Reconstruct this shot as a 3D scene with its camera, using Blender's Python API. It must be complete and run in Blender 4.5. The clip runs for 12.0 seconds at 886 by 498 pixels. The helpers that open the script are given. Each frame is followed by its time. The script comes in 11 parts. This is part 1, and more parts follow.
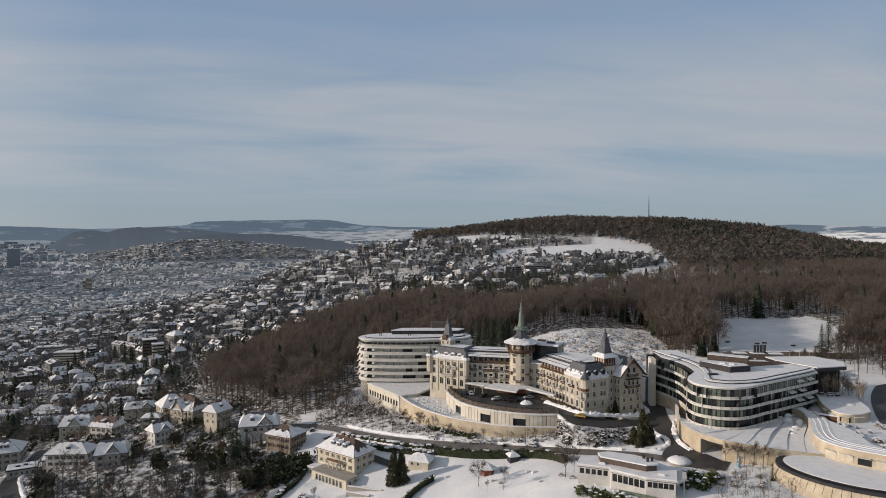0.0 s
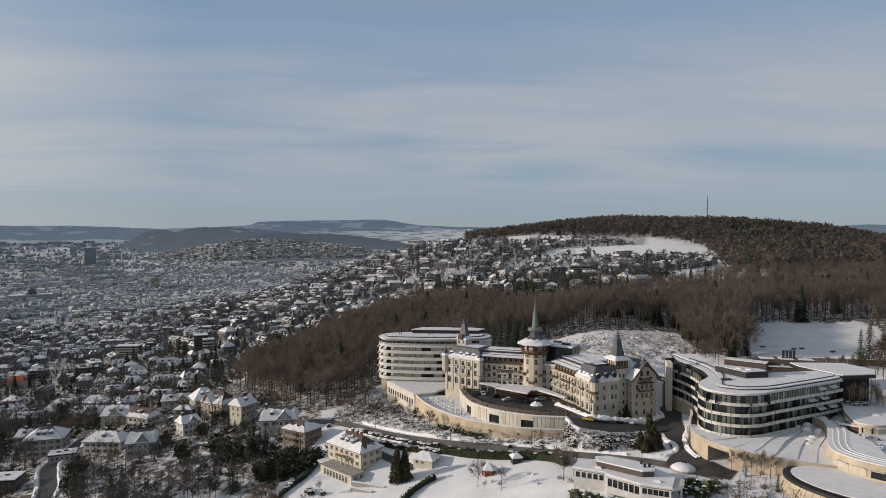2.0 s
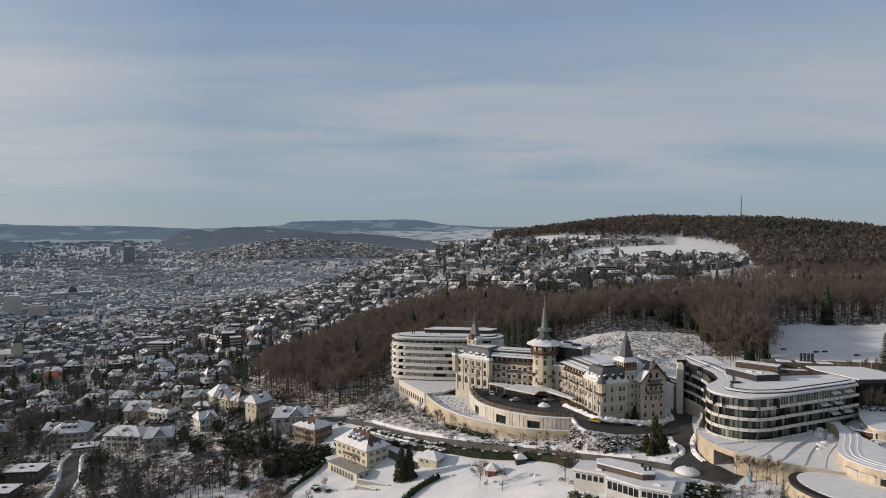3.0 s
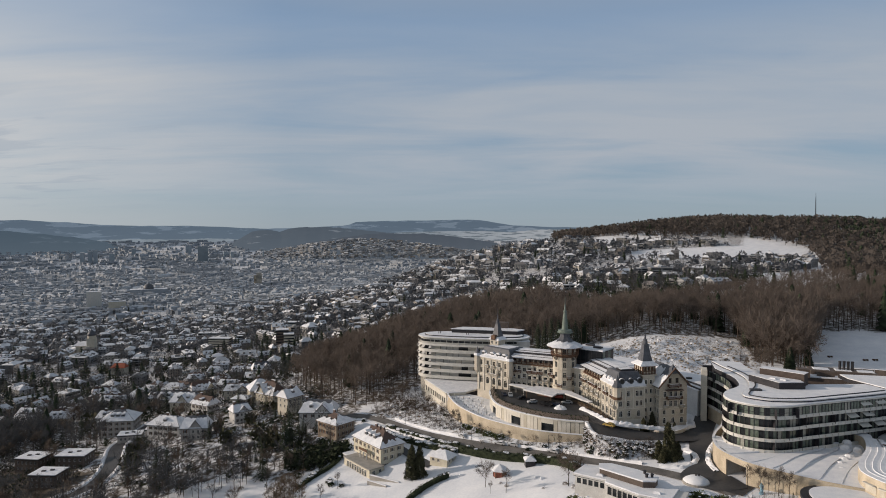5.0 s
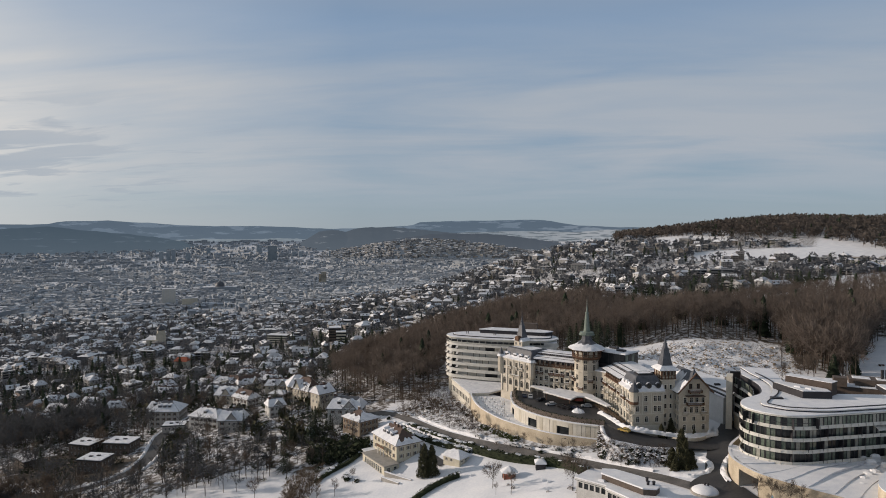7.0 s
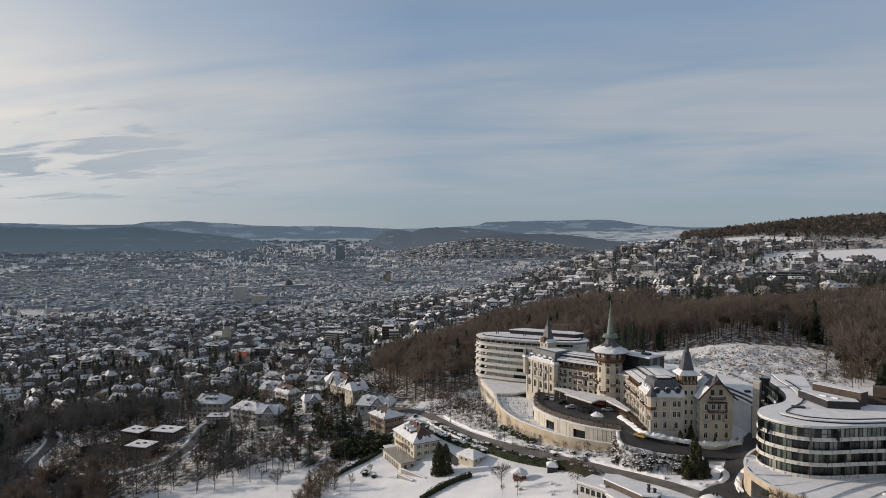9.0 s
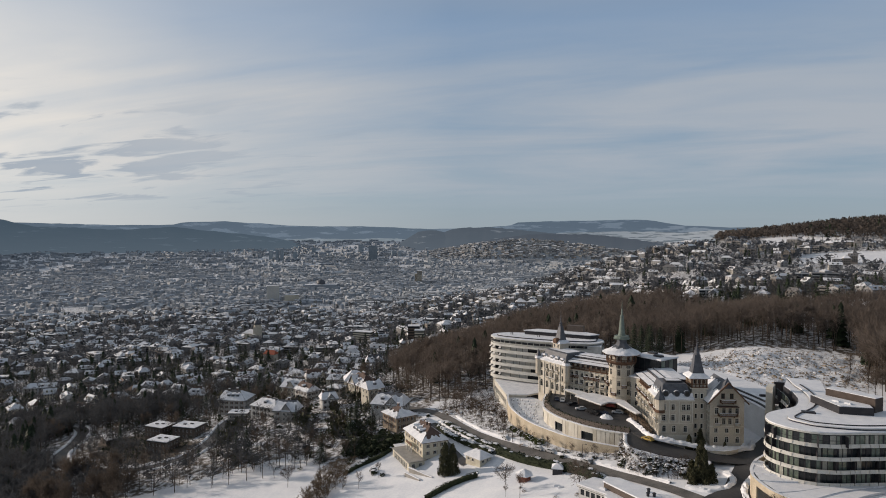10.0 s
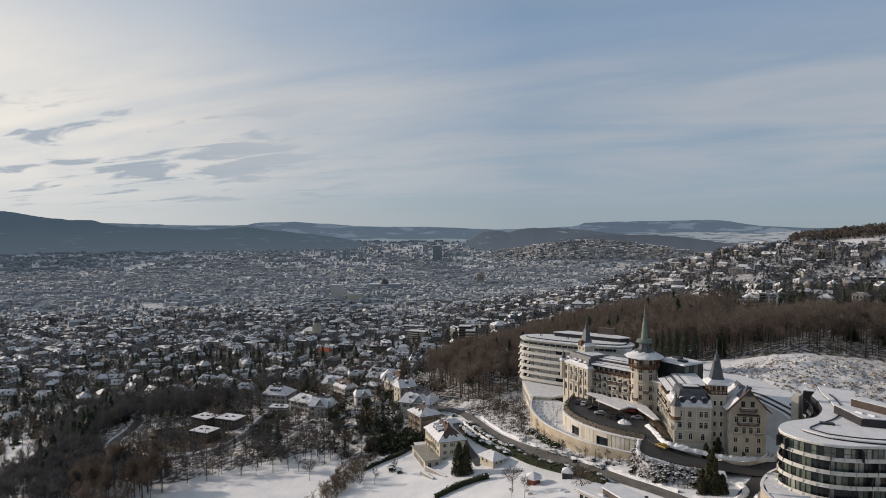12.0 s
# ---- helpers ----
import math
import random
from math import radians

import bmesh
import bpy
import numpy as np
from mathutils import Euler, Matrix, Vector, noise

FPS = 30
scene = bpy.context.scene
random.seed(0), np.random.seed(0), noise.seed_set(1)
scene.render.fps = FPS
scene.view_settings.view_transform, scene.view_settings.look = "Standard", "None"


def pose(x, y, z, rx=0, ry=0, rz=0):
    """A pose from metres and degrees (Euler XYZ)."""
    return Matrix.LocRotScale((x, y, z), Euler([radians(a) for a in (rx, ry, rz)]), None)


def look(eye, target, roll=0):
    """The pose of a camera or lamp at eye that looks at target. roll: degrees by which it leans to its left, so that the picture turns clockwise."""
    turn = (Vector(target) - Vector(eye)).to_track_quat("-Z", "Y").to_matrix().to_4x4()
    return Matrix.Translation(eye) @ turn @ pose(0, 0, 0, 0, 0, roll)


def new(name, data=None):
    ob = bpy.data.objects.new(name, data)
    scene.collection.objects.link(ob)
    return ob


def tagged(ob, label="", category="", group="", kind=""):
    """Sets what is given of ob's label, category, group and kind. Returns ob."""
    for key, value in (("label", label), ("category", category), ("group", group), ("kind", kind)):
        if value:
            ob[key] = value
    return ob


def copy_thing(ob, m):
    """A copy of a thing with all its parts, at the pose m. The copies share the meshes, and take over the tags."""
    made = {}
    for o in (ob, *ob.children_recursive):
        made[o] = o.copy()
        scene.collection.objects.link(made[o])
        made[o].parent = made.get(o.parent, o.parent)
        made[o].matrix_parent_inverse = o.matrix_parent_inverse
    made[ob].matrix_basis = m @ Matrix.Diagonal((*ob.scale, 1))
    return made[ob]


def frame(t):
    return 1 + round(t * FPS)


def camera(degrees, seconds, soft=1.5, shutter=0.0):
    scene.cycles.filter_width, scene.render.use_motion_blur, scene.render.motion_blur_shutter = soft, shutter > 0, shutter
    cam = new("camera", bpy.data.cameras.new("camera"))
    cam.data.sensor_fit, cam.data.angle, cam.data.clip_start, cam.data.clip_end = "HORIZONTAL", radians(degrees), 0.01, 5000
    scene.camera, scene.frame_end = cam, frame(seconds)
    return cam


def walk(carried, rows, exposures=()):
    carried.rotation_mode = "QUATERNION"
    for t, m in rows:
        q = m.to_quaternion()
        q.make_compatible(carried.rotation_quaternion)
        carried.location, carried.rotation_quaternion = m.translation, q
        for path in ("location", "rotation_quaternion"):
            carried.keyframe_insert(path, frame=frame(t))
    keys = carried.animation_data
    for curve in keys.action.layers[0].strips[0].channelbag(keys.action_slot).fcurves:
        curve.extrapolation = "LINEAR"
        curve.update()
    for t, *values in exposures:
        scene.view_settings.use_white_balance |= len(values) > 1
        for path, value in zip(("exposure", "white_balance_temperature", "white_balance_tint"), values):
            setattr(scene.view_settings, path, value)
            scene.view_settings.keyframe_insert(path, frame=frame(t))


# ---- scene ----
cam = camera(69.6, 12.0, soft=0.95)
METRES, EYE, TILT, LEAN, TURN = 122.0, 73.0, -1.72, 0.0, 0.0
ROWS = [
    (0.0, 0.0, 0.0, 0.0, -0.0, 0.0, -0.0),
    (0.5, 0.0417, -0.0013, -0.0002, 1.3, 0.0, -0.05),
    (1.0, 0.0837, -0.0014, -0.0003, 2.61, -0.0, -0.1),
    (1.5, 0.1253, -0.0008, -0.0004, 3.91, -0.0, -0.14),
    (2.0, 0.1671, 0.0006, -0.0005, 5.26, -0.01, -0.19),
    (2.5, 0.2088, 0.0031, -0.0003, 6.67, -0.03, -0.22),
    (3.0, 0.2507, 0.0065, -0.0001, 8.12, -0.04, -0.27),
    (5.0, 0.4158, 0.0315, 0.0003, 13.97, -0.06, -0.5),
    (5.5, 0.455, 0.0398, 0.0008, 15.41, -0.07, -0.56),
    (6.0, 0.4955, 0.0497, 0.0012, 16.9, -0.07, -0.6),
    (6.5, 0.5357, 0.0605, 0.0016, 18.39, -0.09, -0.65),
    (7.0, 0.5756, 0.0721, 0.0022, 19.89, -0.11, -0.68),
    (9.0, 0.7324, 0.1284, 0.0037, 26.0, -0.18, -0.87),
    (9.5, 0.7706, 0.146, 0.0043, 27.52, -0.19, -0.91),
    (10.0, 0.8081, 0.1643, 0.005, 29.03, -0.22, -0.96),
    (10.5, 0.8452, 0.1832, 0.0056, 30.55, -0.23, -1.01),
    (11.0, 0.8817, 0.2032, 0.0062, 32.06, -0.24, -1.06),
    (11.5, 0.9178, 0.2238, 0.007, 33.56, -0.27, -1.11),
    (12.0, 0.9533, 0.2458, 0.0076, 35.07, -0.29, -1.16),
]
walk(cam, [(t, pose(0, 0, EYE, TILT, LEAN, TURN) @ pose(METRES * x, METRES * y, METRES * z, 90 + pitch, roll, yaw)) for t, x, y, z, yaw, pitch, roll in ROWS])

# ---------------------------------------------------------------- sky and sun
SUN_YAW, SUN_ELEVATION = 100.0, 16.0     # degrees left of the first heading, and above the horizon
scene.view_settings.exposure = 0.0
world = bpy.data.worlds.new("winter_sky")
scene.world = world
world.use_nodes = True
wn, wl = world.node_tree.nodes, world.node_tree.links
wn.clear()


def wnode(kind, **values):
    n = wn.new(kind)
    for key, value in values.items():
        n.inputs[key].default_value = value
    return n


def wmath(op, a, b=None, clamp=False):
    n = wn.new("ShaderNodeMath")
    n.operation, n.use_clamp = op, clamp
    for i, v in enumerate((a, b)):
        if v is None:
            continue
        if isinstance(v, (int, float)):
            n.inputs[i].default_value = v
        else:
            wl.new(v, n.inputs[i])
    return n.outputs[0]


def wmix(fac, a, b):
    n = wn.new("ShaderNodeMix")
    n.data_type = "RGBA"
    for i, v in ((0, fac), (6, a), (7, b)):
        if isinstance(v, (int, float)):
            n.inputs[i].default_value = v
        elif isinstance(v, tuple):
            n.inputs[i].default_value = (*v, 1)
        else:
            wl.new(v, n.inputs[i])
    return n.outputs[2]


def wramp(value, stops):
    n = wn.new("ShaderNodeValToRGB")
    while len(n.color_ramp.elements) < len(stops):
        n.color_ramp.elements.new(0.5)
    for e, (p, c) in zip(n.color_ramp.elements, stops):
        e.position, e.color = p, (*c, 1)
    wl.new(value, n.inputs[0])
    return n.outputs[0]


sky = wn.new("ShaderNodeTexSky")
sky.sky_type, sky.sun_disc = "NISHITA", False
sky.sun_elevation, sky.sun_rotation = radians(SUN_ELEVATION), radians(-SUN_YAW)
sky.altitude, sky.air_density, sky.dust_density = 600, 1.0, 1.2
coord = wn.new("ShaderNodeTexCoord")
axes = wn.new("ShaderNodeSeparateXYZ")
wl.new(coord.outputs["Generated"], axes.inputs[0])
up = axes.outputs[2]
flat = wmath("ADD", wmath("MAXIMUM", up, 0.0), 0.10)
cu, cv = wmath("DIVIDE", axes.outputs[0], flat), wmath("DIVIDE", axes.outputs[1], flat)
plane = wn.new("ShaderNodeCombineXYZ")
# the cloud streets run across the first heading, drawn out sideways
turn_c = radians(12)
wl.new(wmath("ADD", wmath("MULTIPLY", cu, math.cos(turn_c)), wmath("MULTIPLY", cv, math.sin(turn_c))), plane.inputs[0])
wl.new(wmath("MULTIPLY", wmath("SUBTRACT", wmath("MULTIPLY", cv, math.cos(turn_c)), wmath("MULTIPLY", cu, math.sin(turn_c))), 2.4), plane.inputs[1])


def cloud(scale, detail, rough, distortion, offset):
    m = wn.new("ShaderNodeMapping")
    m.inputs["Location"].default_value = offset
    wl.new(plane.outputs[0], m.inputs[0])
    n = wnode("ShaderNodeTexNoise", Scale=scale, Detail=detail, Roughness=rough, Distortion=distortion)
    wl.new(m.outputs[0], n.inputs["Vector"])
    return n.outputs[0]


veil = wramp(cloud(0.32, 6, 0.55, 0.8, (3.1, 1.7, 0)), [(0.32, (0, 0, 0)), (0.56, (1, 1, 1))])
streak = wramp(cloud(0.9, 6, 0.55, 0.4, (0.4, 7.7, 2)), [(0.35, (0, 0, 0)), (0.75, (1, 1, 1))])
bank = wramp(up, [(0.0, (0.12, 0.12, 0.12)), (0.03, (0.10, 0.10, 0.10)), (0.075, (0.75, 0.75, 0.75)), (0.13, (1, 1, 1)), (0.21, (0.9, 0.9, 0.9)), (0.31, (0.22, 0.22, 0.22)), (0.7, (0.25, 0.25, 0.25))])
sunward = wmath("ADD", wmath("MULTIPLY", axes.outputs[0], -math.sin(radians(SUN_YAW))), wmath("MULTIPLY", axes.outputs[1], math.cos(radians(SUN_YAW))))
glow = wramp(sunward, [(0.3, (0, 0, 0)), (0.62, (0.30, 0.30, 0.30)), (0.84, (0.84, 0.84, 0.84)), (1.0, (1, 1, 1))])
blue = wramp(up, [(0.0, (0.30, 0.37, 0.43)), (0.05, (0.27, 0.36, 0.45)), (0.3, (0.20, 0.31, 0.475)), (0.45, (0.25, 0.29, 0.35)), (1.0, (0.24, 0.26, 0.29))])
nish = wn.new("ShaderNodeVectorMath")
nish.operation = "SCALE"
nish.inputs["Scale"].default_value = 0.10
wl.new(sky.outputs[0], nish.inputs[0])
clear_sky = wmix(0.88, nish.outputs[0], blue)
cover = wmath("MULTIPLY", wmath("ADD", wmath("MULTIPLY", veil, 0.75), wmath("MULTIPLY", streak, 0.45)), bank, True)
cloud_tint = wmix(glow, (0.395, 0.435, 0.49), (0.95, 0.88, 0.79))
bright_sky = wmix(cover, wmix(wmath("MULTIPLY", glow, 0.8), clear_sky, (0.72, 0.725, 0.725)), cloud_tint)
# low grey cloud banks on the sunward side
low_band = wramp(up, [(0.02, (0, 0, 0)), (0.05, (1, 1, 1)), (0.14, (1, 1, 1)), (0.20, (0, 0, 0))])
# they gather in one drawn-out bank
across, along_c = plane.inputs[0].links[0].from_socket, plane.inputs[1].links[0].from_socket
off_a = wmath("DIVIDE", wmath("ADD", across, 3.45), 1.25)
off_b = wmath("DIVIDE", wmath("SUBTRACT", along_c, 9.2), 1.9)
gather = wmath("SUBTRACT", 1.0, wmath("ADD", wmath("MULTIPLY", off_a, off_a), wmath("MULTIPLY", off_b, off_b)), True)
lumps = wramp(wmath("ADD", wmath("MULTIPLY", gather, 0.17), wmath("SUBTRACT", cloud(1.5, 5, 0.55, 0.6, (5.2, 2.9, 4)), 0.09)), [(0.47, (0, 0, 0)), (0.56, (1, 1, 1))])
low_cloud = wmath("MULTIPLY", wmath("MULTIPLY", low_band, lumps), wmath("MULTIPLY", glow, 1.6, True), True)
sky_out = wmix(wmath("MULTIPLY", low_cloud, 0.75), bright_sky, (0.30, 0.36, 0.44))
background = wnode("ShaderNodeBackground", Strength=1.0)
wl.new(sky_out, background.inputs[0])
wout = wn.new("ShaderNodeOutputWorld")
wl.new(background.outputs[0], wout.inputs[0])

sun_data = bpy.data.lights.new("sun", "SUN")
sun_data.energy, sun_data.angle, sun_data.color = 3.9, radians(0.6), (1.0, 0.84, 0.70)
sun = new("sun", sun_data)
sun_from = Vector((-math.sin(radians(SUN_YAW)), math.cos(radians(SUN_YAW)), math.tan(radians(SUN_ELEVATION)))) * 900
sun.matrix_world = look(sun_from, (0, 0, 0))

# ---------------------------------------------------------------- materials


def mat(name, a, b, rough=0.8, scale=1.0, fine=8.0, metal=0.0, bump=0.0, island=0.0, spread=(0.35, 0.65), spec=0.3, per_object=0.0, palette=(), thin=0.0):
    """A surface between the colours a and b, mottled at two sizes in world metres (a patch is about 1 / scale)."""
    m = bpy.data.materials.new(name)
    m.use_nodes = True
    t, l = m.node_tree.nodes, m.node_tree.links
    shader = t["Principled BSDF"]
    geo = t.new("ShaderNodeNewGeometry")
    n1, n2 = t.new("ShaderNodeTexNoise"), t.new("ShaderNodeTexNoise")
    for n, s in ((n1, scale), (n2, scale * fine)):
        n.inputs["Scale"].default_value, n.inputs["Detail"].default_value = s, 4
        l.new(geo.outputs["Position"], n.inputs["Vector"])
    add = t.new("ShaderNodeMath")
    add.operation = "MULTIPLY_ADD"
    add.inputs[1].default_value = 0.4
    l.new(n2.outputs[0], add.inputs[0])
    half = t.new("ShaderNodeMath")
    half.operation = "MULTIPLY"
    half.inputs[1].default_value = 0.6
    l.new(n1.outputs[0], half.inputs[0])
    l.new(half.outputs[0], add.inputs[2])
    rampn = t.new("ShaderNodeValToRGB")
    e = rampn.color_ramp.elements
    e[0].position, e[0].color = spread[0], (*a, 1)
    e[1].position, e[1].color = spread[1], (*b, 1)
    l.new(add.outputs[0], rampn.inputs[0])
    out = rampn.outputs[0]
    if palette:
        pr = t.new("ShaderNodeValToRGB")
        pr.color_ramp.interpolation = "CONSTANT"
        while len(pr.color_ramp.elements) < len(palette):
            pr.color_ramp.elements.new(0.5)
        for k, (el, c) in enumerate(zip(pr.color_ramp.elements, palette)):
            el.position, el.color = k / len(palette), (*c, 1)
        l.new(geo.outputs["Random Per Island"], pr.inputs[0])
        mx = t.new("ShaderNodeMix")
        mx.data_type, mx.blend_type = "RGBA", "MULTIPLY"
        mx.inputs[0].default_value = 1.0
        l.new(out, mx.inputs[6])
        l.new(pr.outputs[0], mx.inputs[7])
        out = mx.outputs[2]
    if island or per_object:
        hue = t.new("ShaderNodeHueSaturation")
        rng = t.new("ShaderNodeMapRange")
        k = island or per_object
        rng.inputs["To Min"].default_value, rng.inputs["To Max"].default_value = 1 - k, 1 + k
        if island:
            l.new(geo.outputs["Random Per Island"], rng.inputs[0])
        else:
            info = t.new("ShaderNodeObjectInfo")
            l.new(info.outputs["Random"], rng.inputs[0])
        l.new(rng.outputs[0], hue.inputs["Value"])
        l.new(out, hue.inputs["Color"])
        out = hue.outputs[0]
    l.new(out, shader.inputs["Base Color"])
    shader.inputs["Roughness"].default_value = rough
    shader.inputs["Metallic"].default_value = metal
    shader.inputs["Specular IOR Level"].default_value = spec
    if bump:
        bn = t.new("ShaderNodeBump")
        bn.inputs["Strength"].default_value, bn.inputs["Distance"].default_value = 0.6, bump
        l.new(add.outputs[0], bn.inputs["Height"])
        l.new(bn.outputs[0], shader.inputs["Normal"])
    if thin:
        lets, both = t.new("ShaderNodeBsdfTranslucent"), t.new("ShaderNodeMixShader")
        both.inputs[0].default_value = thin
        l.new(out, lets.inputs[0])
        l.new(shader.outputs[0], both.inputs[1])
        l.new(lets.outputs[0], both.inputs[2])
        l.new(both.outputs[0], t["Material Output"].inputs[0])
    return m


SNOW = mat("snow", (0.62, 0.64, 0.68), (0.77, 0.775, 0.79), 0.7, 0.35, 9, bump=0.25, spec=0.2)
ROOF_SNOW = mat("roof_snow", (0.55, 0.57, 0.61), (0.78, 0.785, 0.80), 0.7, 0.5, 6, bump=0.15, spec=0.2)
STONE = mat("sandstone_render", (0.37, 0.332, 0.268), (0.54, 0.495, 0.415), 0.85, 0.25, 10, bump=0.04)
PALE = mat("pale_limestone", (0.49, 0.46, 0.395), (0.62, 0.59, 0.52), 0.8, 0.4, 8, bump=0.03)
WALL_STONE = mat("limestone_wall", (0.36, 0.305, 0.225), (0.54, 0.47, 0.36), 0.85, 0.3, 9, bump=0.06)
BAND = mat("pale_metal_band", (0.44, 0.43, 0.395), (0.58, 0.57, 0.53), 0.55, 0.5, 12)
GLASS = mat("window_glass", (0.012, 0.015, 0.018), (0.03, 0.034, 0.037), 0.15, 0.15, 4, spec=0.28)
GREEN_GLASS = mat("tinted_glass", (0.075, 0.098, 0.080), (0.17, 0.20, 0.165), 0.1, 0.3, 4, spec=0.35)
DARK_METAL = mat("dark_metal", (0.018, 0.018, 0.022), (0.04, 0.038, 0.042), 0.5, 0.5, 8)
SLATE = mat("slate", (0.055, 0.06, 0.07), (0.11, 0.115, 0.13), 0.55, 0.7, 8, bump=0.03)
COPPER = mat("green_copper", (0.105, 0.137, 0.116), (0.18, 0.213, 0.185), 0.6, 0.6, 6, bump=0.02)
TIMBER = mat("dark_timber", (0.075, 0.042, 0.027), (0.145, 0.082, 0.05), 0.75, 0.8, 8, bump=0.02)
BROWN = mat("brown_cladding", (0.07, 0.055, 0.045), (0.12, 0.095, 0.08), 0.7, 0.6, 6)
TILE = mat("clay_tile", (0.07, 0.05, 0.043), (0.125, 0.085, 0.07), 0.8, 0.6, 8, bump=0.04)
OCHRE = mat("brown_render", (0.20, 0.165, 0.125), (0.29, 0.24, 0.185), 0.85, 0.35, 8, bump=0.02)
YELLOW = mat("yellow_render", (0.45, 0.412, 0.32), (0.57, 0.532, 0.425), 0.85, 0.35, 8, bump=0.02)
CREAM = mat("cream_render", (0.40, 0.37, 0.30), (0.54, 0.50, 0.42), 0.85, 0.35, 8, bump=0.02)
WHITE = mat("white_render", (0.43, 0.425, 0.41), (0.58, 0.575, 0.555), 0.8, 0.35, 8)
GREY = mat("grey_render", (0.30, 0.29, 0.27), (0.42, 0.40, 0.37), 0.85, 0.35, 8)
ASPHALT = mat("wet_asphalt", (0.028, 0.029, 0.032), (0.066, 0.064, 0.064), 0.6, 0.12, 12, bump=0.02)
LANE = mat("salted_asphalt", (0.07, 0.068, 0.065), (0.165, 0.155, 0.145), 0.75, 0.25, 9, bump=0.02)
CONCRETE = mat("concrete", (0.24, 0.23, 0.21), (0.36, 0.34, 0.31), 0.85, 0.4, 8, bump=0.03)
BARK = mat("bark", (0.045, 0.034, 0.026), (0.095, 0.075, 0.06), 0.9, 0.8, 6)
TWIG = mat("bare_twigs", (0.072, 0.058, 0.048), (0.14, 0.113, 0.092), 0.9, 0.02, 6, island=0.2, thin=0.4)
WOOD_TWIG = mat("beech_twigs", (0.103, 0.084, 0.072), (0.182, 0.150, 0.128), 0.9, 0.012, 5, island=0.10, thin=0.45)
# bare twigs darkened and cooled, with shade put into the colour
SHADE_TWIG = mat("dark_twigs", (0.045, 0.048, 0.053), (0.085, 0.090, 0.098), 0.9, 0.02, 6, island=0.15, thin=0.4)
HILL_TWIG = mat("hill_wood_twigs", (0.086, 0.074, 0.066), (0.120, 0.103, 0.091), 0.95, 0.006, 6, island=0.05, thin=0.45)
NEEDLE = mat("conifer_needles", (0.012, 0.02, 0.012), (0.035, 0.05, 0.025), 0.85, 0.5, 6, island=0.3)
YEW = mat("yew_needles", (0.020, 0.024, 0.012), (0.075, 0.072, 0.036), 0.85, 0.5, 6, island=0.4)
HEDGE = mat("hedge_leaves", (0.012, 0.018, 0.009), (0.04, 0.05, 0.022), 0.85, 0.8, 6, island=0.35)
OLIVE = mat("evergreen_leaves", (0.03, 0.045, 0.012), (0.09, 0.105, 0.035), 0.8, 0.8, 6, island=0.35)
SCRUB_TWIG = mat("dry_scrub_stems", (0.16, 0.125, 0.09), (0.30, 0.245, 0.18), 0.9, 0.5, 6, island=0.25)
DRY = mat("dry_shrub", (0.10, 0.07, 0.045), (0.19, 0.145, 0.10), 0.9, 0.5, 6, island=0.3)
TOWN_WALL = mat("town_walls", (0.75, 0.75, 0.75), (1, 1, 1), 0.85, 0.05, 6, palette=((0.36, 0.36, 0.355), (0.24, 0.24, 0.24), (0.37, 0.355, 0.325), (0.17, 0.17, 0.175), (0.46, 0.46, 0.46), (0.24, 0.215, 0.19), (0.31, 0.325, 0.345)))
TOWN_ROOF = mat("town_roofs", (0.8, 0.8, 0.8), (1, 1, 1), 0.8, 0.05, 8, palette=((0.74, 0.76, 0.79), (0.68, 0.70, 0.74), (0.80, 0.81, 0.83), (0.52, 0.535, 0.56), (0.74, 0.755, 0.78), (0.22, 0.21, 0.205), (0.64, 0.66, 0.70)))
# bluer, flatter palettes: haze over the far town is put into these colours
HAZED_WALL = mat("hazed_town_walls", (0.8, 0.8, 0.8), (1, 1, 1), 0.85, 0.02, 6, palette=((0.32, 0.35, 0.385), (0.27, 0.295, 0.325), (0.39, 0.41, 0.43), (0.25, 0.275, 0.305), (0.34, 0.365, 0.395), (0.30, 0.315, 0.33), (0.31, 0.34, 0.37)))
HAZED_ROOF = mat("hazed_town_roofs", (0.85, 0.85, 0.85), (1, 1, 1), 0.85, 0.01, 8, palette=((0.47, 0.505, 0.55), (0.40, 0.43, 0.47), (0.53, 0.555, 0.59), (0.31, 0.335, 0.365), (0.45, 0.48, 0.52), (0.29, 0.31, 0.335), (0.39, 0.42, 0.46)))
# tree colours paled and blued to paint in haze, the far ones most
HAZED_TREE = mat("hazed_town_trees", (0.20, 0.225, 0.255), (0.27, 0.298, 0.33), 0.95, 0.004, 8, island=0.15, thin=0.4)
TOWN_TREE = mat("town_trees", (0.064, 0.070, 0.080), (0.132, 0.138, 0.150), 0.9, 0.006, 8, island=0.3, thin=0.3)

# ---------------------------------------------------------------- building blocks


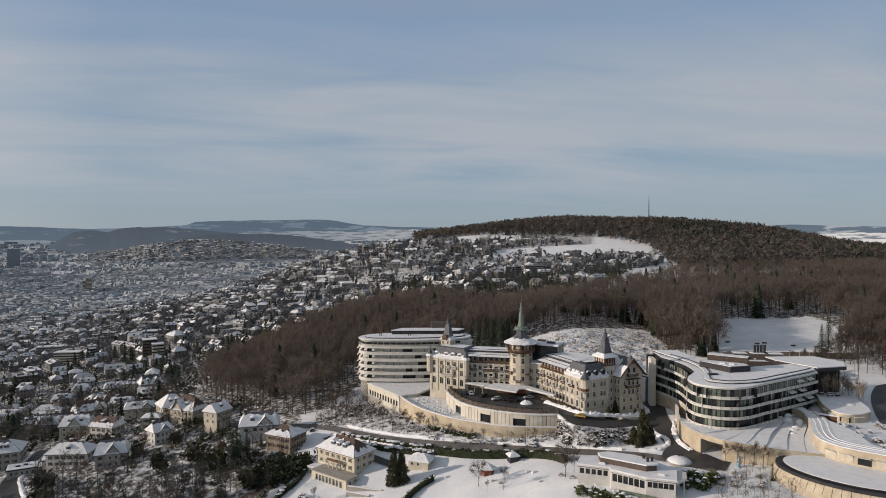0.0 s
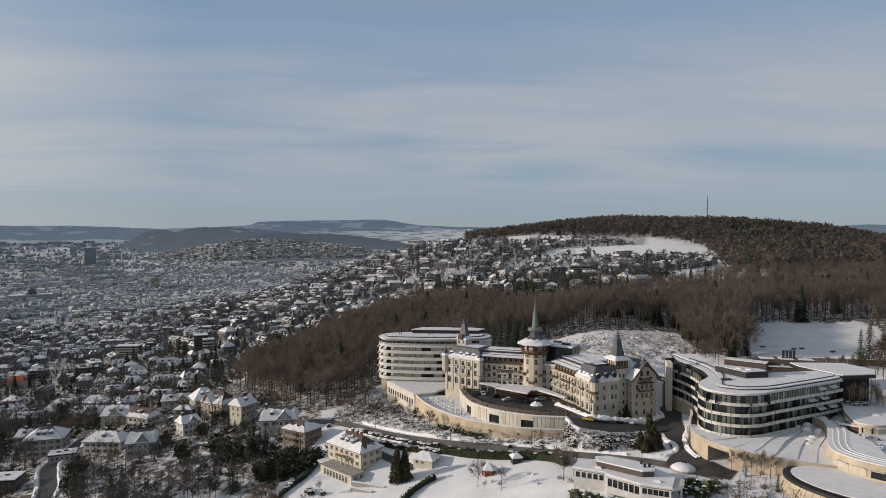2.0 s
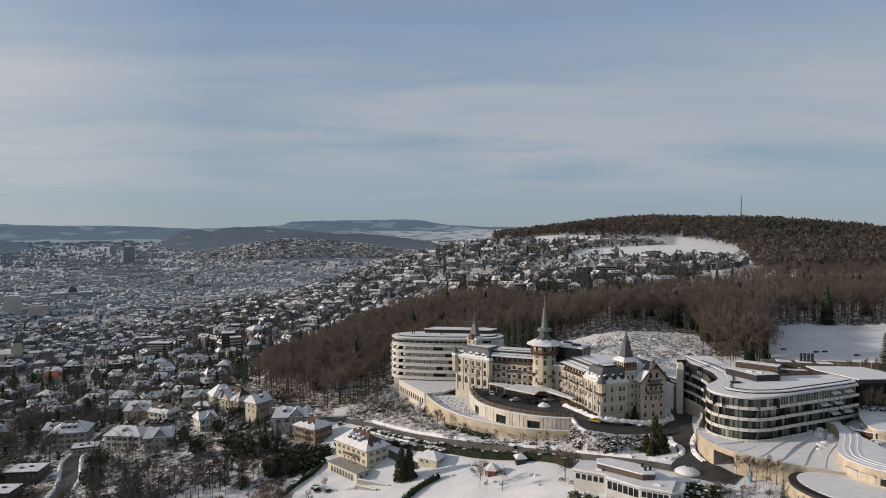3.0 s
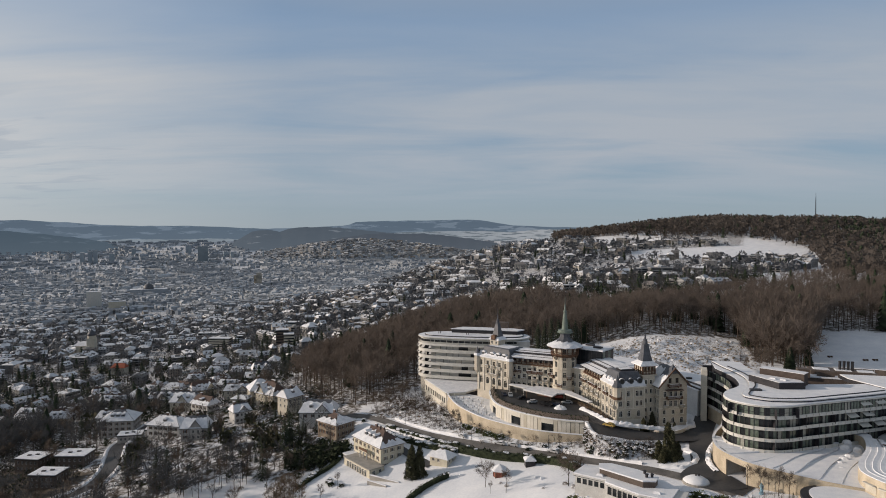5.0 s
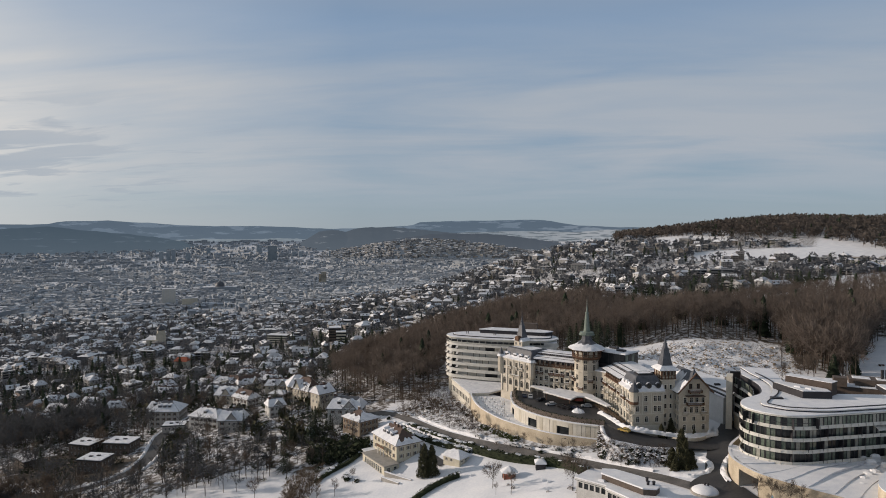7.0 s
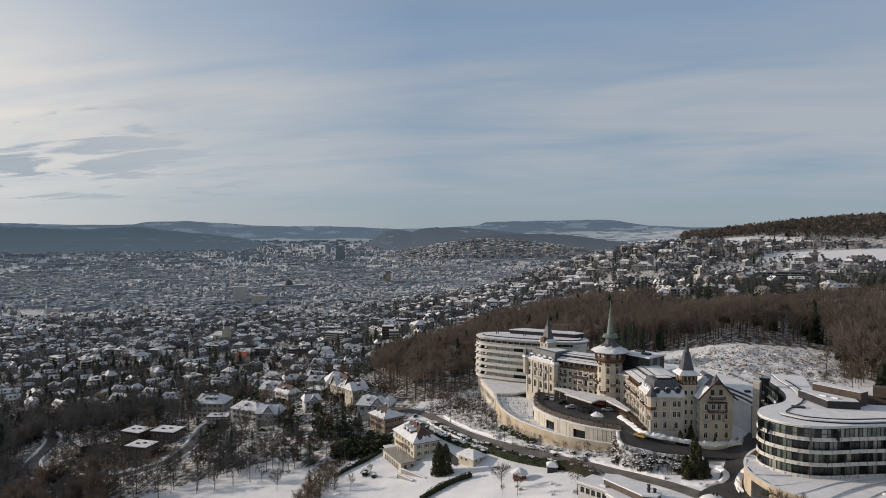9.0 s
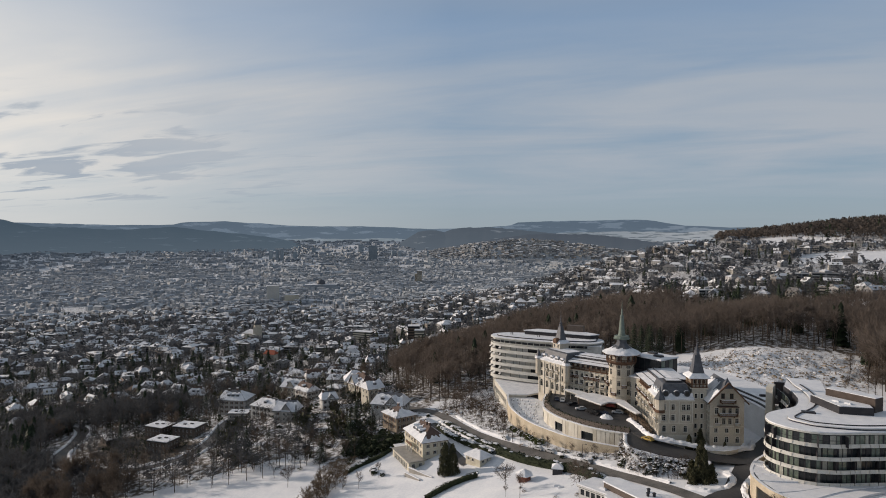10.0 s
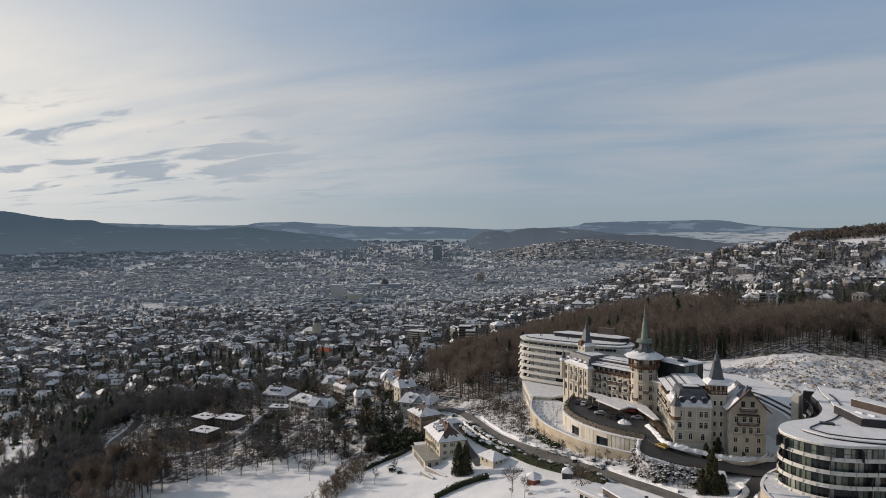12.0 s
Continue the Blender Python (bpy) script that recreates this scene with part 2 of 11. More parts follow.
class Shape:
    """Vertices, faces and material slots of one mesh."""

    def __init__(self):
        self.v, self.f, self.m = [], [], []

    def add(self, verts, faces, slot=0):
        k = len(self.v)
        self.v.extend(verts)
        self.f.extend([tuple(i + k for i in f) for f in faces])
        self.m.extend([slot] * len(faces))
        return self

    def box(self, x, y, z0, z1, sx, sy, turn=0.0, slot=0, bevel=0.0):
        c, s = math.cos(turn), math.sin(turn)
        v = []
        rings = [(z0, 0)] + ([(z1 - bevel, 0), (z1, bevel)] if bevel else [(z1, 0)])
        for z, inset in rings:
            for a, b in ((-1, -1), (1, -1), (1, 1), (-1, 1)):
                px, py = a * (sx / 2 - inset), b * (sy / 2 - inset)
                v.append((x + px * c - py * s, y + px * s + py * c, z))
        f = [(3, 2, 1, 0)]
        for r in range(len(rings) - 1):
            f += [(4 * r + i, 4 * r + (i + 1) % 4, 4 * r + 4 + (i + 1) % 4, 4 * r + 4 + i) for i in range(4)]
        k = 4 * (len(rings) - 1)
        f.append((k, k + 1, k + 2, k + 3))
        return self.add(v, f, slot)

    def prism(self, poly, z0, z1, slot=0, top=None):
        n = len(poly)
        v = [(x, y, z0) for x, y in poly] + [(x, y, z1) for x, y in poly]
        self.add(v, [(i, (i + 1) % n, n + (i + 1) % n, n + i) for i in range(n)] + [tuple(range(n - 1, -1, -1))], slot)
        self.add([(x, y, z1) for x, y in poly], [tuple(range(n))], slot if top is None else top)
        return self

    def lathe(self, x, y, profile, n=12, slot=0, spin=0.0, oval=1.0):
        v = [(x + r * math.cos(spin + 2 * math.pi * i / n), y + oval * r * math.sin(spin + 2 * math.pi * i / n), z) for r, z in profile for i in range(n)]
        f = [(k * n + i, k * n + (i + 1) % n, (k + 1) * n + (i + 1) % n, (k + 1) * n + i) for k in range(len(profile) - 1) for i in range(n)]
        f.append(tuple(range(n - 1, -1, -1)))
        f.append(tuple((len(profile) - 1) * n + i for i in range(n)))
        return self.add(v, f, slot)

    def strip(self, left, right, slot=0):
        """A ribbon between two rows of points."""
        n = len(left)
        return self.add(list(left) + list(right), [(i, n + i, n + i + 1, i + 1) for i in range(n - 1)], slot)

    def bar(self, a, b, w, slot=0):
        """A square bar between two points."""
        a, b = Vector(a), Vector(b)
        d = (b - a).normalized()
        s = d.cross(Vector((0, 0, 1)) if abs(d.z) < 0.9 else Vector((1, 0, 0))).normalized() * w / 2
        u = d.cross(s).normalized() * w / 2
        v = [tuple(p + q) for p in (a, b) for q in (-s - u, s - u, s + u, -s + u)]
        return self.add(v, [(0, 1, 5, 4), (1, 2, 6, 5), (2, 3, 7, 6), (3, 0, 4, 7), (3, 2, 1, 0), (4, 5, 6, 7)], slot)

    def mesh(self, name, mats, smooth=False):
        me = bpy.data.meshes.new(name)
        seen, index, verts = {}, [], []
        for q in self.v:
            key = (round(q[0], 3), round(q[1], 3), round(q[2], 3))
            if key not in seen:
                seen[key] = len(verts)
                verts.append(q)
            index.append(seen[key])
        faces, slots = [], []
        for f, m in zip(self.f, self.m):
            g = tuple(dict.fromkeys(index[i] for i in f))
            if len(g) > 2:
                faces.append(g)
                slots.append(m)
        me.from_pydata(verts, [], faces)
        for m in mats if isinstance(mats, (list, tuple)) else [mats]:
            me.materials.append(m)
        me.polygons.foreach_set("material_index", slots)
        if smooth:
            me.polygons.foreach_set("use_smooth", [True] * len(faces))
        me.update()
        return me


def part(name, shape, mats, parent=None, label="", smooth=False):
    """One mesh object, from a Shape or a ready mesh, in world metres, under a thing or a part whose own place it takes off."""
    me = shape if isinstance(shape, bpy.types.Mesh) else shape.mesh(name, mats, smooth)
    ob = new(name, me)
    if parent:
        ob.parent = parent
        chain, p = Matrix(), parent
        while p:
            chain = p.matrix_basis @ chain
            p = p.parent
        ob.matrix_basis = chain.inverted()
    if label:
        ob["label"] = label
    return ob


def thing(name, at, label, category, group="", kind=""):
    """An Empty at a thing's base, to hold its parts."""
    ob = new(name)
    ob.empty_display_size = 0.5
    ob.matrix_basis = Matrix.Translation(at)
    return tagged(ob, label, category, group, kind)


def bulk(name, verts, faces, mats, slots=None, label="", category="", kind="stuff"):
    """Much geometry as one object, from arrays of vertices and of triangles or quads."""
    me = bpy.data.meshes.new(name)
    n, k = faces.shape
    me.vertices.add(len(verts))
    me.vertices.foreach_set("co", np.ascontiguousarray(verts, dtype=np.float32).ravel())
    me.loops.add(n * k)
    me.polygons.add(n)
    me.loops.foreach_set("vertex_index", np.ascontiguousarray(faces, dtype=np.int32).ravel())
    me.polygons.foreach_set("loop_start", np.arange(0, n * k, k, dtype=np.int32))
    for m in mats:
        me.materials.append(m)
    if slots is not None:
        me.polygons.foreach_set("material_index", np.ascontiguousarray(slots, dtype=np.int32))
    me.update(calc_edges=True)
    return tagged(new(name, me), label, category, "", kind)


# ---------------------------------------------------------------- the lie of the land
LEVEL_X = np.array([-500, -250, -150, -80, -40, 0, 40, 80, 130, 250.0])
LEVEL_Y = np.array([150, 200, 235, 262, 300, 350, 420, 600, 850.0])
LEVEL_Z = np.array([
    (-95, -62, -50, -42, -36, -30, -19, -12, -8, -4),
    (-92, -58, -44, -36, -31, -22, -9.0, -6, -3.5, 0),
    (-90, -55, -40, -30, -24.5, -17.5, -10.5, -4.5, -2, 3),
    (-88, -53, -37, -26, -19, -10.5, -6, -4, 0, 5),
    (-85, -52, -34, -23, -16, -9, -4, -4, 0, 6),
    (-84, -51, -31, -20, -15, -6, 0, 6, 5, 10),
    (-84, -52, -30, -15, -8, 0, 4, 14, 11, 14),
    (-95, -60, -30, -12, -4, 0, 4, 8, 14, 24),
    (-105, -85, -70, -50, -35, -25, -10, 5, 15, 20.0)])
FAR_ANGLE = np.array([-45, -31.5, -28, -20, -10, 0, 5, 10, 20, 35, 90.0])
FAR_R = np.array([500, 700, 1000, 1300, 1600, 1900, 2500, 3400.0])
FAR_Z = np.array([
    (20, 18, 17, 14, 8, 0, -5, -12, -45, -75, -90),
    (24, 24, 23, 22, 15, 0, -8, -30, -60, -85, -105),
    (20, 24, 24, 22, 12, -2, -10, -46, -72, -112, -125),
    (22, 28, 36, 40, 34, 26, 10, -33, -76, -135, -140),
    (8, 26, 62, 80, 86, 54, 38, 0, -90, -150, -150),
    (-8, 22, 62, 82, 96, 58, 36, -10, -110, -160, -160),
    (-30, -16, 20, 40, 50, -20, -60, -110, -150, -160, -160),
    (-80, -80, -66, -60, -90, -120, -140, -150, -155, -158, -160.0)])
RISE_R, RISE_Z = np.array([3400, 4000, 4400, 4850, 5600.0]), np.array([-155, -123, -76, -14, 20.0])


def grid_lookup(xs, ys, zs, x, y):
    i = np.clip(np.searchsorted(xs, x) - 1, 0, len(xs) - 2)
    j = np.clip(np.searchsorted(ys, y) - 1, 0, len(ys) - 2)
    u = np.clip((x - xs[i]) / (xs[i + 1] - xs[i]), 0, 1)
    v = np.clip((y - ys[j]) / (ys[j + 1] - ys[j]), 0, 1)
    return (zs[j, i] * (1 - u) + zs[j, i + 1] * u) * (1 - v) + (zs[j + 1, i] * (1 - u) + zs[j + 1, i + 1] * u) * v


def ease(a, b, x):
    s = np.clip((x - a) / (b - a), 0, 1)
    return s * s * (3 - 2 * s)


# the line of the spa wall, behind which the gardens lie higher
SPA_Y = [172.0, 182.0, 190.1, 193.5, 197.9, 204.8, 213.5, 226.2, 238.3, 246.0]
SPA_X = [150.0, 140.0, 132.8, 128.6, 124.5, 122.3, 124.7, 131.1, 134.3, 133.0]


def land(x, y):
    """Height of the ground, for arrays of places."""
    x, y = np.asarray(x, float), np.asarray(y, float)
    near = sum(grid_lookup(LEVEL_X, LEVEL_Y, LEVEL_Z, x + a, y + b) for a, b in ((0, 0), (7, 0), (-7, 0), (0, 6), (0, -6))) / 5
    r, angle = np.hypot(x, y), np.degrees(np.arctan2(-x, y))
    far = sum(grid_lookup(FAR_ANGLE, FAR_R, FAR_Z, np.clip(angle + a, -45, 90), r * k) for a, k in ((0, 1), (2, 1.03), (-2, 0.97))) / 3
    w = ease(3400, 4000, r)
    far = far * (1 - w) + np.interp(r, RISE_R, RISE_Z) * w
    w = ease(430, 680, r)
    z = near * (1 - w) + far * w
    d = x - np.interp(y, SPA_Y, SPA_X)
    w = ease(4, 11, d) * ease(172, 190, y) * (1 - ease(268, 292, y)) * (1 - ease(196, 236, x))
    z = z + w * np.maximum(0, 4.3 + 1.0 * ease(150, 172, x) - z)
    rough = ease(46, 60, x) * (1 - ease(122, 134, x)) * ease(326, 338, y) * (1 - ease(388, 402, y))
    rough = rough + .8 * ease(-60, -50, x) * (1 - ease(-30, -20, x)) * ease(300, 308, y) * (1 - ease(330, 340, y))
    z = z + rough * (0.85 * np.sin(x * .62 + 2 * np.sin(y * .31)) * np.sin(y * .55 + x * .2) + 0.5 * np.sin(x * .29 - y * .47))
    return z + 0.25 * np.sin(x * 0.11 + 1.3 * np.sin(y * 0.07)) * np.cos(y * 0.09) + 2.5 * ease(500, 900, r) * np.sin(x * 0.013) * np.cos(y * 0.011 + 1)


def ground_sheet():
    cx, cy, n = 30.0, 245.0, 300
    radii = list(np.arange(3, 190, 2.6))
    while radii[-1] < 5600:
        radii.append(radii[-1] * 1.028)
    radii = np.array(radii)
    a = np.linspace(0, 2 * math.pi, n, endpoint=False)
    x = cx + radii[:, None] * np.cos(a)
    y = cy + radii[:, None] * np.sin(a)
    xs, ys = np.append(x.ravel(), cx), np.append(y.ravel(), cy)
    verts = np.column_stack([xs, ys, land(xs, ys)])
    i, k = np.arange(n), np.arange(len(radii) - 1)[:, None]
    quads = np.stack([k * n + i, (k + 1) * n + i, (k + 1) * n + (i + 1) % n, k * n + (i + 1) % n], -1).reshape(-1, 4)
    cap = np.stack([np.full(n, len(xs) - 1), i, (i + 1) % n, np.full(n, len(xs) - 1)], -1)[:, :3]
    me = bpy.data.meshes.new("ground")
    me.from_pydata(verts.tolist(), [], quads.tolist() + cap.tolist())
    me.polygons.foreach_set("use_smooth", [True] * len(me.polygons))
    me.update()
    return me


def ground_material():
    """Snow, with leaf litter showing under the woods, earth on the banks, and trodden grey in the town."""
    m = mat("snowy_ground", (0.58, 0.605, 0.65), (0.74, 0.75, 0.77), 0.75, 0.12, 10, bump=0.3, spec=0.2)
    t, l = m.node_tree.nodes, m.node_tree.links
    shader = t["Principled BSDF"]
    snow = shader.inputs["Base Color"].links[0].from_socket
    geo = t.new("ShaderNodeNewGeometry")
    cover = t.new("ShaderNodeAttribute")
    cover.attribute_name = "bare"
    noise_n = t.new("ShaderNodeTexNoise")
    noise_n.inputs["Scale"].default_value, noise_n.inputs["Detail"].default_value = 0.35, 6
    noise_n.inputs["Roughness"].default_value = 0.65
    l.new(geo.outputs["Position"], noise_n.inputs["Vector"])
    s = t.new("ShaderNodeMath")
    s.operation = "ADD"
    l.new(noise_n.outputs[0], s.inputs[0])
    l.new(cover.outputs["Fac"], s.inputs[1])
    edge = t.new("ShaderNodeMapRange")
    edge.inputs["From Min"].default_value, edge.inputs["From Max"].default_value = 0.78, 0.95
    l.new(s.outputs[0], edge.inputs[0])
    mix = t.new("ShaderNodeMix")
    mix.data_type = "RGBA"
    l.new(edge.outputs[0], mix.inputs[0])
    l.new(snow, mix.inputs[6])
    earth = t.new("ShaderNodeValToRGB")
    earth.color_ramp.elements[0].color, earth.color_ramp.elements[1].color = (0.045, 0.037, 0.029, 1), (0.125, 0.105, 0.082, 1)
    earth.color_ramp.elements[0].position, earth.color_ramp.elements[1].position = 0.35, 0.7
    n2 = t.new("ShaderNodeTexNoise")
    n2.inputs["Scale"].default_value, n2.inputs["Detail"].default_value = 1.7, 5
    l.new(geo.outputs["Position"], n2.inputs["Vector"])
    l.new(n2.outputs[0], earth.inputs[0])
    l.new(earth.outputs[0], mix.inputs[7])
    l.new(mix.outputs[2], shader.inputs["Base Color"])
    return m


def inside(poly, x, y):
    """Which of the places lie in a polygon."""
    x, y = np.asarray(x, float), np.asarray(y, float)
    hit = np.zeros(x.shape, bool)
    for (x0, y0), (x1, y1) in zip(poly, poly[1:] + poly[:1]):
        if y0 != y1:
            hit ^= ((y0 > y) != (y1 > y)) & (x < (x1 - x0) * (y - y0) / (y1 - y0) + x0)
    return hit


def meadow(x, y):
    """The open snowy meadows on the far hill."""
    r, a = np.hypot(x, y), np.degrees(np.arctan2(-np.asarray(x, float), y))
    return ((a < -5.0) & (a > -18.5) & (r > 1180) & (r < 1330)) | ((a < -1.2) & (a > -6.2) & (r > 1450) & (r < 1570))


BEECH_WOOD = [(-150, 396), (-134, 370), (-113, 345), (-98, 332), (-82, 322), (-71, 317), (-61, 324), (-55, 342), (-46, 358), (-30, 366), (10, 388), (44, 396), (62, 396), (88, 398), (120, 404), (130, 394), (126, 356), (140, 352), (148, 372), (150, 393), (162, 412), (176, 426), (247, 424), (236, 350), (222, 322), (246, 292), (330, 270), (700, 420), (700, 840), (545, 850), (390, 725), (281, 712), (211, 660), (155, 615), (104, 560), (62, 560), (10, 605), (-54, 604), (-122, 585), (-150, 540), (-172, 470)]
ground_mesh = ground_sheet()
ground_mesh.materials.append(ground_material())
gv = np.empty(len(ground_mesh.vertices) * 3, dtype=np.float32)
ground_mesh.vertices.foreach_get("co", gv)
gv = gv.reshape(-1, 3)
gr = np.hypot(gv[:, 0], gv[:, 1])
# beyond 1500 m the town ground is kept paler, standing in for haze
bare = 0.42 * inside(BEECH_WOOD, gv[:, 0], gv[:, 1]) + (0.37 - 0.12 * ease(1500, 2600, gr)) * ease(380, 620, gr) * (gv[:, 0] < 0.28 * gv[:, 1] - 60) * ~meadow(gv[:, 0], gv[:, 1])
BANKS = [[(-66, 300), (-40, 286), (-20, 268), (4, 254), (20, 249), (60, 240), (60, 247), (44, 251), (0, 268), (-20, 298), (-40, 322), (-60, 330)], [(40, 322), (90, 328), (130, 342), (128, 392), (120, 404), (88, 398), (60, 390), (44, 376)], [(-420, 250), (-300, 222), (-176, 188), (-156, 196), (-131, 221), (-104, 245), (-70, 232), (-58, 252), (-62, 290), (-90, 380), (-300, 520), (-430, 460)]]
BANKS.append([(-266, 252), (-244, 232), (-210, 226), (-186, 232), (-180, 246), (-196, 282), (-236, 284)])
for bank_poly, amount in zip(BANKS, (0.33, 0.27, 0.39, 0.58)):
    bare = np.maximum(bare, amount * inside(bank_poly, gv[:, 0], gv[:, 1]))
bare = np.where(inside([(-206, 262), (-196, 300), (-168, 296), (-130, 284), (-112, 264), (-100, 246), (-138, 236)], gv[:, 0], gv[:, 1]), np.minimum(bare, .38), bare)
layer = ground_mesh.attributes.new("bare", "FLOAT", "POINT")
layer.data.foreach_set("value", bare.astype(np.float32))
ground = tagged(new("ground", ground_mesh), "snow-covered hillside with bare earth showing under trees", "ground", "", "structure")

from mathutils.bvhtree import BVHTree
ground_tree = BVHTree.FromPolygons([v.co for v in ground_mesh.vertices], [p.vertices[:] for p in ground_mesh.polygons])


def gz(x, y):
    """Height of the ground sheet under one place."""
    hit = ground_tree.ray_cast(Vector((x, y, 600)), Vector((0, 0, -1)))
    return hit[0].z if hit[0] else float(land(x, y))


def curve_points(pts, step=1.5):
    """Even points along a smooth line through the given ones."""
    p = [Vector(q) for q in pts]
    p = [2 * p[0] - p[1]] + p + [2 * p[-1] - p[-2]]
    out = []
    for a, b, c, d in zip(p, p[1:], p[2:], p[3:]):
        n = max(2, int((c - b).length / step))
        for i in range(n):
            s = i / n
            out.append(0.5 * (2 * b + (c - a) * s + (2 * a - 5 * b + 4 * c - d) * s * s + (3 * b - a - 3 * c + d) * s ** 3))
    return out + [p[-2]]


def sideways(line):
    """The left-hand normal at each point of a line."""
    out = []
    for i in range(len(line)):
        d = line[min(i + 1, len(line) - 1)] - line[max(i - 1, 0)]
        d = Vector((d.x, d.y)).normalized()
        out.append(Vector((-d.y, d.x)))
    return out


def road(name, pts, width, label, lift=0.16, surface=None):
    line = curve_points([(x, y, 0) for x, y in pts], 1.6)
    sh = Shape()
    rows = []
    for p, n in zip(line, sideways(line)):
        rows.append([(p.x + n.x * width * k, p.y + n.y * width * k) for k in (-0.5, -0.25, 0, 0.25, 0.5)])
    v = []
    for r in rows:
        zs = [gz(*q) for q in r]
        top = max(zs[2], (zs[0] + zs[4]) / 2)
        v += [(q[0], q[1], max(z, 0.5 * z + 0.5 * top) + lift) for q, z in zip(r, zs)]
    sh.add(v, [(5 * i + k, 5 * i + 5 + k, 5 * i + 6 + k, 5 * i + 1 + k) for i in range(len(rows) - 1) for k in range(4)])
    return tagged(part(name, sh, surface or ASPHALT, None, "", True), label, "road", "", "structure")


# ---------------------------------------------------------------- the ranges on the skyline


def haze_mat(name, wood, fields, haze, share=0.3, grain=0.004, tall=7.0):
    """Far woods broken by snowy fields that lie in long flat strips: a backdrop whose haze is painted as emission,
    paler towards the foot.
    """
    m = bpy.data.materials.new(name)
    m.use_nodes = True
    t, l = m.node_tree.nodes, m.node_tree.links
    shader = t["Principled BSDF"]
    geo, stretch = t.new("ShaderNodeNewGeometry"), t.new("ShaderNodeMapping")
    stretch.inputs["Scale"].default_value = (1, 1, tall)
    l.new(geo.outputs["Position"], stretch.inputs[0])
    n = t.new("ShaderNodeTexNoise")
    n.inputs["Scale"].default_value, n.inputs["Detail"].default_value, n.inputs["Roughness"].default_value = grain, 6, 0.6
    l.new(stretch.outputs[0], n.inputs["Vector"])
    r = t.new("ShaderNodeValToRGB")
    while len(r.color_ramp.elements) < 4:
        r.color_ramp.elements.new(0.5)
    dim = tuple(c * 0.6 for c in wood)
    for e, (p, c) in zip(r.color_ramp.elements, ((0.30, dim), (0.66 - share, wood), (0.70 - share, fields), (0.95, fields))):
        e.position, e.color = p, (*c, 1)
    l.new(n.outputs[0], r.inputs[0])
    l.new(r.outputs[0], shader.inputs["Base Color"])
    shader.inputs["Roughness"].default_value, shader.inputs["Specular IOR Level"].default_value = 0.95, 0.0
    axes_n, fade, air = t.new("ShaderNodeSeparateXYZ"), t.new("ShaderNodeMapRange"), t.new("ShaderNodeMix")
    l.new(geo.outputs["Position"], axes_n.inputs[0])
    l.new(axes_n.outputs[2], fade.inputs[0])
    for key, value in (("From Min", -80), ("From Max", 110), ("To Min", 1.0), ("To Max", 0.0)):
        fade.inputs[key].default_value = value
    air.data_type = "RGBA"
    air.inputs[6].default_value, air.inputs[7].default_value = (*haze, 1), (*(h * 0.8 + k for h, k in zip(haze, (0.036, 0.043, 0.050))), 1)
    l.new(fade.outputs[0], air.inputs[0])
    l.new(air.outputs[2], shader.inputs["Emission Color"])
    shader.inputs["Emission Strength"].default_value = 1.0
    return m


def hill_range(name, r, points, material, label, foot=420.0, depth=340.0):
    """A ridge at distance r; points are degrees left of the first heading and degrees above the level of the eye."""
    angles = np.array([p[0] for p in points], float)
    rise = np.array([p[1] for p in points], float)
    order = np.argsort(angles)
    a = np.linspace(angles.min(), angles.max(), 240)
    e = np.interp(a, angles[order], rise[order])
    k = np.arange(len(a))
    bumps = np.array([noise.fractal(Vector((q * 1.7, r * 0.01, 0)), 1.0, 2.0, 5) for q in a])
    rows = []
    for s in np.linspace(0, 1, 9):
        rr = r - foot + foot * s
        crest = EYE + np.tan(np.radians(e + 0.05 * bumps)) * r
        low = land(-np.sin(np.radians(a)) * rr, np.cos(np.radians(a)) * rr) - 30
        folds = np.array([noise.noise(Vector((q * 0.8, s * 2.2, r))) for q in a])
        z = low + (crest - low) * np.clip(s ** 0.8 + 0.10 * folds * s * (1 - s) * 4, 0, 1)
        if s == 1:
            z = crest
        rows.append(np.column_stack([-np.sin(np.radians(a)) * rr, np.cos(np.radians(a)) * rr, z]))
    v = np.concatenate(rows)
    n = len(a)
    j = np.arange(8)[:, None]
    i = np.arange(n - 1)
    quads = np.stack([j * n + i, j * n + i + 1, (j + 1) * n + i + 1, (j + 1) * n + i], -1).reshape(-1, 4)
    ob = bulk(name, v, quads, [material], None, label, "hill", "structure")
    ob.data.polygons.foreach_set("use_smooth", [True] * len(quads))

    def slope(angle, s):
        rr = r - foot + foot * s
        px, py = -np.sin(np.radians(angle)) * rr, np.cos(np.radians(angle)) * rr
        low = land(px, py) - 30
        return px, py, low + (EYE + np.tan(np.radians(np.interp(angle, angles[order], rise[order]))) * r - low) * s ** 0.8

    return slope


# third colour of each is its painted haze, given off as emission
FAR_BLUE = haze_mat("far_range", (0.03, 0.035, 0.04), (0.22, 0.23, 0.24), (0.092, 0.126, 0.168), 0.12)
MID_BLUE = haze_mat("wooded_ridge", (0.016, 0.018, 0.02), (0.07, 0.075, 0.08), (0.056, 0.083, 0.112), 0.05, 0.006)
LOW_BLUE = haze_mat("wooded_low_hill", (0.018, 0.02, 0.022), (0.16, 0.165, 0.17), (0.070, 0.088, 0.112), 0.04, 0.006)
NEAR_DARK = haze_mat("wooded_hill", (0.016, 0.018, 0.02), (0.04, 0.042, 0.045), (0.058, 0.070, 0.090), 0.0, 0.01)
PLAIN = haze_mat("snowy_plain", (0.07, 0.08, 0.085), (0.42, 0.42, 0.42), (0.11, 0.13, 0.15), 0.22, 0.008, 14)
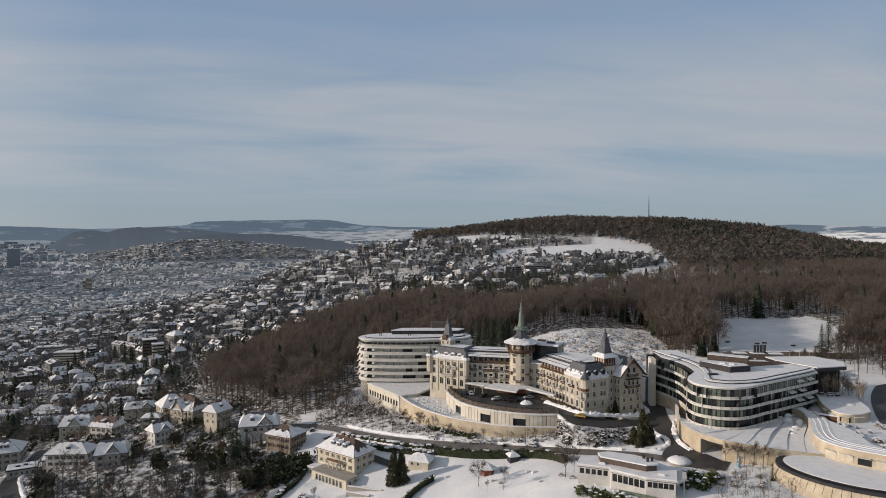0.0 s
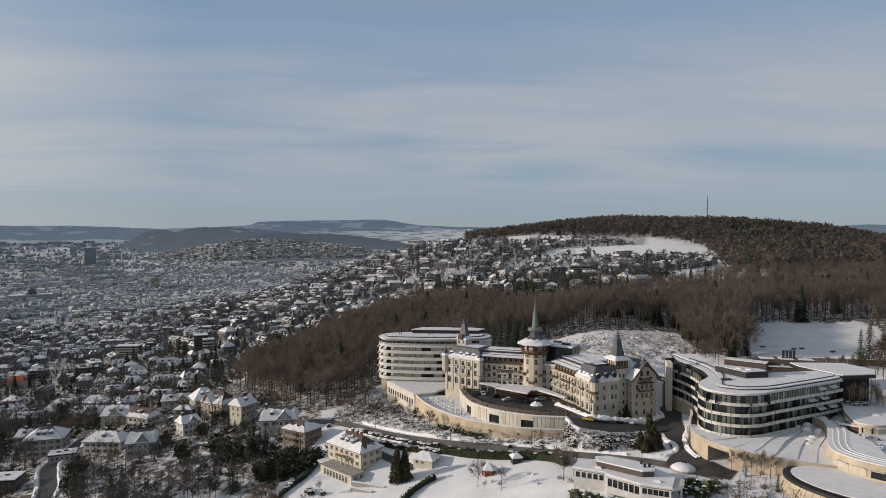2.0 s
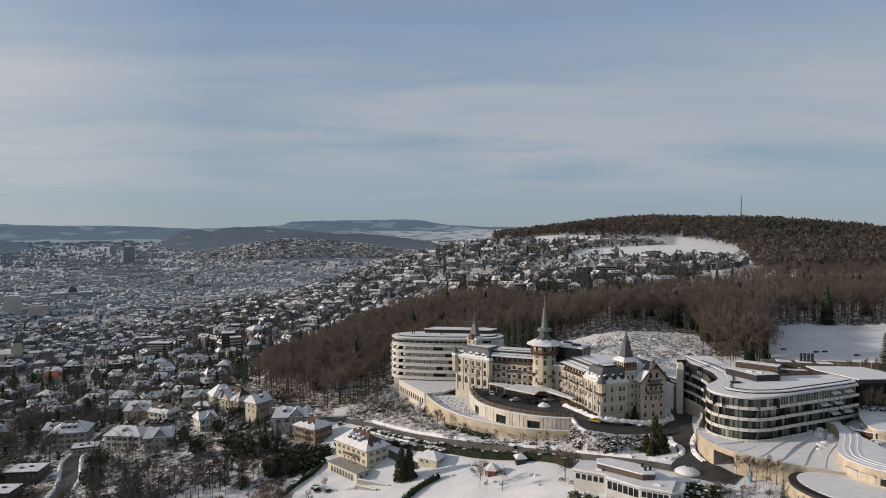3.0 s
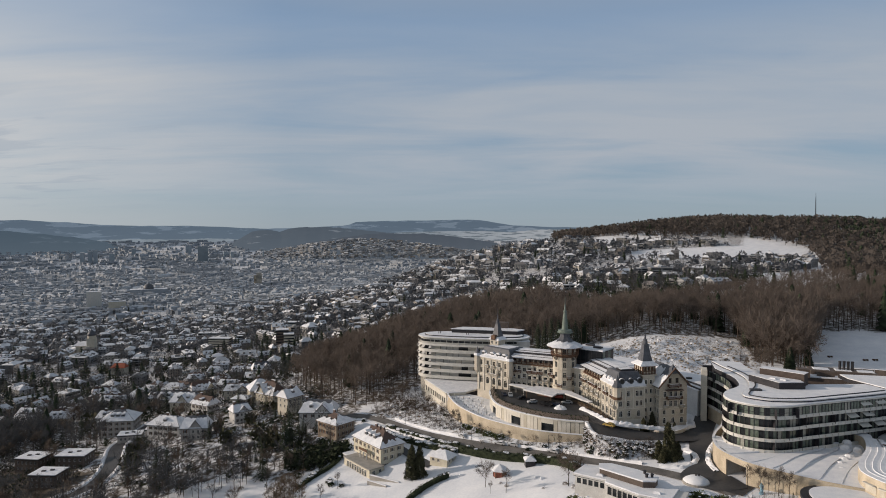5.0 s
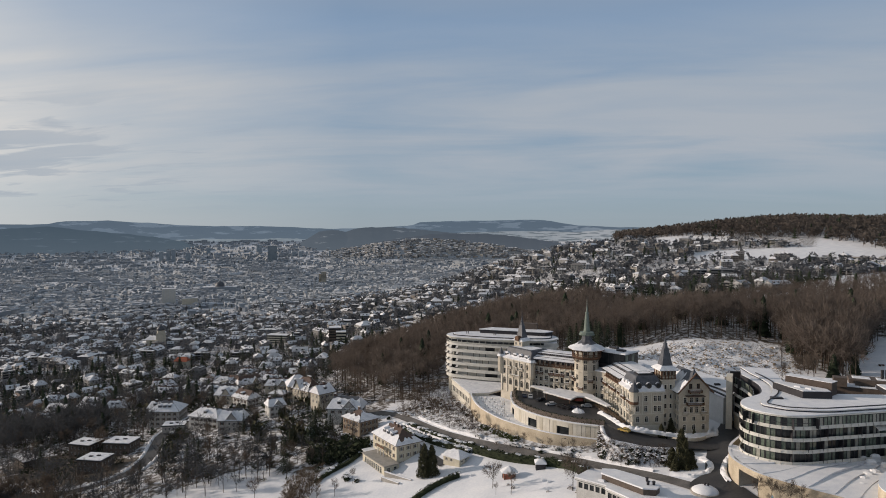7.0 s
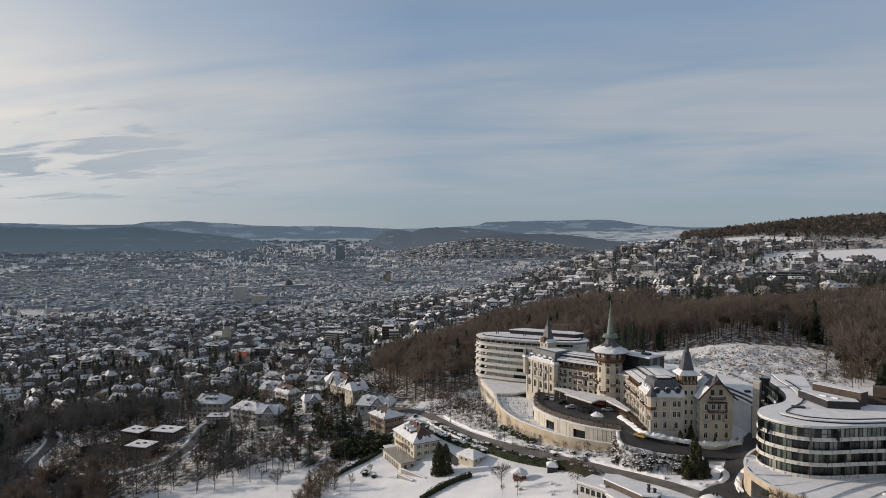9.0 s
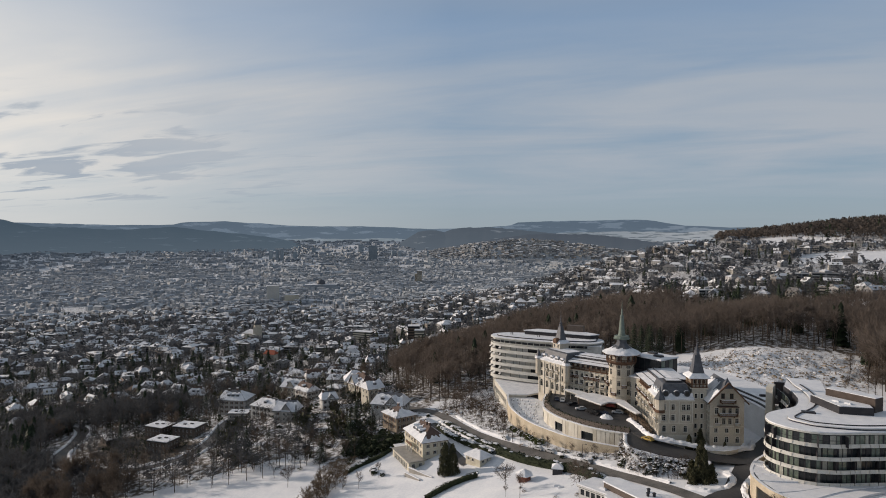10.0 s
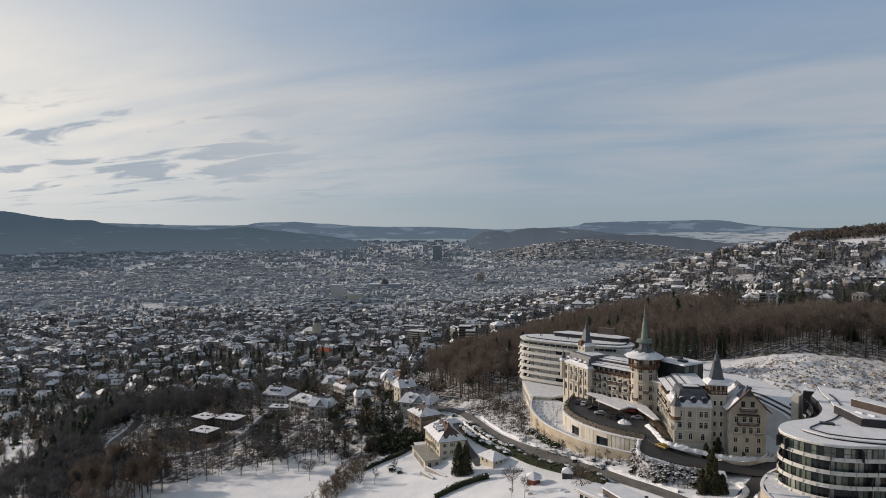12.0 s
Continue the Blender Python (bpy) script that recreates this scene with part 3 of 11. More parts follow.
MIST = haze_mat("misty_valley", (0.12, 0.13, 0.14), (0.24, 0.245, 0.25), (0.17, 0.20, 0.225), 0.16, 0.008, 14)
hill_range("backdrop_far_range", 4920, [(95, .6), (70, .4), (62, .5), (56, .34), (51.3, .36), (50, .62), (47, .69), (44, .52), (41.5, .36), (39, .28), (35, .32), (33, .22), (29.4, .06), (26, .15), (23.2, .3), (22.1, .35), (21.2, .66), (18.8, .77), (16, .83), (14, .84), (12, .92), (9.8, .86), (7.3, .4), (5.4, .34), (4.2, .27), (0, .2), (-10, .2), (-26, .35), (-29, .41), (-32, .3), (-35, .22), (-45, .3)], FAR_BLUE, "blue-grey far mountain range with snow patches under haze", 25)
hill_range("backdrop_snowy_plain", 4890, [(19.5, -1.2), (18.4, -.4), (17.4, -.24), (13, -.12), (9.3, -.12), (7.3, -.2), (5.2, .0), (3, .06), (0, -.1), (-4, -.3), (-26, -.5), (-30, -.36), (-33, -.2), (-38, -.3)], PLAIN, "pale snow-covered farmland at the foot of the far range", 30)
hill_range("backdrop_misty_valley", 4885, [(45, -1.5), (42.6, -.95), (40, -.8), (36, -.86), (33, -.76), (30.5, -.9), (27, -1.5)], MIST, "far valley strip coloured as pale mist", 25)
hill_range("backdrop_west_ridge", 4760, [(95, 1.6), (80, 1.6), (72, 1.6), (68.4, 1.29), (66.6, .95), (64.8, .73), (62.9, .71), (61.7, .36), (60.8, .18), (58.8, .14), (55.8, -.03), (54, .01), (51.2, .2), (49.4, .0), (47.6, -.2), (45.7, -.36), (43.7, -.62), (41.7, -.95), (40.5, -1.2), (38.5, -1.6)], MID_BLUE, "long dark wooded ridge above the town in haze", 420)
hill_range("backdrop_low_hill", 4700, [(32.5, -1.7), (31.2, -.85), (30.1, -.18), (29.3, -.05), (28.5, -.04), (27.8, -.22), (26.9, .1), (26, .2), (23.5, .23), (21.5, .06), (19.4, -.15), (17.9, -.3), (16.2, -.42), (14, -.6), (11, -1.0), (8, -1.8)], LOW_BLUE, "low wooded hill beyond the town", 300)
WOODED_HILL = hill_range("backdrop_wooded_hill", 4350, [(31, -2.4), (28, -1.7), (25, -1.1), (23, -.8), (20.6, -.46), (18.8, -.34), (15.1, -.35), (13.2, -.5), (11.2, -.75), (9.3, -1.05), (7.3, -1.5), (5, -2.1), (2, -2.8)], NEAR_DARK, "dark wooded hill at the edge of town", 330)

# ---------------------------------------------------------------- walls with openings


def frame_at(x, y, z, turn):
    return Matrix.Translation((x, y, z)) @ Matrix.Rotation(turn, 4, "Z")


def place(name, me, m, parent, label=""):
    """An object on a shared mesh at a world pose, under a thing or part."""
    ob = new(name, me)
    chain, p = Matrix(), parent
    while p:
        chain = p.matrix_basis @ chain
        p = p.parent
    ob.parent = parent
    ob.matrix_basis = chain.inverted() @ m
    if label:
        ob["label"] = label
    return ob


WINDOW_MESHES = {}


def window_mesh(w, h, casing, bars, arched):
    """Frame and pane of a window, hung about the middle of its sill; -y is outside."""
    key = (round(w, 2), round(h, 2), casing.name, bars, arched)
    if key in WINDOW_MESHES:
        return WINDOW_MESHES[key]
    fr, t = Shape(), 0.09
    # one casing: bars are the cells of a grid that hold no pane
    xs = [-w / 2, -w / 2 + t]
    for k in range(1, bars):
        xs += [-w / 2 + w * k / bars - .035, -w / 2 + w * k / bars + .035]
    xs += [w / 2 - t, w / 2]
    zs = [0, t] + ([h * .68, h * .68 + .07] if h > 1.9 else []) + [h - t, h]
    for i in range(len(xs) - 1):
        for j in range(len(zs) - 1):
            x0, x1, z0, z1 = xs[i], xs[i + 1], zs[j], zs[j + 1]
            if i % 2 == 0 or j % 2 == 0:
                fr.add([(x0, -.05, z0), (x1, -.05, z0), (x1, -.05, z1), (x0, -.05, z1)], [(0, 1, 2, 3)])
            else:
                fr.add([(x0, -.05, z0), (x1, -.05, z0), (x1, -.05, z1), (x0, -.05, z1), (x0, .05, z0), (x1, .05, z0), (x1, .05, z1), (x0, .05, z1)], [(0, 1, 5, 4), (1, 2, 6, 5), (2, 3, 7, 6), (3, 0, 4, 7)])
    pane = Shape().box(0, .03, t, h - t, w - 2 * t, .03)
    WINDOW_MESHES[key] = (fr.mesh("window", casing), pane.mesh("pane", GLASS))
    return WINDOW_MESHES[key]


def set_window(parent, x, y, z, turn, w, h, casing=None, bars=2, arched=False):
    f, p = window_mesh(w, h, casing or WHITE, bars, arched)
    m = frame_at(x, y, z, turn)
    win = place("window", f, m, parent)
    place("pane", p, m, win)
    return win


def facade(parent, p0, p1, z0, z1, rows, material, thick=0.35, name="wall", windows=True, casing=None, cap=None):
    """A wall from p0 to p1, seen from its outside left to right, with openings. rows: (sill, height, width, places along it in metres, bars, arched)."""
    p0, p1 = Vector(p0), Vector(p1)
    length = (p1 - p0).length
    d = (p1 - p0) / length
    out = Vector((d.y, -d.x))
    turn = math.atan2(d.y, d.x)
    holes = []
    for sill, h, w, us, bars, arched in rows:
        for u in us:
            holes.append((u - w / 2, u + w / 2, sill, sill + h, bars, arched))
    us = sorted({0.0, length, *[q for o in holes for q in o[:2]]})
    zs = sorted({z0, z1, *[q for o in holes for q in o[2:4]]})
    sh = Shape()

    def at(u, z, back=0.0):
        return (p0.x + d.x * u - out.x * back, p0.y + d.y * u - out.y * back, z)

    for a, b in zip(us, us[1:]):
        for c, e in zip(zs, zs[1:]):
            if not any(o[0] - 1e-4 < (a + b) / 2 < o[1] + 1e-4 and o[2] - 1e-4 < (c + e) / 2 < o[3] + 1e-4 for o in holes):
                sh.add([at(a, c), at(b, c), at(b, e), at(a, e)], [(0, 1, 2, 3)])
    surrounds = Shape()
    trim = material in (STONE, CREAM, YELLOW) and thick < .45

    def proud(u0, u1, za, zb, out_):
        v = [at(u, z, -k) for k in (0, out_) for u, z in ((u0, za), (u1, za), (u1, zb), (u0, zb))]
        surrounds.add(v, [(4, 5, 6, 7), (0, 1, 5, 4), (1, 2, 6, 5), (2, 3, 7, 6), (3, 0, 4, 7)])

    for a, b, c, e, bars, arched in holes:
        r_, mid_ = (b - a) / 2, (a + b) / 2
        arc = [(mid_ + r_ * math.cos(math.pi * k / 10), e - r_ + r_ * math.sin(math.pi * k / 10)) for k in range(11)]
        if arched:
            # spandrels round the head of the arch
            for (u0, za), (u1, zb) in zip(arc, arc[1:]):
                sh.add([at(u1, zb), at(u0, za), at(u0, e), at(u1, e)], [(0, 1, 2, 3)])
        if trim:
            proud(a - .22, b + .22, c - .18, c, .17)
            top = e - r_ if arched else e
            proud(a - .2, a, c, top, .07)
            proud(b, b + .2, c, top, .07)
            if arched:
                ring = [(mid_ + (r_ + .24) * math.cos(math.pi * k / 10), e - r_ + (r_ + .24) * math.sin(math.pi * k / 10)) for k in range(11)]
                for (p_, q_), (o_, w_) in zip(zip(arc, arc[1:]), zip(ring, ring[1:])):
                    surrounds.add([at(*q_, -.08), at(*p_, -.08), at(*o_, -.08), at(*w_, -.08), at(*o_), at(*w_)], [(0, 1, 2, 3), (3, 2, 4, 5)])
            else:
                proud(a - .28, b + .28, e, e + .26, .13)
        q = [at(a, c), at(b, c), at(b, e), at(a, e)]
        r = [at(a, c, thick), at(b, c, thick), at(b, e, thick), at(a, e, thick)]
        sh.add(q + r, [(0, 1, 5, 4), (1, 2, 6, 5), (2, 3, 7, 6), (3, 0, 4, 7)])
    sh.add([at(0, z1), at(length, z1), at(length, z1, thick), at(0, z1, thick)], [(0, 1, 2, 3)])
    sh.add([at(0, z0, thick), at(length, z0, thick), at(length, z1, thick), at(0, z1, thick)], [(3, 2, 1, 0)])
    wall = part(name, sh, material, parent)
    if surrounds.f:
        tagged(part("window_trim", surrounds, PALE, wall, "pale stone window trim"), kind="stuff")
    if windows:
        for a, b, c, e, bars, arched in holes:
            x, y, z = at((a + b) / 2, c, thick * .6)
            set_window(wall, x, y, z, turn, b - a, e - c, casing, bars, arched)
    return wall


def even(n, length, margin=1.2):
    """n places along a length."""
    return [margin + (length - 2 * margin) * (k + .5) / n for k in range(n)]


def along(p0, p1, u, out=0.0):
    d = (Vector(p1) - Vector(p0)).normalized()
    return Vector((p0[0] + d.x * u + d.y * out, p0[1] + d.y * u - d.x * out))


def slab_ring(parent, name, pts, z0, z1, out, material):
    """A cornice or string course along a row of corners, standing proud of the wall behind it."""
    sh = Shape()
    for a, b in zip(pts, pts[1:]):
        c = (Vector(a) + Vector(b)) / 2
        d = Vector(b) - Vector(a)
        sh.box(c.x, c.y, z0, z1, d.length + out, 2 * out, math.atan2(d.y, d.x))
    return part(name, sh, material, parent)


def balcony(parent, p0, p1, u, z, w, deep=1.1, material=None, label=""):
    """Slab on brackets, with a railed front of posts."""
    d = (Vector(p1) - Vector(p0)).normalized()
    turn = math.atan2(d.y, d.x)
    c = along(p0, p1, u, deep / 2)
    sh = Shape().box(c.x, c.y, z, z + .16, w, deep, turn)
    rail = Shape()
    f = along(p0, p1, u, deep - .06)
    rail.box(f.x, f.y, z + .95, z + 1.08, w, .1, turn).box(f.x, f.y, z + .16, z + .28, w, .08, turn)
    n = max(4, int(w / .28))
    for k in range(n + 1):
        q = along(p0, p1, u - w / 2 + w * k / n, deep - .06)
        rail.box(q.x, q.y, z + .2, z + 1.0, .08, .08, turn)
    for s in (-1, 1):
        q = along(p0, p1, u + s * (w / 2 - .05), deep / 2)
        rail.box(q.x, q.y, z + .95, z + 1.08, .1, deep, turn).box(q.x, q.y, z + .3, z + .9, .06, deep - .1, turn)
        b = along(p0, p1, u + s * w * .35, deep * .3)
        sh.box(b.x, b.y, z - .5, z, .18, deep * .55, turn)
    ob = part("balcony", sh, material or STONE, parent, label)
    part("railing", rail, material or STONE, ob)
    part("rail_snow", Shape().box(f.x, f.y, z + 1.08, z + 1.22, w * .9, .2, turn).box(c.x, c.y, z + .16, z + .32, w * .8, deep * .6, turn), ROOF_SNOW, ob)
    return ob


def dormer(parent, x, y, z, turn, w=1.7, h=2.0, deep=2.2, round_top=True):
    """A dormer with a snow-capped hood; -y of its own frame looks out."""
    m = frame_at(x, y, z, turn)
    body = Shape().box(0, deep / 2, 0, h * .8, w, deep)
    body.v = [tuple(m @ Vector(q)) for q in body.v]
    ob = part("dormer", body, SLATE, parent)
    cap = Shape()
    n = 7
    jag = random.Random(int(x * 13 + y * 7))
    ring = [(math.cos(math.pi * k / n) * (w / 2 + .15), math.sin(math.pi * k / n) * (.75 if round_top else .55) * jag.uniform(.75, 1.2)) for k in range(n + 1)]
    v = [tuple(m @ Vector((a, yy, h * .75 + b))) for yy in (-.3, deep) for a, b in ring]
    k = n + 1
    cap.add(v, [(i + 1, i, k + i, k + i + 1) for i in range(n)] + [tuple(range(k)), tuple(range(2 * k - 1, k - 1, -1)), (0, n, 2 * k - 1, k)])
    part("hood", cap, ROOF_SNOW, ob, "snow-capped hood")
    q = m @ Vector((0, -.03, h * .15))
    set_window(ob, q.x, q.y, q.z, turn, w * .62, h * .62)
    return ob


def roof_loft(parent, name, corners, levels, material, cap_material=None, label=""):
    """A roof that draws in from a row of corners: levels are (inset, height); the last is the flat top."""
    c = sum((Vector(p) for p in corners), Vector((0, 0))) / len(corners)
    sh = Shape()
    rings = []
    n = len(corners)
    for inset, z in levels:
        ring = []
        for i, p in enumerate(corners):
            a, b, e = Vector(corners[i - 1]), Vector(p), Vector(corners[(i + 1) % n])
            d0, d1 = (b - a).normalized(), (e - b).normalized()
            n0, n1 = Vector((-d0.y, d0.x)), Vector((-d1.y, d1.x))
            bis = (n0 + n1) / max(.35, 1 + n0.dot(n1))
            q = b + bis * inset
            ring.append((q.x, q.y, z))
        rings.append(ring)
    v = [q for r in rings for q in r]
    f = [(k * n + i, k * n + (i + 1) % n, (k + 1) * n + (i + 1) % n, (k + 1) * n + i) for k in range(len(levels) - 1) for i in range(n)]
    sh.add(v, f)
    sh.add(rings[-1], [tuple(range(n))], 1)
    sh.add(rings[0], [tuple(range(n - 1, -1, -1))])
    return part(name, sh, [material, cap_material or material], parent, label)


# ---------------------------------------------------------------- the old hotel
B = -2.6          # foot of the hotel walls
YARD = -0.05      # forecourt level
hotel = thing("grand_hotel", (40, 275, B), "cream historic hotel with slate mansards and pointed towers", "hotel")
CORNER = Vector((56.8, 253.8))
HE, HW = Vector((.90, .436)), Vector((-.436, .90))
H_TURN = math.atan2(HE.y, HE.x)


def hp(u, v):
    q = CORNER + HE * u + HW * v
    return (q.x, q.y)


def eave_drift(parent, corners, levels, seed, most=.42):
    """Snow on the foot of a mansard: it hangs over the eaves below and ends in a ragged line on the slope."""
    (b0, z0), (b1, z1), (b2, z2) = levels[:3]
    for k, (a, b) in enumerate(zip(corners, corners[1:])):
        L = (Vector(b) - Vector(a)).length
        n = max(8, int(L / .45))
        rows = []
        for i in range(n + 1):
            u = L * i / n
            g = noise.noise(Vector((u * .55, seed + 7 * k, 0))) + .5 * noise.noise(Vector((u * 1.9, seed, k)))
            f = max(.05, min(.8, most * (.5 + 1.1 * g)))
            hang = .12 + .3 * max(0, noise.noise(Vector((u * 1.3, 5 + seed, k))))
            for back, z in ((b0 - .12, z0 - hang), (b0 - .2, z0 + .3), (b1 - .1, z1 + .35), (b1 + (b2 - b1) * f - .08, z1 + (z2 - z1) * f + .22), (b1 + (b2 - b1) * f + .1, z1 + (z2 - z1) * f)):
                q = along(a, b, min(max(u, 0), L), -back)
                rows.append((q.x, q.y, z))
        part("eaves_snow", Shape().add(rows, [(5 * i + j, 5 * i + 5 + j, 5 * i + 6 + j, 5 * i + 1 + j) for i in range(n) for j in range(4)]), ROOF_SNOW, parent, "ragged snow along the eaves")


# end block with its mansard
c0, c1, c2, c3 = hp(0, 0), hp(12, 0), hp(12, 13), hp(0, 13)
rows_end = [(-1.6, 1.5, 1.3, [1.8, 5.2, 9.2], 2, False), (1.4, 2.3, 1.3, [1.8, 5.2, 9.2], 2, True), (5.4, 2.1, 1.25, [1.7, 4.9, 8.6, 10.2], 2, False), (9.2, 2.1, 1.25, [1.7, 4.9, 8.6, 10.2], 2, False)]
facade(hotel, c0, c1, B - 4, 12.8, rows_end, STONE)
rows_side = [(.9, 2.8, 1.6, [1.8, 5.0, 8.4, 11.4], 2, True), (5.4, 2.1, 1.25, [1.8, 5.0, 8.4, 11.4], 2, False), (9.2, 2.1, 1.25, [1.8, 5.0, 8.4, 11.4], 2, False)]
facade(hotel, c3, c0, B - 4, 12.8, rows_side, STONE)
facade(hotel, c1, c2, B, 12.8, [], STONE)
facade(hotel, c2, c3, B, 12.8, [], STONE)
slab_ring(hotel, "cornice", [c3, c0, c1], 12.5, 13.1, .45, PALE)
slab_ring(hotel, "string_course", [c3, c0, c1], 4.4, 4.7, .18, PALE)
slab_ring(hotel, "plinth", [c3, c0, c1], B - .2, .35, .15, PALE)
mans = roof_loft(hotel, "mansard_roof", [c0, c1, c2, c3], [(-.5, 13.1), (.5, 13.6), (2.0, 18.2), (3.6, 18.5)], SLATE, ROOF_SNOW, "dark slate mansard with snow on its top")
eave_drift(mans, [c3, c0, c1], [(-.5, 13.1), (.5, 13.6), (2.0, 18.2)], 3)
part("roof_terrace", Shape().prism([hp(3, 3), hp(9, 3), hp(9, 7), hp(3, 7)], 18.5, 19.0), DARK_METAL, mans, "dark rim of the roof terrace")
part("roof_snow", Shape().prism([hp(3.5, 3.5), hp(8.5, 3.5), hp(8.5, 6.5), hp(3.5, 6.5)], 18.7, 19.06), ROOF_SNOW, mans)
for u in (2.4, 6.2, 9.8):
    # round windows in slate collars on the front slope
    q = along(c0, c1, u, -.55)
    fr_ = frame_at(q.x, q.y, 15.0, H_TURN)
    ring_o = [fr_ @ Vector((1.05 * math.cos(2 * math.pi * k / 12), -.35, 1.05 * math.sin(2 * math.pi * k / 12))) for k in range(12)]
    ring_b = [fr_ @ Vector((1.15 * math.cos(2 * math.pi * k / 12), 1.3, 1.15 * math.sin(2 * math.pi * k / 12))) for k in range(12)]
    collar = part("oculus", Shape().add([tuple(p) for p in ring_o + ring_b], [(k, (k + 1) % 12, 12 + (k + 1) % 12, 12 + k) for k in range(12)] + [tuple(range(11, -1, -1))]), SLATE, mans)
    part("pane", Shape().add([tuple(fr_ @ Vector((.8 * math.cos(2 * math.pi * k / 12), -.38, .8 * math.sin(2 * math.pi * k / 12)))) for k in range(12)], [tuple(range(11, -1, -1))]), GLASS, collar)
    part("cap_snow", Shape().add([tuple(fr_ @ Vector((1.12 * math.cos(a), y_, 1.12 * math.sin(a) + .12))) for y_ in (-.3, .5) for a in (.5, .9, 1.3, 1.8, 2.3, 2.7)], [(k, k + 1, 7 + k, 6 + k) for k in range(5)]), ROOF_SNOW, collar)
for u in (2.2, 5.2, 8.0, 10.8):
    q = along(c3, c0, u, -.7)
    dormer(mans, q.x, q.y, 13.5, H_TURN - math.pi / 2)
for u, z in ((1.9, 4.7), (1.9, 8.5)):
    balcony(hotel, c3, c0, 13 - u, z, 3.0, 1.3, TIMBER if z > 8 else STONE)
balcony(hotel, c3, c0, 5.0, 8.5, 3.0, 1.2, TIMBER)
# corner oriel with a spirelet
ox, oy = hp(.3, .3)
oriel = part("oriel", Shape().lathe(ox, oy, [(.4, 7.2), (1.6, 8.3), (1.6, 12.9), (1.9, 13.1)], 8), STONE, hotel)
part("oriel_roof", Shape().lathe(ox, oy, [(2.0, 13.1), (1.1, 14.6), (.5, 15.8), (.04, 18.0)], 8), SLATE, oriel)
part("oriel_gallery", Shape().lathe(ox, oy, [(1.75, 8.35), (1.75, 9.4), (1.62, 9.4)], 8), TIMBER, oriel)

# stair tower with its pyramid and needle
t0, t1, t2, t3 = hp(12, 2.2), hp(17.2, 2.2), hp(17.2, 8.2), hp(12, 8.2)
rows_t = [(z, 1.7, .9, [1.5, 3.6], 1, False) for z in (-1, 2.2, 5.8, 9.4, 13.0)]
facade(hotel, t0, t1, B - 3, 16.4, rows_t, STONE)
facade(hotel, t1, t2, B, 16.4, [(13.0, 1.7, .9, [1.5, 3.6], 1, False)], STONE)
facade(hotel, t2, t3, B, 16.4, [], STONE)
facade(hotel, t3, t0, B, 16.4, [(13.6, 1.7, .9, [2, 4], 1, False)], STONE)
tx, ty = hp(14.6, 5.2)
lant = part("belvedere", Shape().box(tx, ty, 16.4, 16.8, 6.6, 6.9, H_TURN).box(tx, ty, 16.8, 20.2, 5.3, 5.6, H_TURN), STONE, hotel)
tim = Shape()
for a, b, c, e in ((t0, t1, 0, 5.2), (t1, t2, 0, 6), (t3, t0, 0, 6), (t2, t3, 0, 5.2)):
    for k in range(5):
        q = along(a, b, .1 + (e - .2) * k / 4, .15)
        tim.box(q.x, q.y, 16.8, 20.2, .28, .28, H_TURN)
    mid = along(a, b, e / 2, .15)
    tn = math.atan2(b[1] - a[1], b[0] - a[0])
    for z in (16.9, 18.0, 19.9):
        tim.box(mid.x, mid.y, z, z + .25, e + .4, .24, tn)
part("timber_frame", tim, TIMBER, lant, "reddish-brown timber framing")
for a, b, e in ((t0, t1, 5.2), (t1, t2, 6), (t3, t0, 6)):
    for k in range(3):
        q = along(a, b, e * (k + .8) / 3.6, .0)
        set_window(lant, q.x, q.y, 18.35, math.atan2(b[1] - a[1], b[0] - a[0]), .95, 1.4, TIMBER)
sp = Shape()
r0 = 4.75
sp.lathe(tx, ty, [(r0 + .6, 20.2), (r0, 20.6), (3.0, 21.6), (2.1, 24.6), (1.35, 28.0), (1.5, 28.2)], 4, 0, H_TURN + math.pi / 4)
spire = part("spire_roof", sp, SLATE, hotel, "steep slate pyramid roof")
part("eaves_snow", Shape().lathe(tx, ty, [(r0 + .62, 20.15), (r0 + .55, 20.6), (3.1, 21.75), (2.9, 21.8)], 4, 0, H_TURN + math.pi / 4), ROOF_SNOW, spire, "snow along the spire eaves")
part("finial", Shape().lathe(tx, ty, [(1.0, 28.1), (.75, 29.6), (.95, 29.8), (.45, 30.2), (.28, 31.4), (.5, 31.6), (.12, 31.9), (.10, 35.6), (.02, 35.7)], 8), SLATE, spire)

# gable block
g0, g1, g2, g3 = hp(17.2, -1.2), hp(29, -1.2), hp(29, 12), hp(17.2, 12)
rows_g = [(-1.7, 2.2, 1.35, [2.2, 5.9, 9.6], 2, True), (1.8, 1.6, 1.2, [2.2, 5.9, 9.6], 2, False), (4.8, 2.2, 1.25, [2.4, 4.9, 7.0, 9.4], 2, False), (8.4, 2.2, 1.25, [2.4, 4.9, 7.0, 9.4], 2, False), (12.0, 1.9, 1.2, [4.4, 7.4], 2, False)]
facade(hotel, g0, g1, B - 4, 13.4, rows_g[:4], STONE)
gl = Shape()
ga, gb = Vector(g0), Vector(g1)
apex = (ga + gb) / 2
gl.add([(ga.x, ga.y, 13.4), (gb.x, gb.y, 13.4), (gb.x, gb.y, 13.5), (apex.x, apex.y, 19.4), (ga.x, ga.y, 13.5)], [(0, 1, 2, 3, 4)])
gab = part("gable", gl, STONE, hotel)
for u in (4.4, 7.4):
    q = along(g0, g1, u, .06)
    set_window(gab, q.x, q.y, 13.9, H_TURN, 1.25, 1.9, TIMBER)
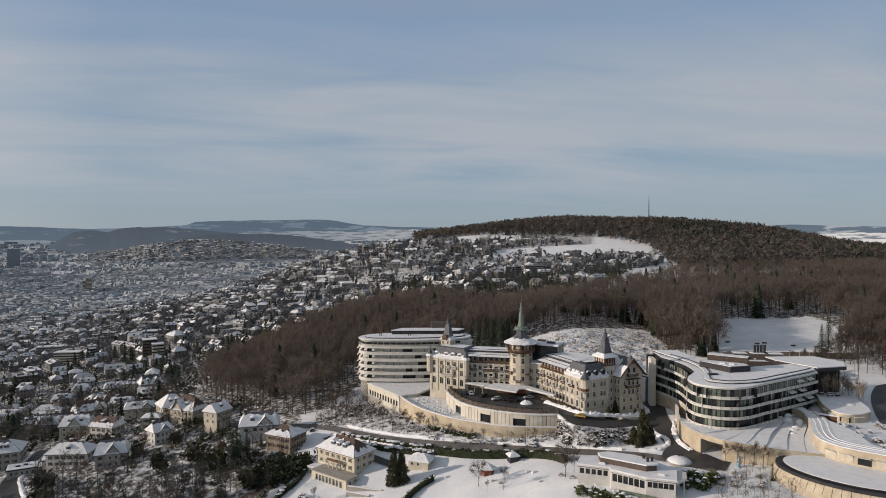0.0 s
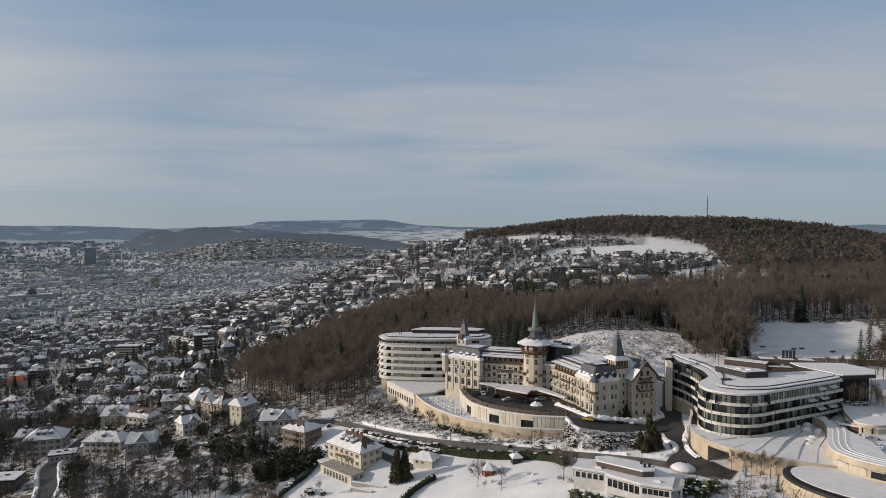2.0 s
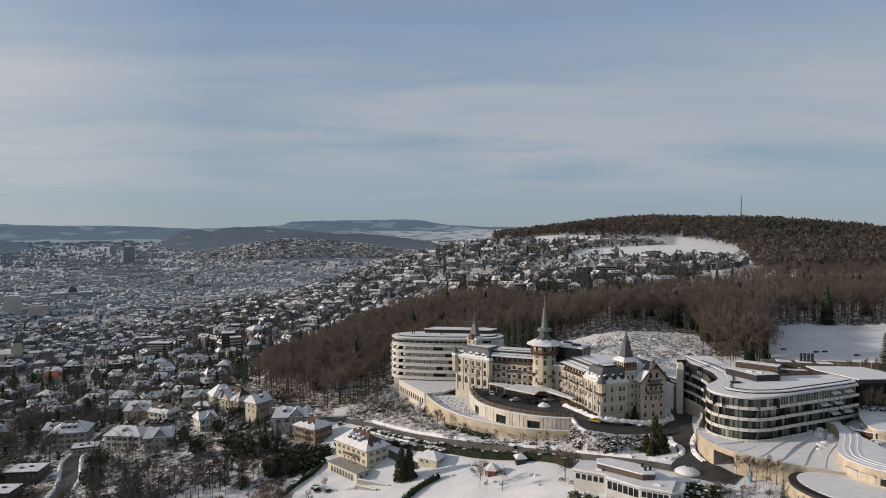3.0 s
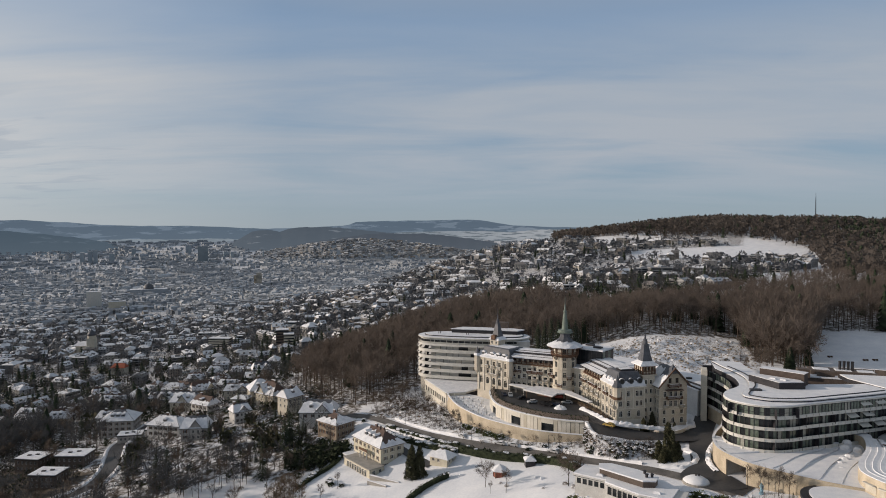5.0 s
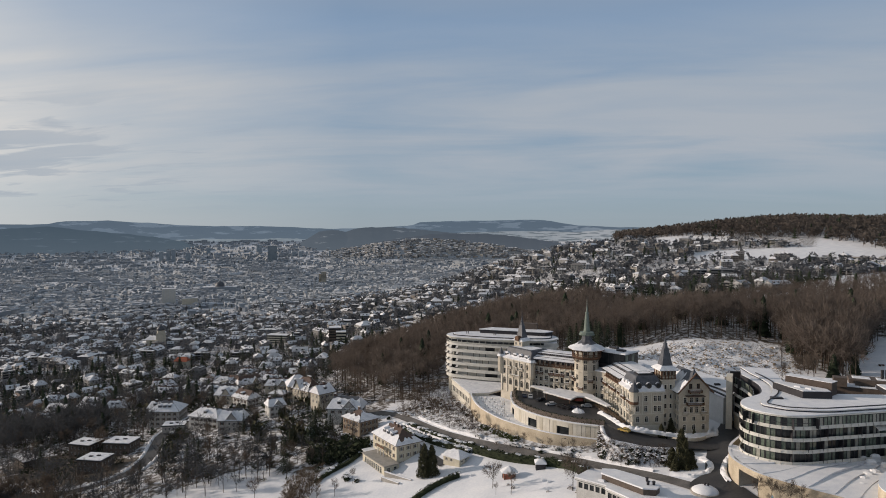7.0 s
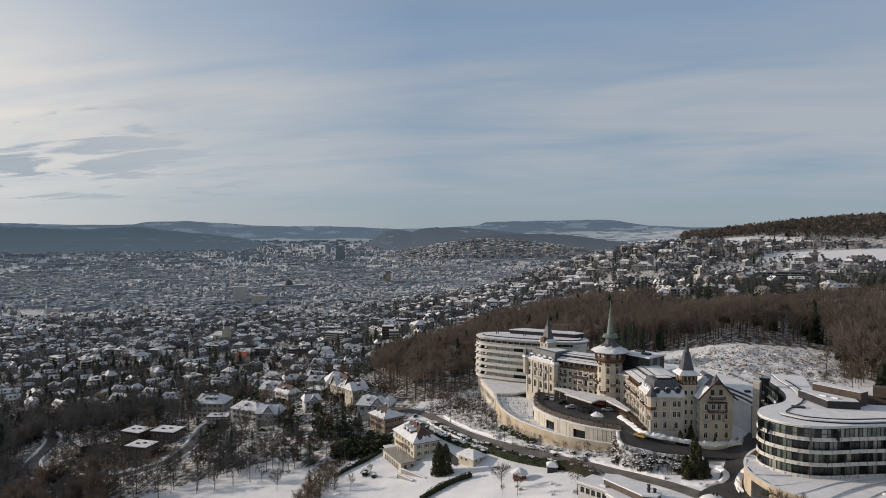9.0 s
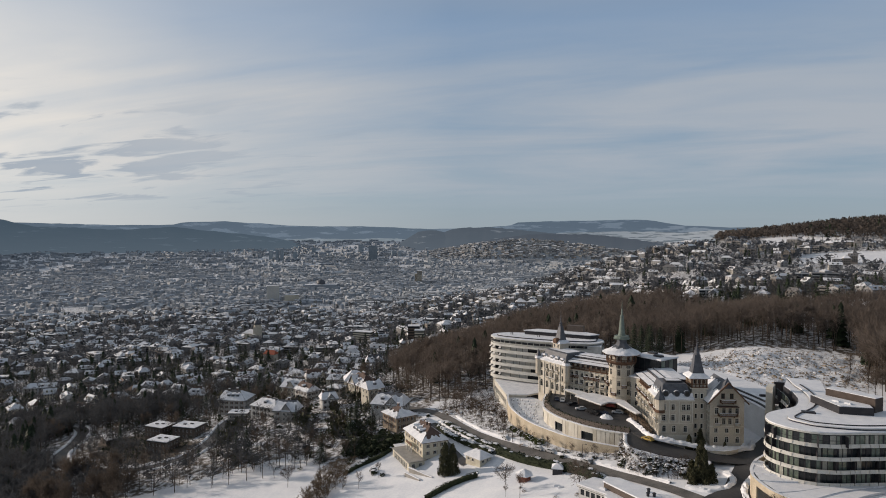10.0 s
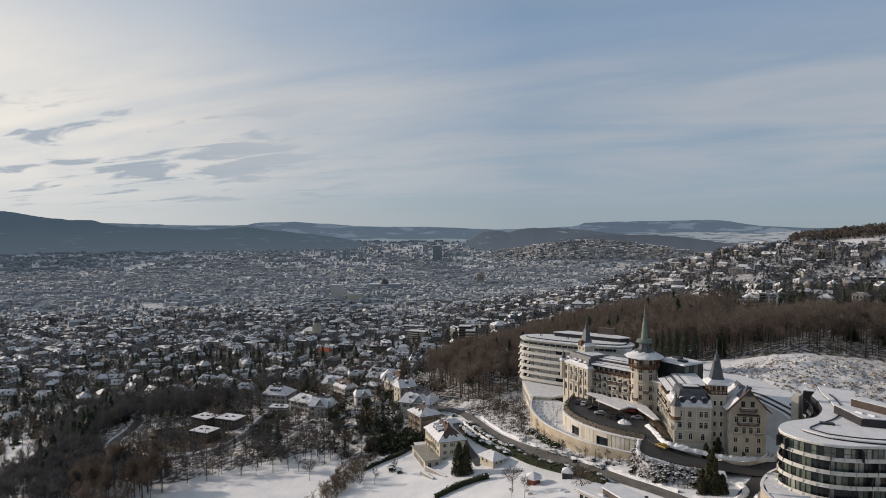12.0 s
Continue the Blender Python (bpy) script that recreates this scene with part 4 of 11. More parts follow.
facade(hotel, g3, g0, B, 13.4, [(-1.2, 1.9, 1.1, [10.3, 12.2], 2, False), (2.2, 1.9, 1.1, [10.3, 12.2], 2, False), (5.6, 2.0, 1.1, [10.3, 12.2], 2, False), (9.2, 2.0, 1.1, [10.3, 12.2], 2, False)], STONE)
facade(hotel, g1, g2, B - 2, 13.4, [(z, 1.9, 1.2, even(4, 13.2), 2, False) for z in (-1, 2.4, 5.8, 9.4)], STONE)
facade(hotel, g2, g3, B, 13.4, [], STONE)
slab_ring(hotel, "string_course", [g3, g0, g1, g2], 4.0, 4.3, .18, PALE)
# gable roof with deep timber eaves and a slate knob at its peak
gr = Shape()
for side, corner in ((-1, ga), (1, gb)):
    e0 = Vector((corner.x, corner.y)) + HE * side * 1.1
    lo = 13.4 - 1.1 * 1.0
    fr0, fr1 = e0 - HW * 1.3, e0 + HW * 13
    a0, a1 = apex - HW * 1.3, apex + HW * 13
    q = [(fr0.x, fr0.y, lo), (fr1.x, fr1.y, lo), (a1.x, a1.y, 19.7), (a0.x, a0.y, 19.7)]
    q2 = [(x, y, z + .35) for x, y, z in q]
    order = [(0, 1, 2, 3), (7, 6, 5, 4), (0, 4, 5, 1), (1, 5, 6, 2), (2, 6, 7, 3), (3, 7, 4, 0)]
    gr.add(q + q2, order if side > 0 else [tuple(reversed(o)) for o in order], 0)
groof = part("gable_roof", gr, SLATE, hotel)
for side, corner, b0, b1, low, high in ((-1, ga, -1.3, 3.4, .0, .62), (-1, ga, 3.4, 12.6, .02, .93), (1, gb, 1.5, 12.4, .1, .9)):
    e0 = Vector((corner.x, corner.y)) + HE * side * 1.1
    rows, n = [], 14
    for i in range(n + 1):
        back = b0 + (b1 - b0) * i / n
        g = noise.noise(Vector((back * .8, side * 3, low * 9)))
        for s_, up in ((low, .36), (low + .01, .62), ((low + high) / 2, .66), (high * (.86 + .3 * g), .58), (high * (.86 + .3 * g) + .02, .34)):
            q = e0.lerp(apex, s_) + HW * back
            rows.append((q.x, q.y, 12.3 + 7.4 * s_ + up))
    faces = [(5 * i + j, 5 * i + 5 + j, 5 * i + 6 + j, 5 * i + 1 + j) for i in range(n) for j in range(4)]
    part("roof_snow", Shape().add(rows, faces + [tuple(range(5)), tuple(range(5 * n, 5 * n + 5))]), ROOF_SNOW, groof, "ragged snow on the gable roof")
bb = Shape()
for side, corner in ((-1, ga), (1, gb)):
    e0 = Vector((corner.x, corner.y)) + HE * side * 1.1 - HW * 1.35
    bb.bar((e0.x, e0.y, 12.4), (apex.x - HW.x * 1.35, apex.y - HW.y * 1.35, 19.8), .42)
part("bargeboard", bb, TIMBER, groof, "dark timber bargeboard")
kx, ky = apex.x + HW.x * .4, apex.y + HW.y * .4
part("roof_knob", Shape().lathe(kx, ky, [(2.6, 17.8), (1.3, 19.6), (.3, 20.8), (.05, 21.4)], 4, 0, H_TURN + math.pi / 4), SLATE, groof)
for u, z, w in ((5.9, 7.9, 6.6), (5.9, 12.6, 5.2)):
    balcony(hotel, g0, g1, u, z, w, 1.5, TIMBER, "dark timber balcony")
hood = Shape()
q = along(g0, g1, 5.9, .9)
hood.box(q.x, q.y, 11.2, 11.45, 7.0, 1.9, H_TURN)
part("balcony_roof", hood, TILE, hotel)
balcony(hotel, g0, g1, 2.4, 4.3, 2.2, 1.0, STONE)
balcony(hotel, g0, g1, 9.4, 4.3, 2.2, 1.0, STONE)

# long wings


def wing(p0, p1, depth, bays, top=12.0):
    """Four storeys with a timber loggia under a snow-laden roof."""
    L = (Vector(p1) - Vector(p0)).length
    us = even(bays, L, .6)
    facade(hotel, p0, p1, B - 3, top, [(.7, 2.9, 1.7, us, 2, True), (5.0, 2.6, 1.45, us, 2, False), (8.5, 2.5, 1.45, us, 2, False)], STONE, casing=STONE)
    d = (Vector(p1) - Vector(p0)).normalized()
    out = Vector((d.y, -d.x))
    turn = math.atan2(d.y, d.x)
    back0, back1 = Vector(p0) - out * depth, Vector(p1) - out * depth
    facade(hotel, tuple(back1), tuple(back0), B, top + 2, [], STONE)
    slab_ring(hotel, "string_course", [p0, p1], 4.3, 4.55, .22, PALE)
    for k in range(bays + 1):
        w = along(p0, p1, .45 + (L - .9) * k / bays, .12)
        part("pilaster", Shape().box(w.x, w.y, B, top - .3, .42, .5, turn), PALE, hotel)
    for k, u in enumerate(us):
        for z in (7.75, 11.2):
            if (k + int(z)) % 3:
                w = along(p0, p1, u, .45)
                part("awning", Shape().add([(*along(p0, p1, u - .85, .02), z), (*along(p0, p1, u + .85, .02), z), (*along(p0, p1, u + .85, .8), z - .55), (*along(p0, p1, u - .85, .8), z - .55)], [(0, 3, 2, 1)]).add([(*along(p0, p1, u - .85, .8), z - .55), (*along(p0, p1, u + .85, .8), z - .55), (*along(p0, p1, u + .85, .8), z - .75), (*along(p0, p1, u - .85, .8), z - .75)], [(0, 3, 2, 1)]), CREAM, hotel, "cream window awning")
    slab_ring(hotel, "cornice", [p0, p1], top - .3, top + .05, .35, TIMBER)
    log = Shape()
    a, b = along(p0, p1, 0, -1.2), along(p0, p1, L, -1.2)
    m = (a + b) / 2
    log.box(m.x, m.y, top, top + 2.6, L, .3, turn)
    ob = part("loggia", log, CREAM, hotel)
    posts = Shape()
    for k in range(bays + 1):
        q = along(p0, p1, .3 + (L - .6) * k / bays, -.1)
        posts.box(q.x, q.y, top, top + 2.5, .3, .3, turn)
        posts.bar((q.x, q.y, top + 1.6), (q.x + d.x * .8, q.y + d.y * .8, top + 2.5), .16)
    q = along(p0, p1, L / 2, -.1)
    posts.box(q.x, q.y, top + 2.3, top + 2.6, L, .35, turn).box(q.x, q.y, top + .95, top + 1.1, L, .12, turn)
    for k in range(int(L / .5)):
        w = along(p0, p1, .25 + k * .5, -.1)
        posts.box(w.x, w.y, top + .1, top + 1.0, .1, .08, turn)
    part("post", posts, TIMBER, ob, "brown timber loggia posts and railing")
    for u in us:
        w = along(p0, p1, u, -1.02)
        set_window(ob, w.x, w.y, top + .5, turn, 1.3, 1.8, TIMBER)
    for k, u in enumerate(us):
        if k % 2 == 0:
            balcony(hotel, p0, p1, u, 4.8, 2.4, 1.1, STONE)
        if k % 2 == 1 or k % 4 == 0:
            balcony(hotel, p0, p1, u, 8.3, 2.4, 1.1, TIMBER)
    rf = Shape()
    prof = [(-1.3, top + 2.5), (-1.3, top + 2.85), (3.2, top + 4.0), (3.2, top + 4.6), (8.0, top + 5.4), (depth, top + 5.2), (depth, top + 2)]
    n = len(prof)
    v = []
    for u in (0, L):
        for back, z in prof:
            w = along(p0, p1, u, -back)
            v.append((w.x, w.y, z))
    slots = [1, 0, 1, 0, 0, 1]
    for i in range(n - 1):
        rf.add([v[i], v[n + i], v[n + i + 1], v[i + 1]], [(0, 1, 2, 3)], slots[i])
    rf.add(v[:n], [tuple(range(n - 1, -1, -1))], 1)
    rf.add(v[n:], [tuple(range(n))], 1)
    rf_ob = part("wing_roof", rf, [ROOF_SNOW, DARK_METAL], hotel, "stepped roof under smooth snow")
    rails = Shape()
    for back, z in ((1.2, top + 3.5), (3.3, top + 4.75), (5.6, top + 5.1)):
        a, b = along(p0, p1, .5, -back), along(p0, p1, L - .5, -back)
        rails.bar((a.x, a.y, z), (b.x, b.y, z), .22)
    part("snow_guard", rails, DARK_METAL, rf_ob)


wing(hp(1.0, 33.5), hp(1.0, 13), 13, 8)
WL0, WL1 = (10.4, 293.6), (31.2, 289.2)
wing(WL0, WL1, 12, 8)

# the bay between the round tower and the south wing
facade(hotel, (38.4, 285.2), (43.9, 282.9), B - 2, 13.0, [(z, 2.2, 1.3, [1.4, 4.2], 2, False) for z in (1.5, 5.0, 8.5)], STONE)
part("bay_body", Shape().prism([(38.4, 285.6), (43.8, 283.4), (48, 289), (42, 293)], B, 12.9), STONE, hotel)
part("bay_roof", Shape().prism([(38.0, 284.9), (44.2, 282.4), (49, 289), (42, 294)], 13.0, 13.5), ROOF_SNOW, hotel)

# west block with its mansard and tower
w0, w1 = (-6.2, 301.2), (10.6, 291.0)
wd = (Vector(w1) - Vector(w0)).normalized()
wo = Vector((wd.y, -wd.x))
w2, w3 = tuple(Vector(w1) - wo * 15), tuple(Vector(w0) - wo * 15)
W_TURN = math.atan2(wd.y, wd.x)
us = [2.4, 6.4, 10.2, 13.6, 17.2]
facade(hotel, w0, w1, -9, 12.8, [(.7, 3.2, 1.8, us, 2, True), (5.5, 2.5, 1.5, us, 2, False), (9.1, 2.5, 1.5, us, 2, False)], STONE, casing=STONE)
facade(hotel, w3, w0, -12, 12.8, [(z, 2.2, 1.25, even(4, 15), 2, False) for z in (-5.5, -1.6, 2.0, 5.6, 9.2)], STONE)
facade(hotel, w1, w2, B, 12.8, [(z, 2.2, 1.2, [1.6], 2, False) for z in (2, 5.6, 9.2)], STONE)
facade(hotel, w2, w3, B, 12.8, [], STONE)
slab_ring(hotel, "cornice", [w3, w0, w1, w2], 12.5, 13.1, .45, PALE)
slab_ring(hotel, "string_course", [w3, w0, w1, w2], 4.6, 4.9, .18, PALE)
wm = roof_loft(hotel, "mansard_roof", [w0, w1, w2, w3], [(-.5, 13.1), (.5, 13.6), (2.4, 17.6), (3.6, 17.9)], SLATE, ROOF_SNOW, "dark slate mansard with snow on its top")
eave_drift(wm, [w3, w0, w1], [(-.5, 13.1), (.5, 13.6), (2.4, 17.6)], 11)
for u in (3.4, 8.6, 12.2, 15.8):
    q = along(w0, w1, u, -.7)
    dormer(wm, q.x, q.y, 13.5, W_TURN, 2.0, 2.2)
for u in (4, 9):
    q = along(w3, w0, u, -.7)
    dormer(wm, q.x, q.y, 13.5, W_TURN - math.pi / 2)
for u in (6.4, 10.2, 13.6):
    balcony(hotel, w0, w1, u, 8.6, 2.2, 1.0, STONE)
balcony(hotel, w0, w1, 10.2, 5.0, 6.0, 1.2, STONE)
for u in (.9, 4.3, 8.3, 11.9, 15.4, 18.9):
    w = along(w0, w1, u, .12)
    part("pilaster", Shape().box(w.x, w.y, B, 12.5, .5, .5, W_TURN), PALE, hotel)
for u in (.5, 3.5, 6.9, 11.5):
    w = along(c0, c1, u, .1)
    part("pilaster", Shape().box(w.x, w.y, 4.7, 12.5, .4, .4, H_TURN), PALE, hotel)
for u in (.6, 3.4, 6.7, 9.9, 12.5):
    w = along(c3, c0, u, .1)
    part("pilaster", Shape().box(w.x, w.y, -1.9, 12.5, .4, .4, H_TURN + math.pi / 2), PALE, hotel)
for cx, cy in (w0, w1):
    turret = part("corner_turret", Shape().lathe(cx, cy, [(.5, 4.8), (1.5, 6.2), (1.5, 13.0), (1.8, 13.2)], 8), STONE, hotel)
    part("turret_roof", Shape().lathe(cx, cy, [(1.9, 13.2), (1.5, 14.2), (.9, 15.4), (.05, 17.6)], 8), SLATE, turret)
    part("turret_snow", Shape().lathe(cx, cy, [(1.95, 13.3), (1.62, 14.2), (1.2, 14.6)], 8), ROOF_SNOW, turret)
twx, twy = 2.5, 307.0
part("tower", Shape().box(twx, twy, 8, 20.4, 5.2, 5.2, W_TURN), STONE, hotel)
tw = part("spire_roof", Shape().lathe(twx, twy, [(4.4, 20.2), (3.8, 20.6), (2.7, 21.6), (1.9, 24.5), (1.15, 27.6), (1.3, 27.9)], 4, 0, W_TURN + math.pi / 4), SLATE, hotel, "steep slate pyramid roof")
part("eaves_snow", Shape().lathe(twx, twy, [(4.45, 20.2), (4.4, 20.65), (2.85, 21.7)], 4, 0, W_TURN + math.pi / 4), ROOF_SNOW, tw, "snow along the spire eaves")
part("finial", Shape().lathe(twx, twy, [(.9, 27.8), (.6, 29.2), (.85, 29.4), (.35, 29.9), (.22, 31.2), (.4, 31.4), (.1, 31.7), (.08, 35.1), (.02, 35.2)], 8), SLATE, tw)
for dx in (-1.3, 1.3):
    q = Vector((twx, twy)) + wo * 2.62 + wd * dx
    set_window(hotel, q.x, q.y, 18.2, W_TURN, 1.0, 1.5)
part("tower_dormer", Shape().box(*(Vector((twx, twy)) + wo * 2.5), 20.4, 22.6, 2.4, 2.4, W_TURN, 0, .5), TIMBER, tw)

# the round tower
mx, my = 35.4, 287.5
SPIN = math.pi / 8 - .55
drum = part("tower", Shape().lathe(mx, my, [(5.7, B - 3), (5.6, -1.8), (5.3, -1.7), (5.3, 4.4), (5.5, 4.5), (5.5, 4.8), (5.1, 4.9), (5.1, 12.2), (5.3, 12.3), (5.3, 12.6), (5.1, 12.7), (5.1, 18.0)], 16, 0, SPIN), STONE, hotel)
for k in range(16):
    a = SPIN + 2 * math.pi * (k + .5) / 16
    if math.sin(a) < .45 and k % 2 == 0:
        for z, h in ((1.4, 2.2), (5.4, 2.2), (8.9, 2.2), (13.2, 2.5), (16.2, 1.4)):
            rr = 5.23 if z < 4 else 5.03
            set_window(drum, mx + rr * math.cos(a), my + rr * math.sin(a), z, a + math.pi / 2, 1.35, h, STONE, 2, z > 12)
for k in (9, 11, 13):
    a = SPIN + 2 * math.pi * (k + .5) / 16
    p_ = Vector((mx + 5.0 * math.cos(a), my + 5.0 * math.sin(a)))
    t_ = Vector((-math.sin(a), math.cos(a)))
    balcony(drum, tuple(p_ - t_ * 2), tuple(p_ + t_ * 2), 2, 8.4 if k != 11 else 5.0, 2.2, .9, TIMBER)
gal = Shape().lathe(mx, my, [(5.1, 17.6), (6.2, 18.6), (6.2, 18.9), (4.9, 18.9)], 16, 0, SPIN)
galo = part("gallery", gal, TIMBER, hotel, "reddish timber gallery round the tower")
part("gallery_core", Shape().lathe(mx, my, [(4.9, 18.8), (4.9, 22.0)], 16, 0, SPIN), CREAM, galo)
gp = Shape()
for k in range(16):
    a = SPIN + 2 * math.pi * k / 16
    x, y = mx + 6.05 * math.cos(a), my + 6.05 * math.sin(a)
    gp.box(x, y, 18.9, 21.9, .28, .28, a)
    b = SPIN + 2 * math.pi * (k + 1) / 16
    x2, y2 = mx + 6.05 * math.cos(b), my + 6.05 * math.sin(b)
    for z in (19.0, 19.9, 21.7):
        gp.bar((x, y, z), (x2, y2, z), .18)
    for s in (.25, .5, .75):
        gp.bar((x + (x2 - x) * s, y + (y2 - y) * s, 18.9), (x + (x2 - x) * s, y + (y2 - y) * s, 19.9), .12)
    gp.bar((x, y, 20.9), ((x + x2) / 2, (y + y2) / 2, 21.8), .16)
    gp.bar((mx + 5.1 * math.cos(a), my + 5.1 * math.sin(a), 16.6), (x, y, 18.7), .22)
    gp.bar((x, y, 20.9), (mx + 7.8 * math.cos(a), my + 7.8 * math.sin(a), 21.9), .18)
part("gallery_post", gp, TIMBER, galo)
for k in range(0, 16, 2):
    a = SPIN + 2 * math.pi * (k + .5) / 16
    set_window(galo, mx + 4.86 * math.cos(a), my + 4.86 * math.sin(a), 19.2, a + math.pi / 2, 1.3, 2.0, TIMBER)
cone = Shape().lathe(mx, my, [(7.7, 21.95), (7.8, 22.25), (7.3, 22.6), (6.2, 23.1), (4.9, 23.7), (3.4, 24.5), (2.6, 24.8)], 24, 0, SPIN)
cone.v = [(mx + (x - mx) * w, my + (y - my) * w, z + .22 * noise.noise(Vector((x * .6, y * .6, z)))) for x, y, z, w in ((*q, 1 + .05 * noise.noise(Vector((q[0] * .8, q[1] * .8, q[2])))) for q in cone.v)]
tr = part("tower_roof", cone, ROOF_SNOW, hotel, "snow-covered conical tower roof")
part("eaves", Shape().lathe(mx, my, [(5.5, 21.6), (7.7, 21.75), (7.8, 22.1), (6, 22.2)], 8, 0, SPIN), TIMBER, tr)
lan = Shape().lathe(mx, my, [(4.3, 24.15), (2.8, 25.2), (2.1, 26.2), (2.1, 27.7), (2.9, 27.9)], 8, 0, SPIN)
part("lantern", lan, SLATE, tr)
spm = part("spire", Shape().lathe(mx, my, [(3.3, 27.8), (3.45, 28.1), (2.3, 28.6), (1.45, 29.4), (1.2, 31.6), (.95, 34.6), (.62, 36.8), (.8, 37.0), (.8, 37.4), (.42, 37.7), (.3, 39.6), (.16, 40.4), (.1, 43.3), (.03, 43.5)], 12, 0, SPIN), COPPER, hotel, "slender green copper spire")
part("balustrade", Shape().lathe(mx, my, [(3.0, 28.2), (3.0, 29.1), (2.9, 29.1)], 12), COPPER, spm)
mast = Shape().bar((mx, my, 43.4), (mx, my, 44.6), .1).bar((mx - .4, my, 44.2), (mx + .4, my, 44.2), .08)
part("weather_vane", mast, DARK_METAL, spm)

# dark glazed box behind the round tower
gbx = thing("glass_rooftop_box", (48, 294, 8), "dark glass rooftop box with a flat snowy roof", "building")
box_t = -.45
part("outer_wall", Shape().box(48.0, 293.6, 6, 20.4, 13.0, 11.0, box_t), DARK_METAL, gbx)
part("roof", Shape().box(48.0, 293.6, 20.4, 21.0, 14.0, 12.0, box_t, 0, .2), ROOF_SNOW, gbx, "flat roof under snow")
for k in range(5):
    c = Vector((48.0, 293.6)) + Matrix.Rotation(box_t, 2) @ Vector((-5.2 + 2.6 * k, -5.55))
    part("pane", Shape().box(c.x, c.y, 15.4, 20.1, 2.3, .12, box_t), GLASS, gbx)
for k in range(4):
    c = Vector((48.0, 293.6)) + Matrix.Rotation(box_t, 2) @ Vector((6.55, -4.0 + 2.6 * k))
    part("pane", Shape().box(c.x, c.y, 15.4, 20.1, .12, 2.3, box_t), GLASS if k % 2 else GREEN_GLASS, gbx)
for dx, dy in ((-3, 2), (2.5, -1.5)):
    c = Vector((48.0, 293.6)) + Matrix.Rotation(box_t, 2) @ Vector((dx, dy))
    part("roof_light", Shape().box(c.x, c.y, 21.0, 21.7, 3.6, 2.2, box_t), DARK_METAL, gbx)

# ---------------------------------------------------------------- the curved west wing


def offset_poly(poly, d):
    """A closed outline moved outwards by d."""
    n = len(poly)
    out = []
    for i in range(n):
        a, b, c = Vector(poly[i - 1]), Vector(poly[i]), Vector(poly[(i + 1) % n])
        t = (c - a).normalized()
        out.append((b.x + t.y * d, b.y - t.x * d))
    return out


def smooth_closed(pts, step=1.2):
    n = len(pts)
    out = []
    for i in range(n):
        a, b, c, d = (Vector(pts[(i + k) % n]) for k in (-1, 0, 1, 2))
        m = max(1, int((c - b).length / step))
        for k in range(m):
            s = k / m
            q = 0.5 * (2 * b + (c - a) * s + (2 * a - 5 * b + 4 * c - d) * s * s + (3 * b - a - 3 * c + d) * s ** 3)
            out.append((q.x, q.y))
    return out


